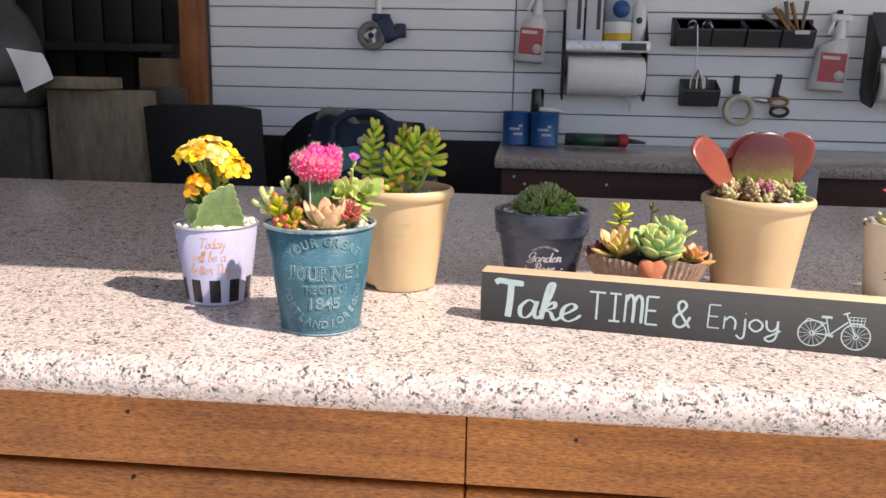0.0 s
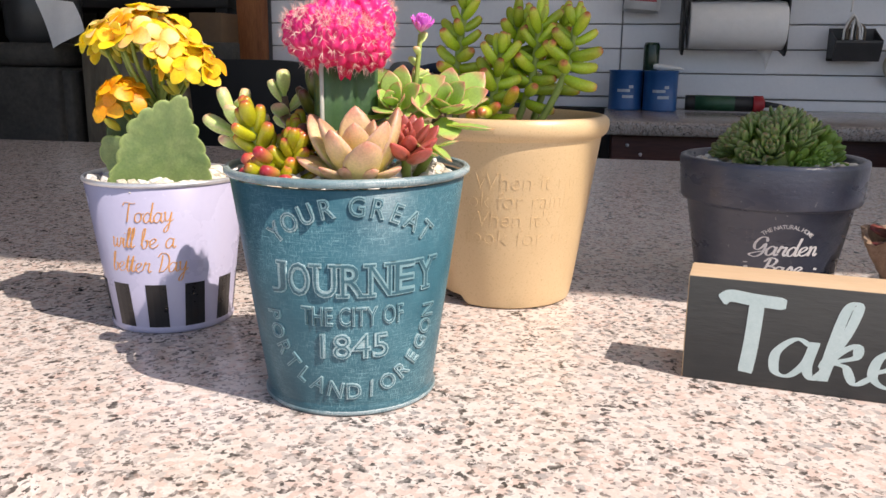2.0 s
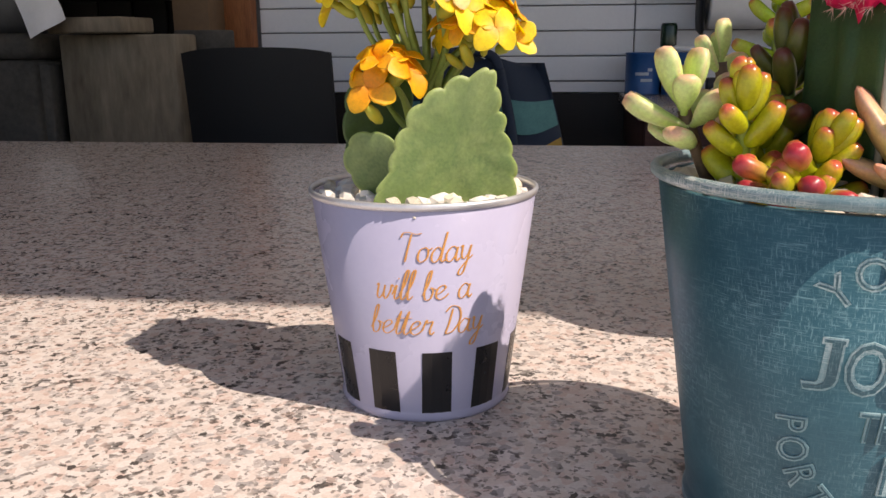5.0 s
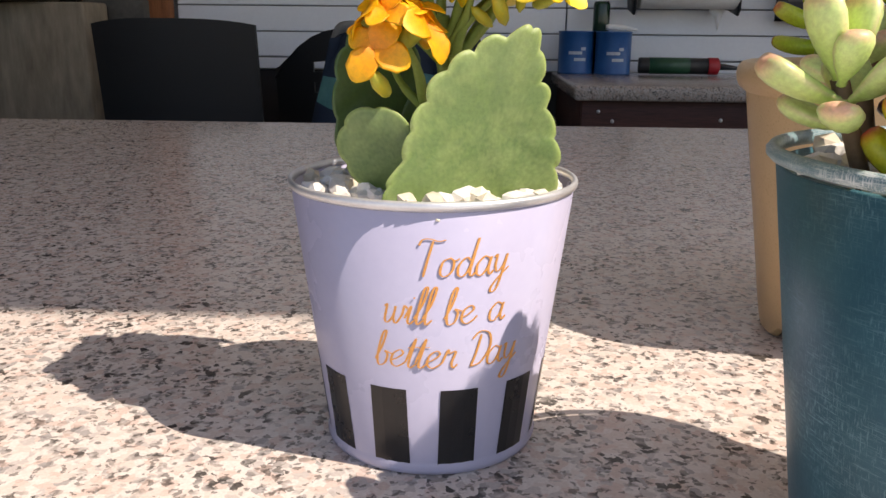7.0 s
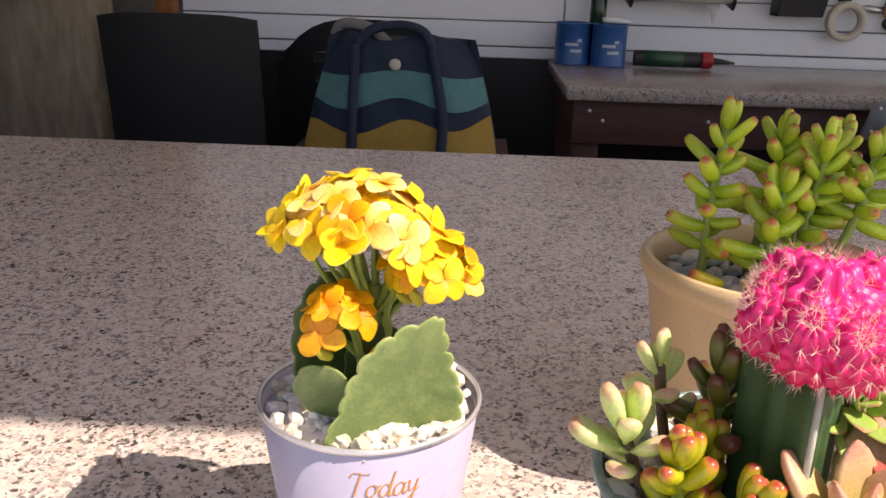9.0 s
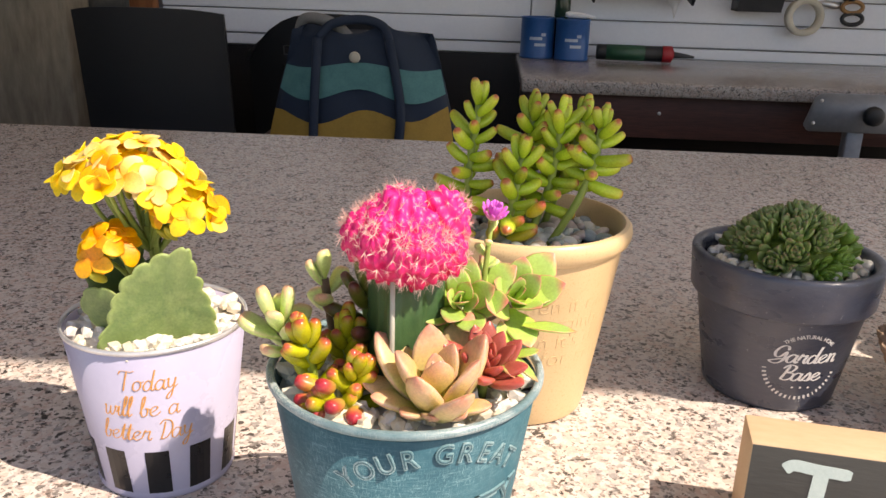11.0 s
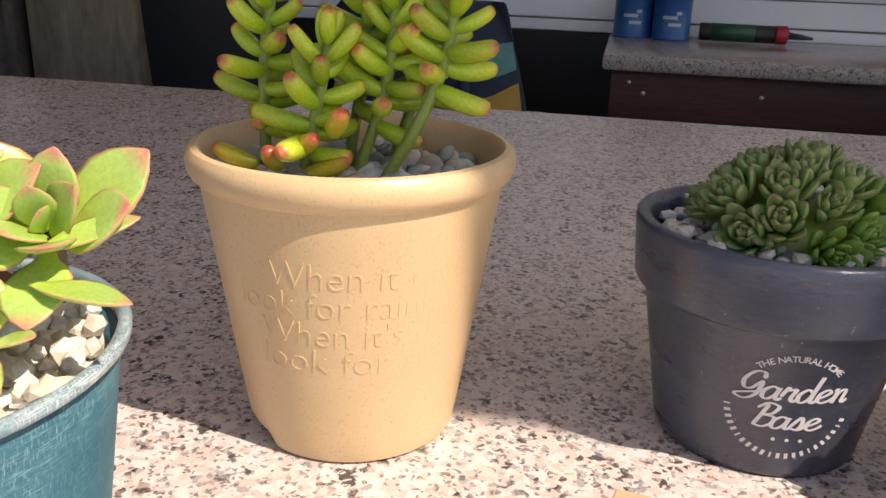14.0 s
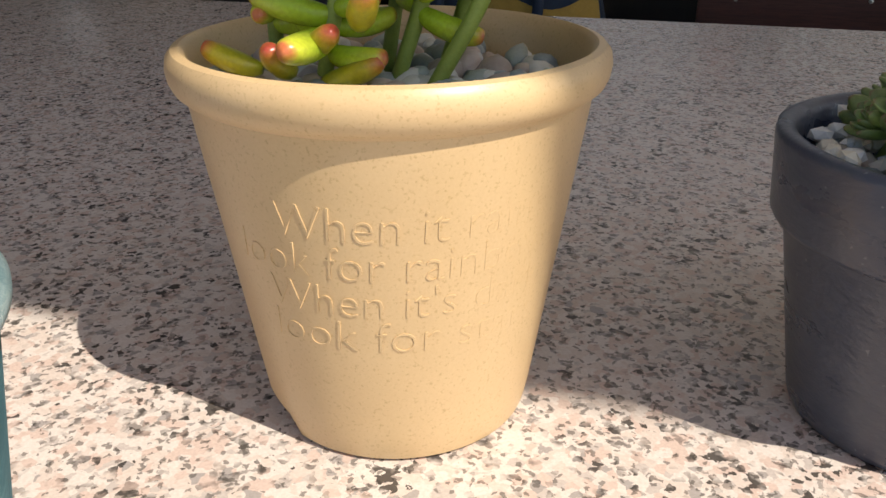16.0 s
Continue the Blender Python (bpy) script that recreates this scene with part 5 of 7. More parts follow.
for (c, r) in lobes:
    bm = bmesh.new()
    uvl = bm.loops.layers.uv.new("along")
    vs = bmesh.ops.create_uvsphere(bm, u_segments=44, v_segments=26, radius=r)["verts"]
    ribs = rp.choice((10, 11, 12))
    ph = rp.uniform(0, 6)
    tilt = Vector((c[0], c[1], 0.012)).normalized()
    turn = Vector((0, 0, 1)).rotation_difference(tilt).to_matrix()
    for v in vs:
        az, el = math.atan2(v.co.y, v.co.x), math.asin(max(-1, min(1, v.co.z / r)))
        v.co *= 1 + 0.11 * math.cos(ribs * az + ph) * math.cos(el) + 0.085 * math.cos(11 * el)
        v.co = turn @ v.co + Vector(c)
    for f in bm.faces:
        for lp in f.loops:
            lp[uvl].uv = (0.5, min(1, max(0, lp.vert.co.z / 0.03)))
    for q in range(ribs):
        for el in (-40, -8, 22, 50, 78):
            a = (2 * math.pi * q - ph) / ribs
            d = turn @ Vector((math.cos(a) * math.cos(radians(el)), math.sin(a) * math.cos(radians(el)), math.sin(radians(el))))
            spines.append((Vector(c) + d * r * 1.14, d))
    ob = part("cactus_lobe", bm, PINKC, moon, "hot pink knobbly cactus lobe")
    ob.matrix_basis = HEAD.copy()
verts, faces = [], []
for p, d in spines:
    if any((p - Vector(c)).length < r * 0.98 for c, r in lobes):
        continue
    for k in range(7):
        w = (d * (0.45 if k else 1.2) + Vector((rp.uniform(-1, 1), rp.uniform(-1, 1), rp.uniform(-1, 1)))).normalized()
        o = w.orthogonal().normalized() * 0.00012
        o2 = w.cross(o).normalized() * 0.00012
        b0 = len(verts)
        q = p - d * 0.0005
        verts += [q + o, q - o * 0.5 + o2, q - o * 0.5 - o2, q + w * rp.uniform(0.0024, 0.0046)]
        faces += [(b0, b0 + 1, b0 + 3), (b0 + 1, b0 + 2, b0 + 3), (b0 + 2, b0, b0 + 3)]
me = bpy.data.meshes.new("spine_fuzz")
me.from_pydata(verts, [], faces)
ob = tagged(link("spine_fuzz", me, SPINE, moon, "fine pale pink spines", False), kind="stuff")
ob.matrix_basis = HEAD.copy()

ghost_l = [leaf_mesh("leaf", GHOST, 0.033, 0.0172, 0.0068, 0.95, 0.80, b, 0.12) for b in (16, 26, 10)]
g = plant("ghost_plant", teal, (0.0125, -0.027, 0.091), "peach and olive pointed rosette", (8, 0), r=0.003)
rosette(g, ghost_l, 12, 80, 36, 0.5, 1.0, 0.004, 0.006, 3)
for az, el, k in ((-158, 22, 0.62), (-122, 26, 0.52), (-90, 30, 0.50), (-56, 26, 0.50), (-22, 20, 0.54), (175, 16, 0.7)):
    put(g, ghost_l[2], aim((0.004 * math.cos(radians(az)), 0.004 * math.sin(radians(az)), 0.0025), az, el, 0, k))
rouge_l = [leaf_mesh("leaf", ROUGE, 0.0180, 0.0090, 0.0044, 0.6, 0.75, b, 0.10) for b in (10, 20)]
g = plant("red_rosette", teal, (0.0285, -0.0170, 0.101), "brick red rosette", (22, 6), r=0.002)
rosette(g, rouge_l, 20, 80, 30, 0.4, 0.98, 0.003, 0.006, 5)
aeon_l = [leaf_mesh("leaf", AEON, 0.0218, 0.0142, 0.0026, 1.0, 0.90, b, 0.09) for b in (2, 8, 16)]
g = plant("aeonium", teal, (0.0190, 0.005, 0.1165), "lime rosette with crimson leaf margins", (48, -2), stem=[(-0.004, 0.002, -0.032), (-0.002, 0, -0.015), (0, 0, 0)], stem_mat=WOODY, r=0.0024)
rosette(g, aeon_l, 17, 80, 14, 0.28, 0.98, 0.003, 0.006, 8)
g = plant("aeonium", teal, (0.0365, 0.012, 0.116), "lime rosette with crimson leaf margins", (40, 22), stem=[(-0.008, 0.0, -0.03), (-0.003, 0, -0.015), (0, 0, 0)], stem_mat=WOODY, r=0.0024)
rosette(g, aeon_l, 13, 76, 14, 0.4, 1.05, 0.003, 0.005, 11)
g = plant("aeonium", teal, (0.0365, -0.009, 0.103), "drooping lime leaves with crimson margins", (5, 30), r=0.002)
rosette(g, aeon_l, 3, 40, 12, 0.5, 0.7, 0.003, 0.002, 2)
long_l = leaf_mesh("leaf", AEON, 0.030, 0.0112, 0.0030, 0.85, 0.85, 8, 0.16)
for at, az, el, k in (((-0.001, 0.010, 0.010), 0, 22, 0.66), ((-0.005, 0.000, 0.003), -32, -2, 0.60), ((-0.004, 0.014, 0.014), 40, 34, 0.60)):
    put(g, long_l, aim(at, az, el, 0, k))
red_l = [leaf_mesh("leaf", BEAN_RED, 0.0145 * k, 0.0070, 0.0066, 0.42, 0.36, b) for k, b in ((1, 20), (0.9, 30))]
for at, lean, n, h, sd in (((-0.030, -0.015, 0.088), (-0.003, -0.006), 12, 0.026, 2), ((-0.0165, -0.0215, 0.088), (0.002, -0.003), 11, 0.016, 4), ((-0.022, -0.001, 0.088), (0, 0), 12, 0.018, 6), ((-0.021, -0.025, 0.089), (-0.003, -0.004), 6, 0.004, 9)):
    pts = [(0, 0, 0), (lean[0] * 0.4, lean[1] * 0.4, h * 0.6), (lean[0], lean[1], h)]
    g = plant("bean_sedum", teal, at, "olive bean sedum flushed red", stem=pts, r=0.0017)
    sprig(g, pts, red_l, n, 0.1, 26, 70, 0.95, 0.78, sd, 6)
berry_l = leaf_mesh("leaf", BERRY, 0.0108, 0.0074, 0.0070, 0.40, 0.34, 14)
berry = plant("bean_sedum", teal, (-0.0225, -0.0265, 0.0925), "low stubby bean leaves with crimson ends", r=0.0015)
# darker bean leaf: the inner sedum's shade is put into its colour
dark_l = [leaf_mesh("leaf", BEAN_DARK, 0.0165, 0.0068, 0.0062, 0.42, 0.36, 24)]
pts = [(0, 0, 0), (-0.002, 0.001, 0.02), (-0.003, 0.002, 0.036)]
g = plant("bean_sedum", teal, (-0.013, 0.006, 0.088), "bean sedum with shade put into its dark leaves, maroon tips", stem=pts, r=0.0018)
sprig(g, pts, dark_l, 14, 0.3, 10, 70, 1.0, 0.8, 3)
for az, el, dx, dy, dz in ((-150, 6, -0.004, 0.000, 0.001), (-128, -4, 0.000, -0.003, 0.001), (-108, 8, 0.004, -0.004, 0.003), (-88, -2, 0.009, -0.004, 0.001), (-165, 16, -0.004, 0.002, 0.005), (-112, 24, 0.001, -0.003, 0.008)):
    put(berry, berry_l, aim((dx, dy, dz), az, el, 0, 0.84))
pale_l = [leaf_mesh("leaf", PALE, 0.0158, 0.0096, 0.0056, 0.95, 0.36, b, 0.05) for b in (12, 24)]
pts = [(0, 0, 0), (-0.005, -0.003, 0.010), (-0.0100, -0.004, 0.023)]
g = plant("pale_succulent", teal, (-0.0340, -0.004, 0.088), "pale grey-green succulent leaning over the rim", stem=pts, stem_mat=WOODY, r=0.0017)
for at, az, el, k in (((-0.0100, -0.004, 0.023), 195, 62, 1.05), ((-0.0096, -0.004, 0.023), 20, 72, 0.98), ((-0.0098, -0.003, 0.023), 95, 58, 0.75), ((-0.0100, -0.005, 0.022), -95, 52, 0.72), ((-0.0085, -0.004, 0.019), 178, 12, 1.12), ((-0.0080, -0.004, 0.019), -60, 26, 0.92), ((-0.0080, -0.003, 0.019), 70, 18, 0.95), ((-0.0065, -0.003, 0.014), -125, 8, 0.85), ((-0.0065, -0.002, 0.014), 135, 6, 0.9)):
    put(g, pale_l[0 if el > 30 else 1], aim(at, az, el, 0, k))
pts = [(0, 0, 0), (-0.003, 0.002, 0.014), (-0.006, 0.003, 0.034)]
g = plant("pale_succulent", teal, (-0.026, 0.010, 0.088), "grey-green upright succulent", stem=pts, stem_mat=WOODY, r=0.0017)
sprig(g, pts, pale_l, 6, 0.6, 20, 60, 0.85, 0.7, 8, 3)
pts = [(0, 0, 0), (0.004, 0.0, 0.03), (0.0065, 0.002, 0.060)]
g = plant("ice_plant", teal, (0.022, 0.006, 0.088), "thin stems with two small magenta flowers", stem=pts, r=0.0010)
sprig(g, pts, pale_l, 5, 0.72, 20, 60, 0.42, 0.35, 2, 0)
petal = leaf_mesh("petal", MAGENTA, 0.0052, 0.0016, 0.0006, 0.6, 0.35, 30, 0, 5, 6)
bm = bmesh.new()
for k in range(22):
    tmp = petal.copy()
    tmp.transform(aim((0, 0, 0), k * 360 / 22 + (k % 2) * 5, 30 + 25 * (k % 2), 0, 1.0))
    bm.from_mesh(tmp)
    bpy.data.meshes.remove(tmp)
ob = part("flower", bm, MAGENTA, g, "small magenta daisy flower")
ob.matrix_basis = pose(0.0065, 0.002, 0.061, 18, 14, 0) @ Matrix.Scale(1.45, 4)
ob2 = new("flower", ob.data)
ob2.parent = g
ob2.matrix_basis = pose(-0.0165, 0.012, 0.0545, 10, -16, 40) @ Matrix.Scale(1.35, 4)
part("stem", tube(curve_points([(0.001, 0.0, 0.012), (-0.008, 0.008, 0.032), (-0.0165, 0.012, 0.054)], 5), 0.0009, 6), STEM, g)

# ---- jelly bean sedum in the buff pot ----
for at, pts, n, start, sd in (((-0.031, -0.004, 0.094), [(0, 0, 0), (0.000, 0.001, 0.034), (0.004, 0.003, 0.066)], 20, 0.22, 1),
                              ((-0.013, -0.017, 0.094), [(0, 0, 0), (0.005, 0.0, 0.020), (0.009, 0.004, 0.044)], 16, 0.30, 3),
                              ((-0.006, 0.012, 0.094), [(0, 0, 0), (0.006, 0, 0.034), (0.008, 0.0, 0.060)], 17, 0.40, 2),
                              ((0.002, -0.004, 0.094), [(0, 0, 0), (0.010, 0.002, 0.030), (0.014, 0.002, 0.059)], 18, 0.32, 4),
                              ((0.010, 0.013, 0.094), [(0, 0, 0), (0.010, 0, 0.030), (0.018, 0.0, 0.058)], 15, 0.45, 6),
                              ((0.013, -0.010, 0.094), [(0, 0, 0), (0.013, 0.001, 0.022), (0.020, 0.004, 0.040), (0.023, 0.005, 0.058)], 13, 0.52, 7)):
    pts = [(x, y, z * 1.08) for x, y, z in pts]
    g = plant("jelly_bean_plant", cream, at, "bowed stem of green bean leaves with red tips", stem=pts, r=0.0021)
    sprig(g, pts, bean, int(n * 1.05), start, -6, 42, 1.08, 0.80, sd, 9)
g = plant("jelly_bean_plant", cream, (-0.022, -0.022, 0.096), "low yellow bean leaves with red tips", r=0.0017)
for az, el, dx, dz in ((-175, 8, -0.004, 0.006), (-165, -6, -0.003, 0.0), (-85, 20, 0.004, 0.006), (-40, 12, 0.008, 0.012), (-60, 24, 0.022, 0.018), (-95, -8, 0.004, 0.002), (5, 10, 0.012, 0.004)):
    put(g, bean_y[0], aim((dx, 0, dz), az, el))

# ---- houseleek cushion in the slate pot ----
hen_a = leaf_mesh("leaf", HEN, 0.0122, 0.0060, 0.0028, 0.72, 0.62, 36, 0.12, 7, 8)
hen_b = leaf_mesh("leaf", HEN_B, 0.0118, 0.0058, 0.0028, 0.72, 0.62, 34, 0.12, 7, 8)
core = bpy.data.meshes.new("rosette")
bm = lathe([(0, 0.004), (0.0018, 0.003), (0.003, 0.0), (0.002, -0.006), (0, -0.006)], 10)
bm.to_mesh(core)
bm.free()
core.materials.append(HEN)
cushion = part("houseleek_cushion", moved(lathe([(0, 0.018), (0.014, 0.0165), (0.024, 0.010), (0.028, 0.0)], 32), Matrix.Identity(4)), HEN, grey, "dense cushion of houseleek rosettes")
cushion.matrix_basis = pose(0.001, -0.001, 0.075)
rh = random.Random(6)
for i in range(25):
    t = (i + 0.5) / 25
    az = i * 137.5 + rh.uniform(-10, 10)
    el = 86 - 84 * t ** 0.75
    d = Vector((math.cos(radians(az)) * math.cos(radians(el)), math.sin(radians(az)) * math.cos(radians(el)), math.sin(radians(el))))
    p = Vector((d.x * 0.027, d.y * 0.027, d.z * 0.0235 + 0.002))
    s = rh.uniform(0.85, 1.25)
    # low rosettes on the front right take the second leaf green
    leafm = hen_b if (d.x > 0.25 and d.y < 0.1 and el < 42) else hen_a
    ro = put(grey, core, cushion.matrix_basis @ Matrix.Translation(p) @ Vector((0, 0, 1)).rotation_difference((d + Vector((0, 0, 0.25))).normalized()).to_matrix().to_4x4() @ Matrix.Rotation(rh.uniform(0, 6), 4, "Z") @ Matrix.Diagonal((s, s, s, 1)), "rosette")
    for j in range(24):
        q = j / 23
        a2 = j * 137.5 + rh.uniform(-6, 6)
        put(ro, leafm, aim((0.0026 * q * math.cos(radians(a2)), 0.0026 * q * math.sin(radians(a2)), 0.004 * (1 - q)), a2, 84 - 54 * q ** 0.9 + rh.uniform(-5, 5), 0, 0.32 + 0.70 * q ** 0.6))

# ---- paddle plant in the second buff pot ----
pad = plant("paddle_plant", cream2, (0.002, 0.006, 0.098), "round waxy paddle leaves, red and green", r=0.004)
big = leaf_mesh("leaf", PADDLE, 0.074, 0.073, 0.0075, 0.50, 0.50, 6, 0.05, 14, 18)
side = leaf_mesh("leaf", PADDLE_RED, 0.068, 0.036, 0.007, 0.75, 0.34, 10, 0.08, 12, 14)
put(pad, big, aim((0.002, -0.006, 0.002), -80, 87, 0, 1.0))
put(pad, big, aim((-0.006, 0.010, 0.002), 100, 84, 8, 0.98))
put(pad, side, aim((-0.018, -0.014, 0.006), 182, 42, -46, 1.22))
put(pad, side, aim((0.020, 0.004, 0.004), 8, 76, 72, 1.08))
grain = []
for mt in (SEDUM_CREAM, SEDUM_PINK, SEDUM_BROWN, SEDUM_CREAM, HEN_B):
    lf = leaf_mesh("leaf", mt, 0.0052, 0.0034, 0.0032, 0.45, 0.4, 20, 0, 5, 7)
    bm = bmesh.new()
    for i in range(17):
        t = i / 16
        tmp = lf.copy()
        tmp.transform(aim((0, 0, 0.008 * (1 - t)), i * 137.5, 75 - 70 * t, 0, 0.6 + 0.4 * t))
        bm.from_mesh(tmp)
        bpy.data.meshes.remove(tmp)
    me = bpy.data.meshes.new("sprig")
    bm.to_mesh(me)
    bm.free()
    me.materials.append(mt)
    me.shade_smooth()
    grain.append(me)
fringe = plant("stonecrop", cream2, (0, 0, 0.098), "mixed cream, rose and green stonecrop sprigs", r=0.002)
rs = random.Random(14)
for i in range(64):
    a = rs.uniform(0, 360)
    r = rs.uniform(0.014, 0.045)
    x, y = r * math.cos(radians(a)), r * math.sin(radians(a))
    kind = 4 if x > 0.028 else (1 if -0.006 < x < 0.008 else rs.choice((0, 0, 2, 3)) if x > -0.02 else rs.choice((2, 2, 0)))
    s = rs.uniform(1.2, 1.9)
    put(fringe, grain[kind], Matrix.Translation((x, y, 0.002 + 0.012 * (1 - r / 0.05) + rs.uniform(0, 0.006))) @ pose(0, 0, 0, rs.uniform(-30, 30) - y * 500, rs.uniform(-20, 20) + x * 700, rs.uniform(0, 360)) @ Matrix.Diagonal((s, s, s, 1)), "sprig")

# ---- bowl of rosettes ----
ech_l = [leaf_mesh("leaf", ECHEV, 0.0290, 0.0178, 0.0056, 0.80, 0.50, b, 0.14) for b in (30, 44)]
g = plant("echeveria", bowl, (0.008, -0.015, 0.050), "large mint green echeveria", (26, 4), r=0.004)
rosette(g, ech_l, 32, 82, 16, 0.42, 1.14, 0.006, 0.014, 4)
g = plant("echeveria", bowl, (0.020, 0.006, 0.062), "mint green echeveria", (-4, 10), r=0.004)
rosette(g, ech_l, 22, 80, 24, 0.42, 0.95, 0.005, 0.010, 7)
blush_l = [leaf_mesh("leaf", BLUSH, 0.0315, 0.0138, 0.0056, 0.85, 0.70, b, 0.10) for b in (18, 28)]
g = plant("blushing_rosette", bowl, (-0.030, -0.015, 0.048), "yellow rosette with pink tips", (22, -8), r=0.003)
rosette(g, blush_l, 15, 76, 20, 0.45, 1.0, 0.004, 0.006, 2)
orange_l = [leaf_mesh("leaf", ORANGE, 0.0215, 0.0115, 0.0045, 0.8, 0.62, b, 0.1) for b in (16, 28)]
g = plant("orange_rosette", bowl, (0.042, -0.010, 0.045), "orange-brown rosette", (8, 18), r=0.003)
rosette(g, orange_l, 14, 74, 12, 0.5, 1.0, 0.004, 0.005, 6)
plum_l = [leaf_mesh("leaf", PLUM, 0.018, 0.010, 0.004, 0.8, 0.4, 20, 0.1)]
g = plant("plum_rosette", bowl, (-0.043, 0.004, 0.044), "dark red-brown rosette", (10, -20), r=0.003)
rosette(g, plum_l, 14, 74, 10, 0.5, 1.0, 0.004, 0.005, 9)
lime_l = [leaf_mesh("leaf", LIME, 0.0150, 0.0100, 0.0040, 0.6, 0.4, 12)]
pts = [(0, 0, 0), (0.001, 0, 0.028), (0.002, 0.0, 0.046)]
g = plant("lime_sedum", bowl, (-0.031, 0.008, 0.044), "upright yellow-green sedum on a brown stem", stem=pts, stem_mat=WOODY, r=0.0017)
sprig(g, pts, lime_l, 13, 0.42, 4, 40, 0.95, 0.85, 4, 4)
pts = [(0, 0, 0), (0.0, 0, 0.03), (0.001, 0.0, 0.046)]
g = plant("bud_stem", bowl, (0.002, 0.016, 0.046), "thin stem with two dark green buds", stem=pts, stem_mat=WOODY, r=0.0010)
sprig(g, pts, dark_l, 3, 0.9, 30, 80, 0.55, 0.5, 4, 1)
g = plant("lime_sedum", bowl, (-0.008, 0.006, 0.052), "small yellow-green tuft", r=0.0015)
rosette(g, lime_l, 12, 75, 20, 0.5, 0.9, 0.004, 0.006, 3)

# ---- ivory pot's plant ----
g = plant("flowering_succulent", ivory, (-0.006, 0, 0.074), "green leaves below crimson flowers", stem=[(0, 0, 0), (0, 0, 0.02), (0, 0, 0.036)], r=0.002)
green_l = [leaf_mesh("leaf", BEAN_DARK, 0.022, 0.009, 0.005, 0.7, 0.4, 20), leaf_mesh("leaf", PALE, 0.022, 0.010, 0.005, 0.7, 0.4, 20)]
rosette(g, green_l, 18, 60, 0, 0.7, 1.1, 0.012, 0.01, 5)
cr = leaf_mesh("petal", CRIMSON, 0.0095, 0.0085, 0.0008, 0.7, 0.28, 20, 0.1, 6, 8)
for i in range(9):
    p = Vector((0.014 * math.cos(i * 2.4), 0.014 * math.sin(i * 2.4), 0.034 + 0.004 * (i % 3)))
    bm = bmesh.new()
    for k in range(5):
        tmp = cr.copy()
        tmp.transform(aim((0, 0, 0), 72 * k + 20 * i, 25, 0, 1.0))
        bm.from_mesh(tmp)
        bpy.data.meshes.remove(tmp)
    ob = part("flower", bm, CRIMSON, g)
    ob.matrix_basis = Matrix.Translation(p) @ pose(0, 0, 0, -20 * math.sin(i * 2.4), 20 * math.cos(i * 2.4), 0)


# ---- things on the slat wall and the bench ----
WY = WALL_Y - 0.001
LABEL_RED = surface("dull red label", (0.36, 0.05, 0.075), (0.45, 0.08, 0.10), 40, 0.5)
LABEL_PALE = surface("pale label print", (0.55, 0.5, 0.48), (0.65, 0.62, 0.6), 200, 0.5)
BLUE = surface("blue printed tin", (0.010, 0.075, 0.24), (0.02, 0.11, 0.32), 40, 0.35)
BLUE_PALE = surface("pale blue print", (0.35, 0.42, 0.52), (0.45, 0.52, 0.6), 90, 0.5)
NAVY = surface("navy blue casting", (0.008, 0.018, 0.06), (0.016, 0.03, 0.09), 60, 0.4)
GREYTAPE = surface("grey rubber", (0.16, 0.16, 0.155), (0.24, 0.235, 0.225), 60, 0.7)
TAPE = surface("cream masking tape", (0.50, 0.46, 0.37), (0.6, 0.56, 0.46), 80, 0.7)
TAN = wood("tan wooden handle", (0.30, 0.15, 0.05), (0.45, 0.24, 0.09), 30, 0.5)
YELLOWP = surface("yellow print", (0.62, 0.42, 0.03), (0.7, 0.5, 0.06), 50, 0.5)
GREENP = surface("dark green plastic", (0.012, 0.06, 0.03), (0.02, 0.09, 0.045), 50, 0.4)
REDP = surface("red plastic cap", (0.32, 0.012, 0.02), (0.4, 0.02, 0.03), 50, 0.4)
GLASSY = surface("dark green glass", (0.01, 0.03, 0.02), (0.02, 0.05, 0.03), 50, 0.15)
CARTON = surface("pale lilac carton", (0.52, 0.53, 0.58), (0.6, 0.61, 0.66), 40, 0.6)
DISH = surface("dull dried stalks", (0.14, 0.11, 0.08), (0.24, 0.19, 0.14), 90, 0.8)


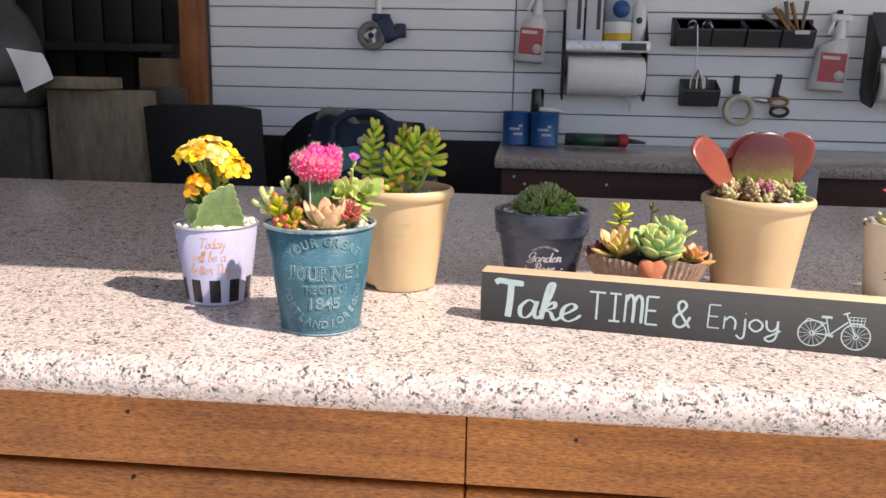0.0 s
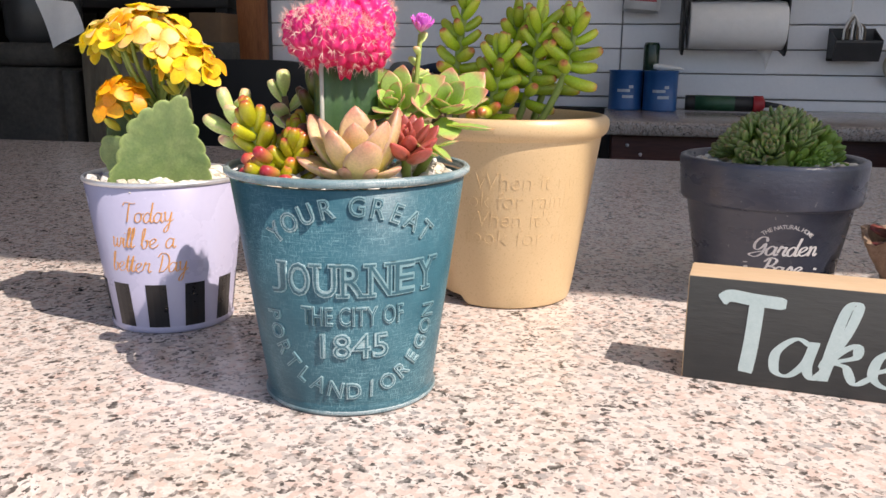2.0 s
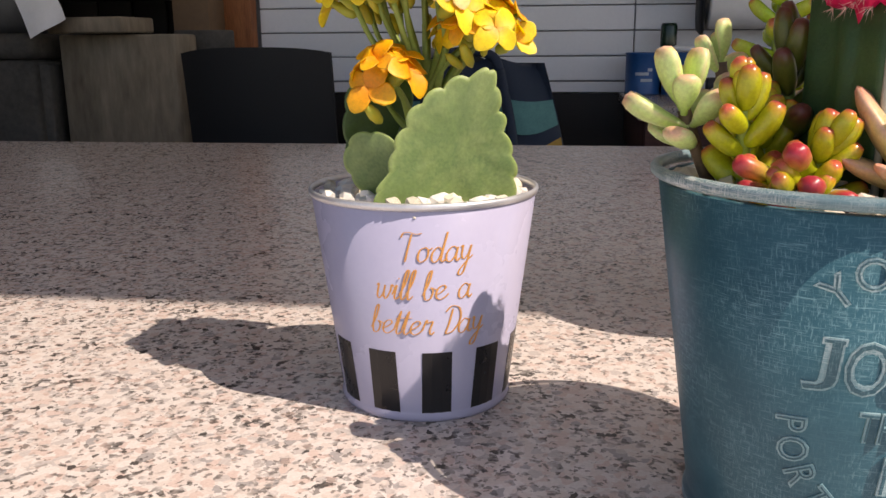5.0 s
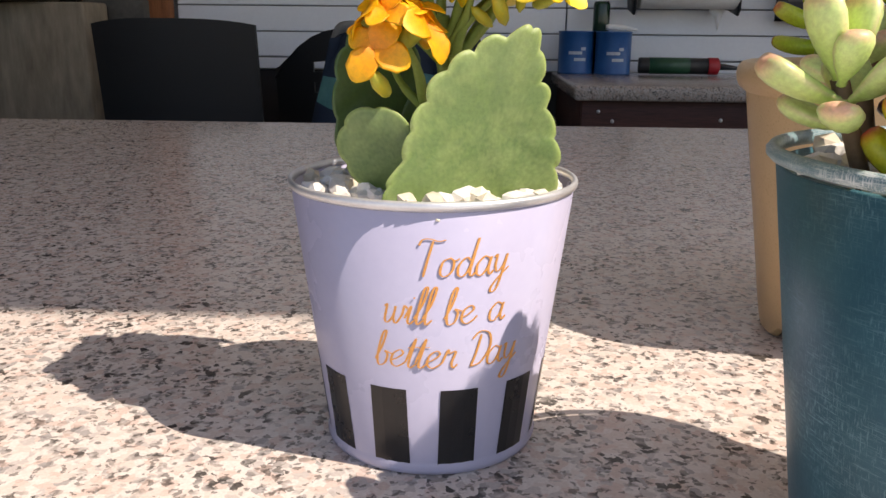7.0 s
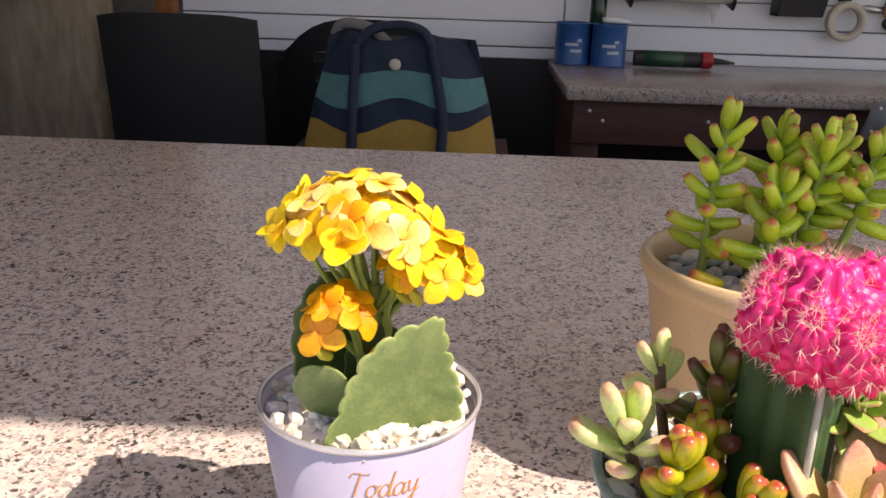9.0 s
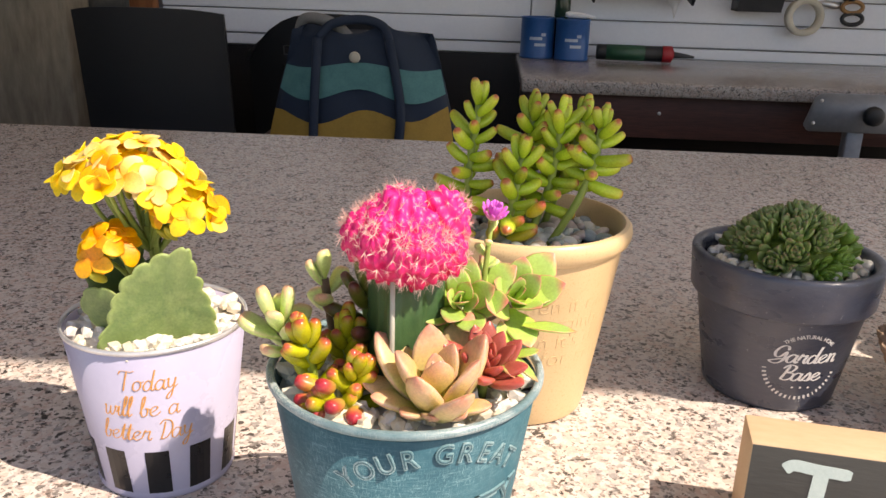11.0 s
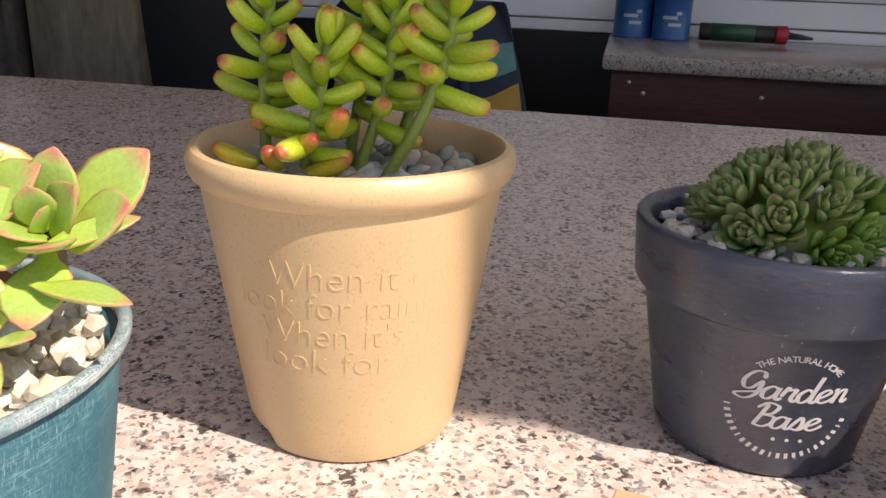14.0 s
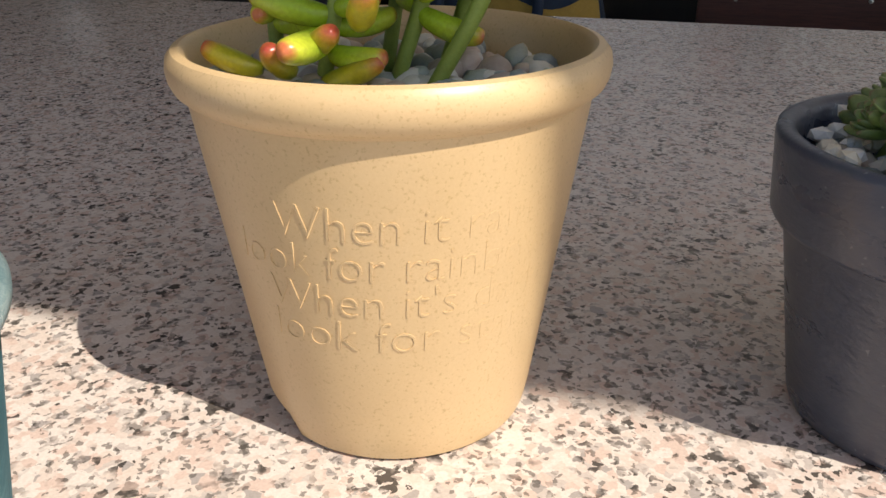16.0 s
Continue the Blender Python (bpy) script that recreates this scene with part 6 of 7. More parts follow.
def spray(x, z, s, label, lean=0.0):
    t = thing("spray_bottle", (x, WY - 0.035, z), label, "spray bottle", "spray bottles on the wall")
    t.rotation_euler = (0, radians(lean), 0)
    k = s
    outline = [(-0.050 * k, 0), (0.046 * k, 0), (0.050 * k, 0.006 * k), (0.046 * k, 0.135 * k), (0.040 * k, 0.152 * k), (0.016 * k, 0.165 * k), (-0.030 * k, 0.142 * k), (-0.042 * k, 0.128 * k), (-0.053 * k, 0.008 * k)]
    body = part("bottle", moved(prism(outline, 0.055 * k, 0.006 * k), Matrix.Translation((0, -0.0275 * k, 0))), WHITEPL, t, "translucent white plastic bottle")
    part("label", box(0.078 * k, 0.002, 0.088 * k, (-0.001, -0.0282 * k, 0.03 * k)), LABEL_RED, body, "dull red printed label", False)
    part("label_print", box(0.052 * k, 0.001, 0.010 * k, (-0.008 * k, -0.0296 * k, 0.098 * k)), LABEL_PALE, body, "", False)
    part("label_print", moved(lathe([(0, 0.0), (0.016 * k, 0.0), (0.016 * k, 0.001)], 20), pose(0.022 * k, -0.0292 * k, 0.05 * k, 90)), LABEL_PALE, body)
    part("neck", moved(lathe([(0.016 * k, 0), (0.018 * k, 0.004), (0.017 * k, 0.03 * k), (0.013 * k, 0.05 * k), (0.012 * k, 0.062 * k)], 24), Matrix.Translation((0.014 * k, 0, 0.155 * k))), WHITEPL, t)
    part("trigger_head", moved(merge(box(0.062 * k, 0.024 * k, 0.022 * k, (0, 0, 0), 0.005 * k), box(0.012 * k, 0.014 * k, 0.045 * k, (-0.024 * k, 0, -0.04 * k), 0.003 * k, rot=(0, 18, 0))), Matrix.Translation((0.010 * k, 0, 0.213 * k))), WHITEPL, t, "white trigger head")
    part("hook", box(0.012, 0.03, 0.05, (0.012 * k, 0.02, 0.20 * k), 0.003), BLACKPL, t, "black wall hook")
    return t


spray(0.085, 1.158, 0.95, "white spray bottle with red label hung on the wall", 4)
spray(1.030, 1.088, 1.02, "white spray bottle with red label hung on a hook", 3)

# paper towel holders with a shelf on top
def towel_holder(x, top, w):
    t = thing("paper_towel_holder", (x, WY, top), "black and steel holder with a white paper roll", "towel holder", "paper towel holders")
    for sx in (-1, 1):
        side_ol = [(-0.115, -0.17), (-0.10, -0.185), (-0.02, -0.17), (0.0, -0.14), (0.0, 0.10), (-0.02, 0.10), (-0.115, 0.0)]
        part("side_plate", moved(prism(side_ol, 0.006, 0.001), Matrix.Translation((sx * (w / 2 + 0.004) - 0.003, 0, 0)) @ Matrix.Rotation(math.pi / 2, 4, "Z")), BLACKPL, t, "black end plate")
    part("back_plate", box(w, 0.006, 0.13, (0, -0.004, -0.02), 0.001), DARKGREY, t)
    part("shelf", box(w, 0.11, 0.006, (0, -0.06, -0.030), 0.001), GALV, t)
    lip = part("lip", box(w + 0.012, 0.004, 0.036, (0, -0.118, -0.034), 0.001), STEEL, t, "checker-plate steel lip")
    for k in range(6):
        part("stud", moved(box(0.018, 0.002, 0.006, (0, 0, 0), 0.0009), pose(-w / 2 + 0.022 + k * 0.028, -0.1205, -0.018, 0, 40 if k % 2 else 30, 0)), STEEL, lip)
    part("plate", box(0.078, 0.002, 0.022, (w / 2 - 0.045, -0.121, -0.027), 0.0005), DARKGREY, lip, "dark name plate")
    part("paper_roll", moved(lathe([(0.019, -w / 2 + 0.004), (0.060, -w / 2 + 0.004), (0.062, -w / 2 + 0.008), (0.062, w / 2 - 0.008), (0.060, w / 2 - 0.004), (0.019, w / 2 - 0.004)], 48, True), pose(0, -0.075, -0.107, 0, 90, 0)), PAPER, t, "white paper roll")
    part("loose_sheet", moved(prism([(0.03, 0), (0.075, 0.0), (0.064, -0.03), (0.058, -0.058), (0.05, -0.03)], 0.0012), pose(0.028, -0.062, -0.164)), PAPER, t, "torn hanging paper end")
    return t


HX, HZ = 0.330, 1.262
towel_holder(HX, HZ - 0.032, 0.250)
towel_holder(1.285, HZ - 0.035, 0.250)
for i, x in enumerate((0.226, 0.287)):
    t = thing("slim_carton", (x, WY - 0.06, HZ - 0.056), "pale lilac upright carton on the towel shelf", "box", "cartons on the towel shelf")
    part("carton", box(0.054, 0.05, 0.24, (0, 0, 0), 0.002), CARTON, t)
    part("print", box(0.012, 0.001, 0.12, (0.012, -0.0256, 0.06)), DARKGREY, t, "small dark printed lines", False)
t = thing("wipes_canister", (0.362, WY - 0.062, HZ - 0.056), "round wipes canister with blue and yellow label", "canister")
part("canister", lathe([(0, 0), (0.042, 0), (0.044, 0.003), (0.044, 0.19), (0.04, 0.195), (0, 0.195)], 40), WHITEPL, t)
part("blue_band", lathe([(0.0446, 0.085), (0.0446, 0.165), (0.0436, 0.165), (0.0436, 0.085)], 40, True), BLUE_PALE, t, "sky blue band")
part("yellow_band", lathe([(0.0446, 0.012), (0.0446, 0.050), (0.0436, 0.050), (0.0436, 0.012)], 40, True), YELLOWP, t, "yellow band")
part("badge", moved(lathe([(0, 0.0), (0.027, 0.0), (0.027, 0.002)], 28), pose(0.004, -0.0445, 0.122, 90)), BLUE, t, "dark blue round badge")
t = thing("bottle", (0.428, WY - 0.06, HZ - 0.056), "slim white bottle with a green mark", "bottle")
part("bottle_body", lathe([(0, 0), (0.021, 0), (0.023, 0.003), (0.023, 0.125), (0.012, 0.15), (0.011, 0.18), (0, 0.18)], 28), WHITEPL, t)
part("mark", moved(lathe([(0, 0.0), (0.010, 0.0), (0.010, 0.0015)], 20), pose(-0.002, -0.0232, 0.09, 90)), GREENP, t)

# rows of small bins
def bin_box(owner, x, w, h, d):
    ol = [(0.0, 0.0), (-d * 0.75, 0.0), (-d, h * 0.55), (-d, h * 0.62), (-d * 0.93, h * 0.62), (-d * 0.70, h * 0.08), (-0.006, h * 0.08), (-0.006, h), (0.0, h)]
    body = part("bin", merge(moved(prism(ol, w), Matrix.Translation((x + w / 2, 0, 0)) @ Matrix.Rotation(math.pi / 2, 4, "Z")),
                            moved(prism([(0, 0), (-d * 0.75, 0), (-d, h * 0.62), (0, h)], 0.003), Matrix.Translation((x - w / 2 + 0.003, 0, 0)) @ Matrix.Rotation(math.pi / 2, 4, "Z")),
                            moved(prism([(0, 0), (-d * 0.75, 0), (-d, h * 0.62), (0, h)], 0.003), Matrix.Translation((x + w / 2, 0, 0)) @ Matrix.Rotation(math.pi / 2, 4, "Z"))), DARKGREY, owner, "", False)
    return body


t = thing("bin_row", (0.76, WY, 1.222), "row of four dark grey plastic bins on the wall", "storage bins")
part("rail", box(0.44, 0.006, 0.09, (0, -0.003, 0.0), 0.001), DARKGREY, t)
for k in range(4):
    b = bin_box(t, -0.159 + k * 0.106, 0.100, 0.085, 0.085)
part("tag", box(0.045, 0.001, 0.012, (0.165, -0.087, 0.040)), LABEL_PALE, t, "pale printed tag", False)
stalks = []
rb = random.Random(3)
t2 = thing("brush_bundle", (0.92, WY - 0.045, 1.245), "bundle of old brushes and dry sticks in a bin", "brushes")
for k in range(7):
    a = rb.uniform(-50, 15)
    part("stick", moved(tube([(0, 0, 0), (math.sin(radians(a)) * 0.13, rb.uniform(-0.02, 0.02), math.cos(radians(a)) * 0.12)], [0.004, 0.007], 7), Matrix.Translation((rb.uniform(-0.02, 0.03), 0, 0))), DISH if k % 3 else TAN, t2)
t3 = thing("key_bunch", (0.605, WY - 0.06, 1.275), "tangle of keys, clips and string in a bin", "keys")
for k in range(8):
    a = rb.uniform(0, 6.3)
    part("clip", moved(tube([(0.012 * math.cos(2 * math.pi * i / 10), 0, 0.014 * math.sin(2 * math.pi * i / 10)) for i in range(10)], 0.0026, 6, True), pose(rb.uniform(-0.04, 0.05), rb.uniform(-0.015, 0.02), rb.uniform(-0.006, 0.016), rb.uniform(-40, 40), 0, rb.uniform(0, 180))), STEEL if k % 2 else BLACKPL, t3)
part("string", tube(curve_points([(0.0, -0.03, 0.01), (0.004, -0.035, -0.06), (0.002, -0.03, -0.118)], 8), 0.0022, 6), PAPER, t3, "hanging pale cord")
t = thing("small_bin", (0.637, WY, 1.034), "small dark grey bin with a bunch of cord on top", "storage bin")
bin_box(t, 0.0, 0.115, 0.085, 0.085)
for k in range(6):
    part("cord_loop", moved(tube(curve_points([(-0.02, 0, 0), (-0.018, 0, 0.03), (0.0, 0, 0.062 - 0.004 * k), (0.016, 0, 0.03), (0.02, 0, 0)], 5), 0.003, 6), pose(0.004 * (k - 3), -0.05 + 0.006 * k, 0.055, 0, 0, 30 * k)), DISH if k % 2 else PAPER, t)

# tape roll and scissors on hooks
t = thing("masking_tape", (0.768, WY - 0.03, 1.024), "cream roll of masking tape hung on a black hook", "tape")
part("roll", moved(lathe([(0.034, -0.012), (0.049, -0.012), (0.050, -0.010), (0.050, 0.010), (0.049, 0.012), (0.034, 0.012)], 48, True), pose(0, 0, 0, 90)), TAPE, t)
part("hook", merge(box(0.020, 0.006, 0.06, (-0.008, 0.026, 0.05), 0.002), box(0.012, 0.05, 0.008, (-0.008, 0.002, 0.052), 0.002)), BLACKPL, t, "black wall hook")
t = thing("scissors", (0.872, WY - 0.022, 1.04), "scissors with tan and black handles hung on a hook", "scissors")
part("blade", moved(prism([(-0.085, 0.022), (-0.03, 0.006), (0.0, 0.008), (-0.005, 0.022), (-0.05, 0.028)], 0.003), Matrix.Identity(4)), STEEL, t, "steel blades")
for x, z, mt in ((0.022, 0.012, TAN), (0.026, -0.018, BLACKPL)):
    part("handle", moved(tube([(0.027 * math.cos(2 * math.pi * i / 18), 0, 0.015 * math.sin(2 * math.pi * i / 18)) for i in range(18)], 0.0058, 8, True), pose(x, 0, z)), mt, t, "tan grip" if mt is TAN else "black grip")
part("hook", merge(box(0.020, 0.006, 0.075, (0.016, 0.018, 0.025), 0.002, rot=(0, 8, 0)), box(0.012, 0.04, 0.008, (0.012, 0.0, 0.028), 0.002)), BLACKPL, t, "black wall hook")

# blue caster clamp tool on the wall
t = thing("caster_wheel", (-0.435, WY - 0.03, 1.238), "grey rubber wheel in a navy blue bracket on the wall", "caster")
w = part("tyre", moved(lathe([(0.026, -0.014), (0.044, -0.014), (0.047, -0.010), (0.048, 0), (0.047, 0.010), (0.044, 0.014), (0.026, 0.014)], 40, True), pose(0, 0, 0, 90)), GREYTAPE, t, "grey rubber tyre")
part("hub", moved(merge(lathe([(0, 0.016), (0.011, 0.016), (0.012, 0.006), (0.012, -0.012)], 20), *[moved(box(0.014, 0.03, 0.02, (0, 0.013, -0.01), 0.002), pose(0, 0, 0, 0, 0, a)) for a in (90, 210, 330)]), pose(0, 0, 0, 90)), WHITEPL, w, "white three-spoke hub")
part("axle_cap", moved(lathe([(0, 0.019), (0.009, 0.018), (0.010, 0.014)], 18), pose(0, 0, 0, 90)), NAVY, w)
part("bracket", merge(box(0.05, 0.03, 0.085, (0.052, 0.0, -0.02), 0.006, rot=(0, -28, 0)), box(0.06, 0.02, 0.022, (0.03, 0, 0.048), 0.004), box(0.035, 0.028, 0.045, (0.095, 0.0, -0.005), 0.005)), NAVY, t, "navy blue cast bracket")
part("strap", tube(curve_points([(0.02, 0.005, 0.06), (0.022, 0.0, 0.09), (0.018, 0.02, 0.125)], 6), 0.011, 8), PAPER, t, "pale cloth loop")

# on the bench: two tins, brush jar, sealant gun
for x, y in ((0.0535, 2.77), (0.144, 2.745)):
    t = thing("paint_tin", (x, y, 0.9), "blue printed tin standing on the bench", "tin", "tins on the bench")
    part("tin", lathe([(0, 0), (0.044, 0), (0.0455, 0.002), (0.0455, 0.004), (0.0442, 0.006), (0.0442, 0.100), (0.0455, 0.102), (0.0455, 0.105), (0.042, 0.105), (0.041, 0.101), (0, 0.101)], 40), BLUE, t)
    part("print", wrap(merge(*[moved(box(w, 0.0075, 0.0002), Matrix.Translation((dx, dz, 0))) for w, dx, dz in ((0.034, -0.006, 0.052), (0.030, 0.006, 0.036), (0.012, 0.014, 0.062))]), lambda z: 0.0444, -90), BLUE_PALE, t, "pale unreadable print", False)
t = thing("glass_jar", (0.118, 2.80, 0.9), "dark green jar between the tins", "jar")
part("jar_body", lathe([(0, 0), (0.021, 0), (0.021, 0.17), (0.018, 0.178), (0, 0.178)], 24), GLASSY, t)
t = thing("paint_tube", (0.158, 2.74, 1.0065), "white tube lying across the tins", "tube")
part("tube_body", tube([(-0.036, 0, 0.008), (-0.028, 0, 0.0085), (0.01, 0, 0.006), (0.042, 0, 0.003)], [0.006, 0.008, 0.007, 0.002], 10), WHITEPL, t)
t = thing("sealant_gun", (0.305, 2.74, 0.9), "black and green sealant gun with a red cap", "sealant gun")
part("barrel", moved(lathe([(0, -0.095), (0.019, -0.095), (0.020, -0.09), (0.020, 0.075), (0, 0.075)], 28), pose(0, 0, 0.0225, 0, 90, -4)), BLACKPL, t)
part("green_label", moved(lathe([(0.0205, -0.07), (0.0205, 0.03), (0.0198, 0.03), (0.0198, -0.07)], 28, True), pose(0, 0, 0.0225, 0, 90, -4)), GREENP, t, "dark green label")
part("front_cap", moved(lathe([(0, 0), (0.021, 0), (0.0215, 0.003), (0.0215, 0.024), (0.010, 0.03), (0, 0.03)], 28), pose(0.075, -0.005, 0.0225, 0, 90, -4)), REDP, t, "red screw cap")
part("nozzle", tube([(0.10, -0.007, 0.0225), (0.135, -0.009, 0.020), (0.158, -0.011, 0.018)], [0.009, 0.006, 0.003], 12), DARKGREY, t)

# folding bracket clamped to the counter's far side, seen against the bench
t = thing("clamp_bracket", (0.70, 2.25, 0.0), "grey metal stand bracket with a black knob", "bracket")
ol = [(-0.105, 0.832), (-0.095, 0.82), (0.14, 0.82), (0.14, 0.9), (-0.075, 0.9), (-0.088, 0.892)]
part("plate", prism(ol, 0.012, 0.002), GALV, t, "grey angled plate")
part("upright", box(0.035, 0.03, 0.83, (0.008, 0.025, 0), 0.003), GALV, t)
part("knob", moved(lathe([(0, 0.022), (0.012, 0.022), (0.020, 0.018), (0.021, 0.006), (0.008, 0.0), (0.008, -0.006)], 12), pose(0.028, -0.003, 0.858, 90)), BLACKPL, t, "black knob")
for x, z in ((-0.078, 0.885), (-0.088, 0.838)):
    part("rivet", moved(lathe([(0, 0.002), (0.003, 0.0015), (0.004, 0)], 12), pose(x, -0.001, z, 90)), STEEL, t)
part("foot", box(0.30, 0.30, 0.02, (0.01, 0.04, 0.0), 0.004), GALV, t)

# ---- chairs, bag, store ----
FABRIC = surface("black plastic weave", (0.010, 0.010, 0.011), (0.018, 0.018, 0.02), 120, 0.6, relief=0.4)


def chair(at, rz, perforated, label, W=0.352, H=0.36, drop=0.012):
    t = thing("plastic_chair", at, label, "chair", "chairs behind the counter", rz)
    bm = bmesh.new()
    nx, nz = 14, 14
    grid = []
    for j in range(nz + 1):
        row = []
        for i in range(nx + 1):
            u, v = i / nx * 2 - 1, j / nz
            w = W / 2 * (1 - 0.05 * v - 0.04 * (1 - v))
            x = u * w
            z = 0.665 + v * H - drop * abs(u) ** 3 * v ** 6
            y = 0.045 * u * u - 0.05 * v
            row.append((x, -y, z))
        grid.append(row)
    fr = [[bm.verts.new(p) for p in row] for row in grid]
    bk = [[bm.verts.new((p[0], p[1] + 0.012, p[2])) for p in row] for row in grid]
    holes = set()
    if perforated:
        holes = {(i, j) for i in range(2, nx - 2, 2) for j in range(4, nz - 2, 2)}
    for j in range(nz):
        for i in range(nx):
            if (i, j) in holes:
                q = [(i, j), (i + 1, j), (i + 1, j + 1), (i, j + 1)]
                for (a, b), (c, d) in zip(q, q[1:] + q[:1]):
                    bm.faces.new((fr[b][a], fr[d][c], bk[d][c], bk[b][a]))
                continue
            bm.faces.new((fr[j][i], fr[j][i + 1], fr[j + 1][i + 1], fr[j + 1][i]))
            bm.faces.new((bk[j + 1][i], bk[j + 1][i + 1], bk[j][i + 1], bk[j][i]))
    for j in range(nz):
        for i in (0, nx):
            bm.faces.new((fr[j][i], fr[j + 1][i], bk[j + 1][i], bk[j][i]))
    for i in range(nx):
        for j in (0, nz):
            bm.faces.new((fr[j][i], fr[j][i + 1], bk[j][i + 1], bk[j][i]))
    bmesh.ops.recalc_face_normals(bm, faces=bm.faces)
    part("backrest", bm, FABRIC, t, "black moulded backrest", "auto")
    part("seat", box(0.40, 0.40, 0.03, (0, -0.22, 0.44), 0.012), FABRIC, t)
    for x in (-0.17, 0.17):
        part("upright", tube([(x * 0.85, 0.01, 0.45), (x * 0.85, 0.0, 0.7)], 0.012, 10), BLACKPL, t)
        for y in (-0.39, -0.04):
            part("leg", tube([(x, y, 0.44), (x * 1.12, y * 1.06, 0.0)], 0.012, 10), BLACKPL, t)
    return t


chair((-0.817, 2.315, 0), 180, False, "black plastic chair with a solid curved back")
chair((-0.445, 2.56, 0), 176, True, "black plastic chair with a perforated back", 0.48, 0.345, 0.12)

BAG_NAVY = surface("navy canvas", (0.010, 0.020, 0.040), (0.018, 0.032, 0.06), 150, 0.8, relief=0.5)
BAG_TEAL = surface("teal canvas print", (0.05, 0.17, 0.18), (0.09, 0.25, 0.24), 40, 0.8, relief=0.4)
BAG_GOLD = surface("mustard canvas print", (0.32, 0.19, 0.03), (0.42, 0.26, 0.05), 40, 0.8, relief=0.4)
bag = thing("tote_bag", (-0.345, 2.30, 0.755), "navy canvas bag with teal and mustard hill print", "bag")
def bag_front(z, x):
    return -0.085 + 0.055 * (z / 0.24) + 0.05 * (abs(x) / 0.2) ** 3


bm = bmesh.new()
nx, nz = 20, 12
fr, bk = [], []
for j in range(nz + 1):
    z = 0.235 * j / nz
    w = 0.205 - 0.055 * (j / nz) ** 1.2
    fr.append([bm.verts.new(((i / nx * 2 - 1) * w, bag_front(z, (i / nx * 2 - 1) * 0.2) + 0.004 * math.sin(i * 1.1 + j * 0.7), z + (0.012 * math.sin(i * 0.6) if j == nz else 0))) for i in range(nx + 1)])
    bk.append([bm.verts.new(((i / nx * 2 - 1) * w, -bag_front(z, (i / nx * 2 - 1) * 0.2), z)) for i in range(nx + 1)])
for j in range(nz):
    for i in range(nx):
        bm.faces.new((fr[j][i], fr[j][i + 1], fr[j + 1][i + 1], fr[j + 1][i]))
        bm.faces.new((bk[j + 1][i], bk[j + 1][i + 1], bk[j][i + 1], bk[j][i]))
    for i in (0, nx):
        bm.faces.new((fr[j][i], fr[j + 1][i], bk[j + 1][i], bk[j][i]))
for i in range(nx):
    for j in (0, nz):
        bm.faces.new((fr[j][i], fr[j][i + 1], bk[j][i + 1], bk[j][i]))
bmesh.ops.recalc_face_normals(bm, faces=bm.faces)
part("sack", bm, BAG_NAVY, bag, "soft navy canvas sack")


def bag_panel(name, mat, lo, hi, label):
    bm = bmesh.new()
    rows = []
    for j in range(5):
        row = []
        for i in range(25):
            u = i / 24 * 2 - 1
            a, b = lo(u), hi(u)
            z = a + (b - a) * j / 4
            w = 0.203 - 0.055 * (z / 0.235) ** 1.2
            row.append([bm.verts.new((u * w, bag_front(z, u * 0.2) - d, z)) for d in (0.006, 0.003)])
        rows.append(row)
    for p, q in zip(rows, rows[1:]):
        for i in range(24):
            bm.faces.new((p[i][0], p[i + 1][0], q[i + 1][0], q[i][0]))
            bm.faces.new((q[i][1], q[i + 1][1], p[i + 1][1], p[i][1]))
    part(name, bm, mat, bag, label)


bag_panel("hill_panel", BAG_GOLD, lambda u: 0.006, lambda u: 0.062 + 0.014 * math.sin(u * 6 + 1.2) + 0.01 * u, "mustard yellow hills")
bag_panel("sea_panel", BAG_TEAL, lambda u: 0.105 + 0.014 * math.cos(u * 5), lambda u: 0.165 + 0.008 * math.cos(u * 4), "teal sky stripe")
for x0, x1 in ((-0.095, -0.092), (0.088, 0.060)):
    part("strap", tube(curve_points([(x0, -0.096, 0.004), (x0, -0.075, 0.09), (x1, -0.042, 0.22)], 6), 0.011, 6), BAG_NAVY, bag)
part("handle", tube(curve_points([(-0.092, -0.04, 0.22), (-0.06, -0.035, 0.250), (0.0, -0.03, 0.260), (0.045, -0.035, 0.248), (0.06, -0.04, 0.22)], 6), 0.010, 8), BAG_NAVY, bag)
part("handle", tube(curve_points([(-0.15, 0.03, 0.21), (-0.13, 0.02, 0.255), (-0.07, 0.0, 0.25), (-0.03, 0.0, 0.22)], 6), 0.012, 8), GREYTAPE, bag, "grey-lined loop")
part("button", moved(lathe([(0, 0.004), (0.010, 0.003), (0.012, 0)], 18), pose(-0.01, -0.062, 0.185, 90)), TAPE, bag, "pale round clasp")
t = thing("side_stand", (-0.345, 2.30, 0), "dark low stand carrying the bag", "stand")
part("top", box(0.46, 0.32, 0.025, (0, 0, 0.73), 0.004), MAROON, t)
for x in (-0.2, 0.2):
    for y in (-0.13, 0.13):
        part("leg", box(0.03, 0.03, 0.73, (x, y, 0), 0.002), MAROON, t)

# stacked stone slabs, cartons and papers in the corner store
STONE = surface("pale ochre limestone", (0.085, 0.062, 0.038), (0.29, 0.24, 0.175), 9, 0.8, relief=0.4, depth=0.002, stretch=(1, 1, 0.25))
STONE_GREY = surface("grey cast block", (0.03, 0.028, 0.025), (0.085, 0.078, 0.068), 14, 0.85, relief=0.5, depth=0.002)
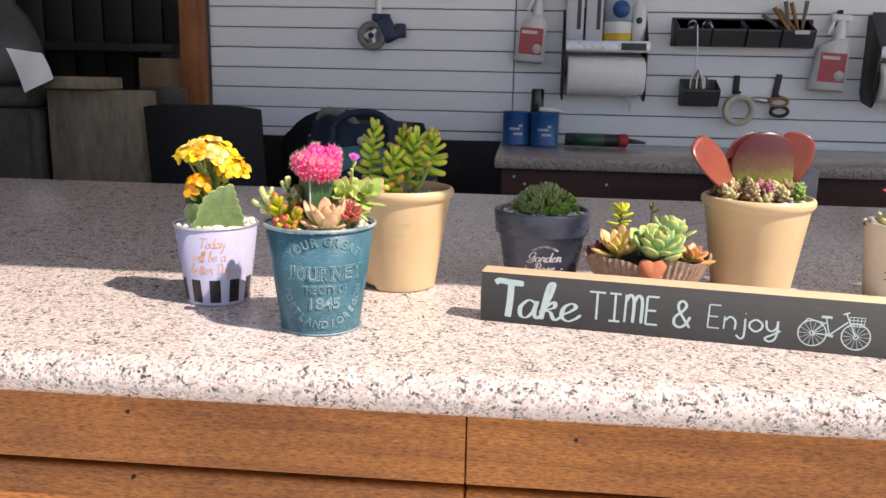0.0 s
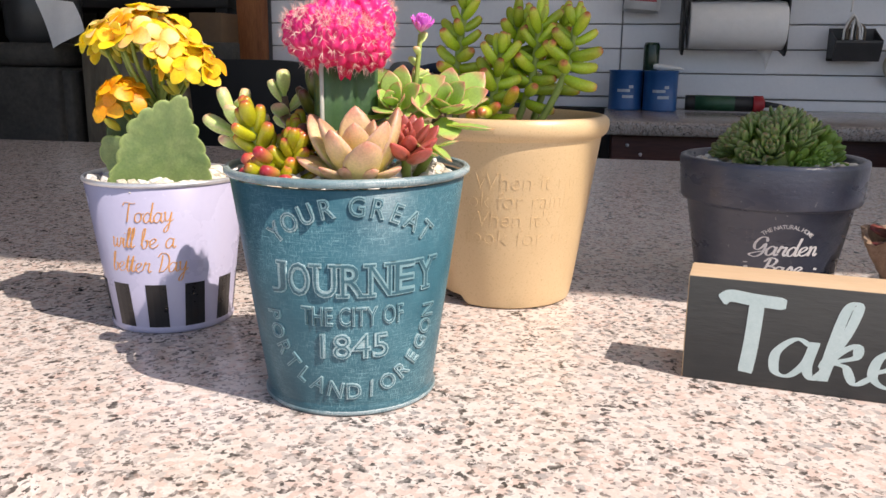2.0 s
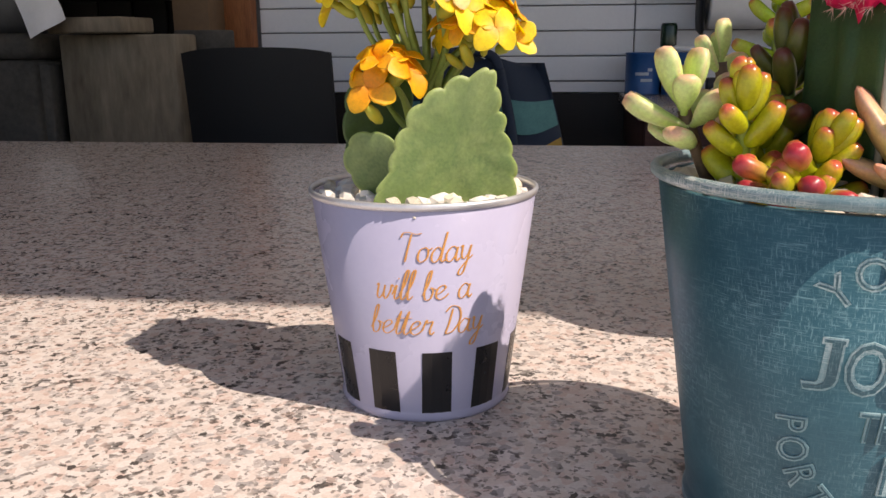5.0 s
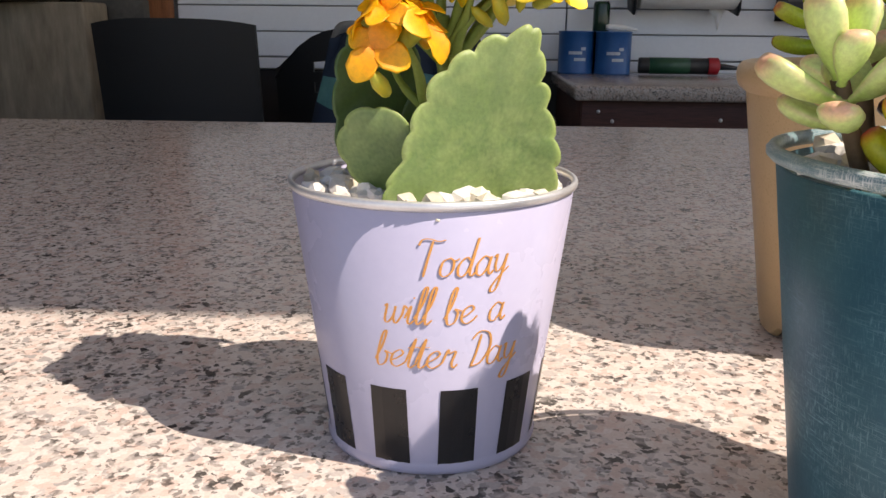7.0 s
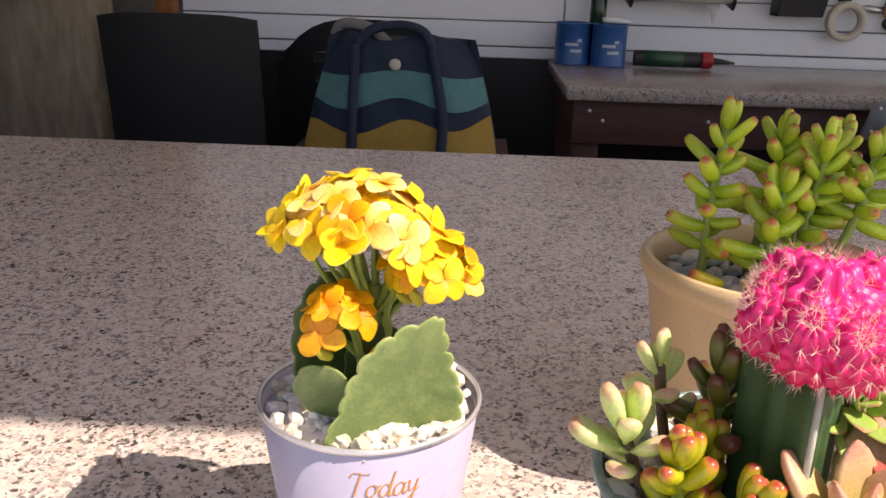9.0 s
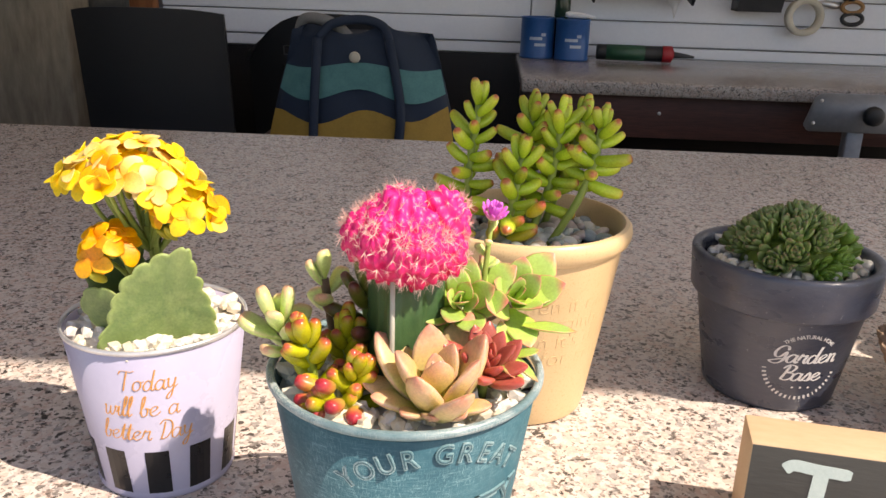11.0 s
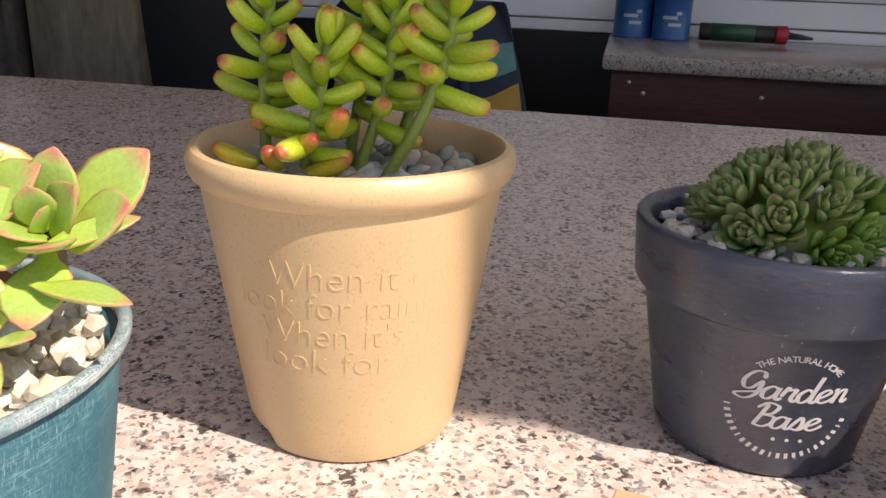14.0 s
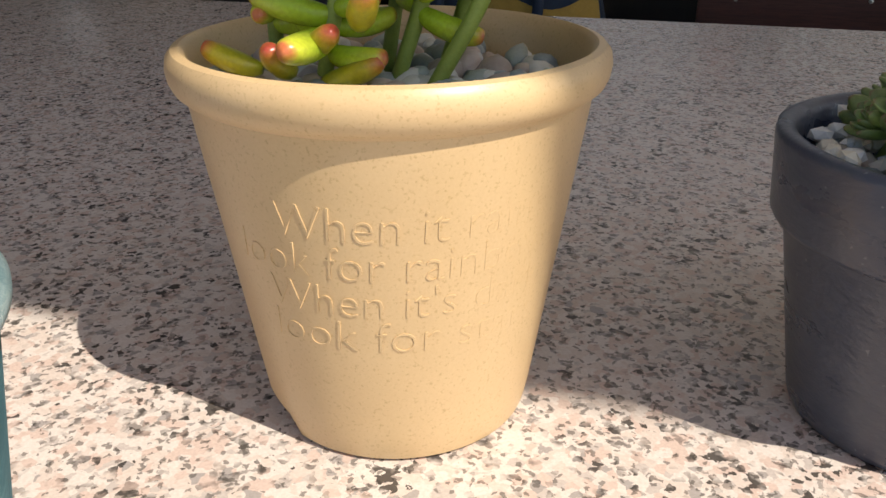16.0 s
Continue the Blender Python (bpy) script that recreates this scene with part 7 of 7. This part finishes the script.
BROWN_CARD = surface("brown cardboard", (0.13, 0.08, 0.045), (0.18, 0.11, 0.06), 12, 0.8)
CLEARP = surface("dusty clear plastic", (0.035, 0.035, 0.035), (0.06, 0.06, 0.059), 10, 0.35)
t = thing("stone_slab_stack", (-1.12, 2.36, 0), "upright pale ochre stone slabs on the floor", "stone slabs")
part("slab", box(0.29, 0.10, 1.055, (-0.025, 0.02, 0), 0.006, rot=(0, 0, -5)), STONE, t)
part("slab", box(0.13, 0.05, 1.065, (0.125, 0.10, 0), 0.005, rot=(0, 0, 3)), STONE_GREY, t)
part("slab", box(0.16, 0.06, 0.99, (-0.27, -0.02, 0), 0.005, rot=(0, 0, 5)), STONE_GREY, t, "dark grey slab")
t = thing("concrete_block", (-1.185, 2.34, 1.0575), "grey cast block lying on the slabs", "block")
part("block", box(0.185, 0.13, 0.034, (0, 0, 0), 0.005, rot=(0, 0, -6)), STONE, t)
t = thing("stone_trough", (-1.44, 2.42, 0), "worn grey stone trough on end", "stone trough")
part("trough", box(0.22, 0.26, 1.0, (0, 0, 0), 0.012, 3), STONE_GREY, t)
part("edge", box(0.235, 0.275, 0.058, (0, 0, 1.001), 0.024, 4), STONE_GREY, t, "rounded worn stone edge")
t = thing("plastic_drum", (-1.47, 2.46, 1.0595), "dusty clear plastic drum on the trough", "drum")
part("drum", lathe([(0, 0), (0.085, 0), (0.095, 0.02), (0.097, 0.12), (0.07, 0.19), (0.03, 0.24), (0.026, 0.30), (0, 0.30)], 32), CLEARP, t)
t = thing("paper_sheet", (-1.222, 2.255, 1.045), "white paper sheet draped over the block", "paper")
bm = bmesh.new()
rows = []
for j in range(9):
    v = j / 8
    rows.append([[bm.verts.new((-0.145 + 0.105 * u / 6 + 0.075 * v - 0.02 * (u / 6) * v, 0.03 - 0.05 * v + 0.004 * math.sin(u + 3 * v), 0.120 - 0.120 * v + 0.040 * u / 6 * v - 0.012 * u / 6 * (1 - v) + 0.004 * math.sin(v * 3) + d)) for d in (0, 0.001)] for u in range(7)])
for p, q in zip(rows, rows[1:]):
    for i in range(6):
        bm.faces.new((p[i][0], p[i + 1][0], q[i + 1][0], q[i][0]))
        bm.faces.new((q[i][1], q[i + 1][1], p[i + 1][1], p[i][1]))
part("sheet", bm, PAPER, t)
t = thing("cardboard_box", (-1.132, 2.775, 0), "tall brown cardboard box beside the post", "cardboard box")
part("carton", box(0.10, 0.14, 1.15, (0, 0, 0), 0.003), BROWN_CARD, t)
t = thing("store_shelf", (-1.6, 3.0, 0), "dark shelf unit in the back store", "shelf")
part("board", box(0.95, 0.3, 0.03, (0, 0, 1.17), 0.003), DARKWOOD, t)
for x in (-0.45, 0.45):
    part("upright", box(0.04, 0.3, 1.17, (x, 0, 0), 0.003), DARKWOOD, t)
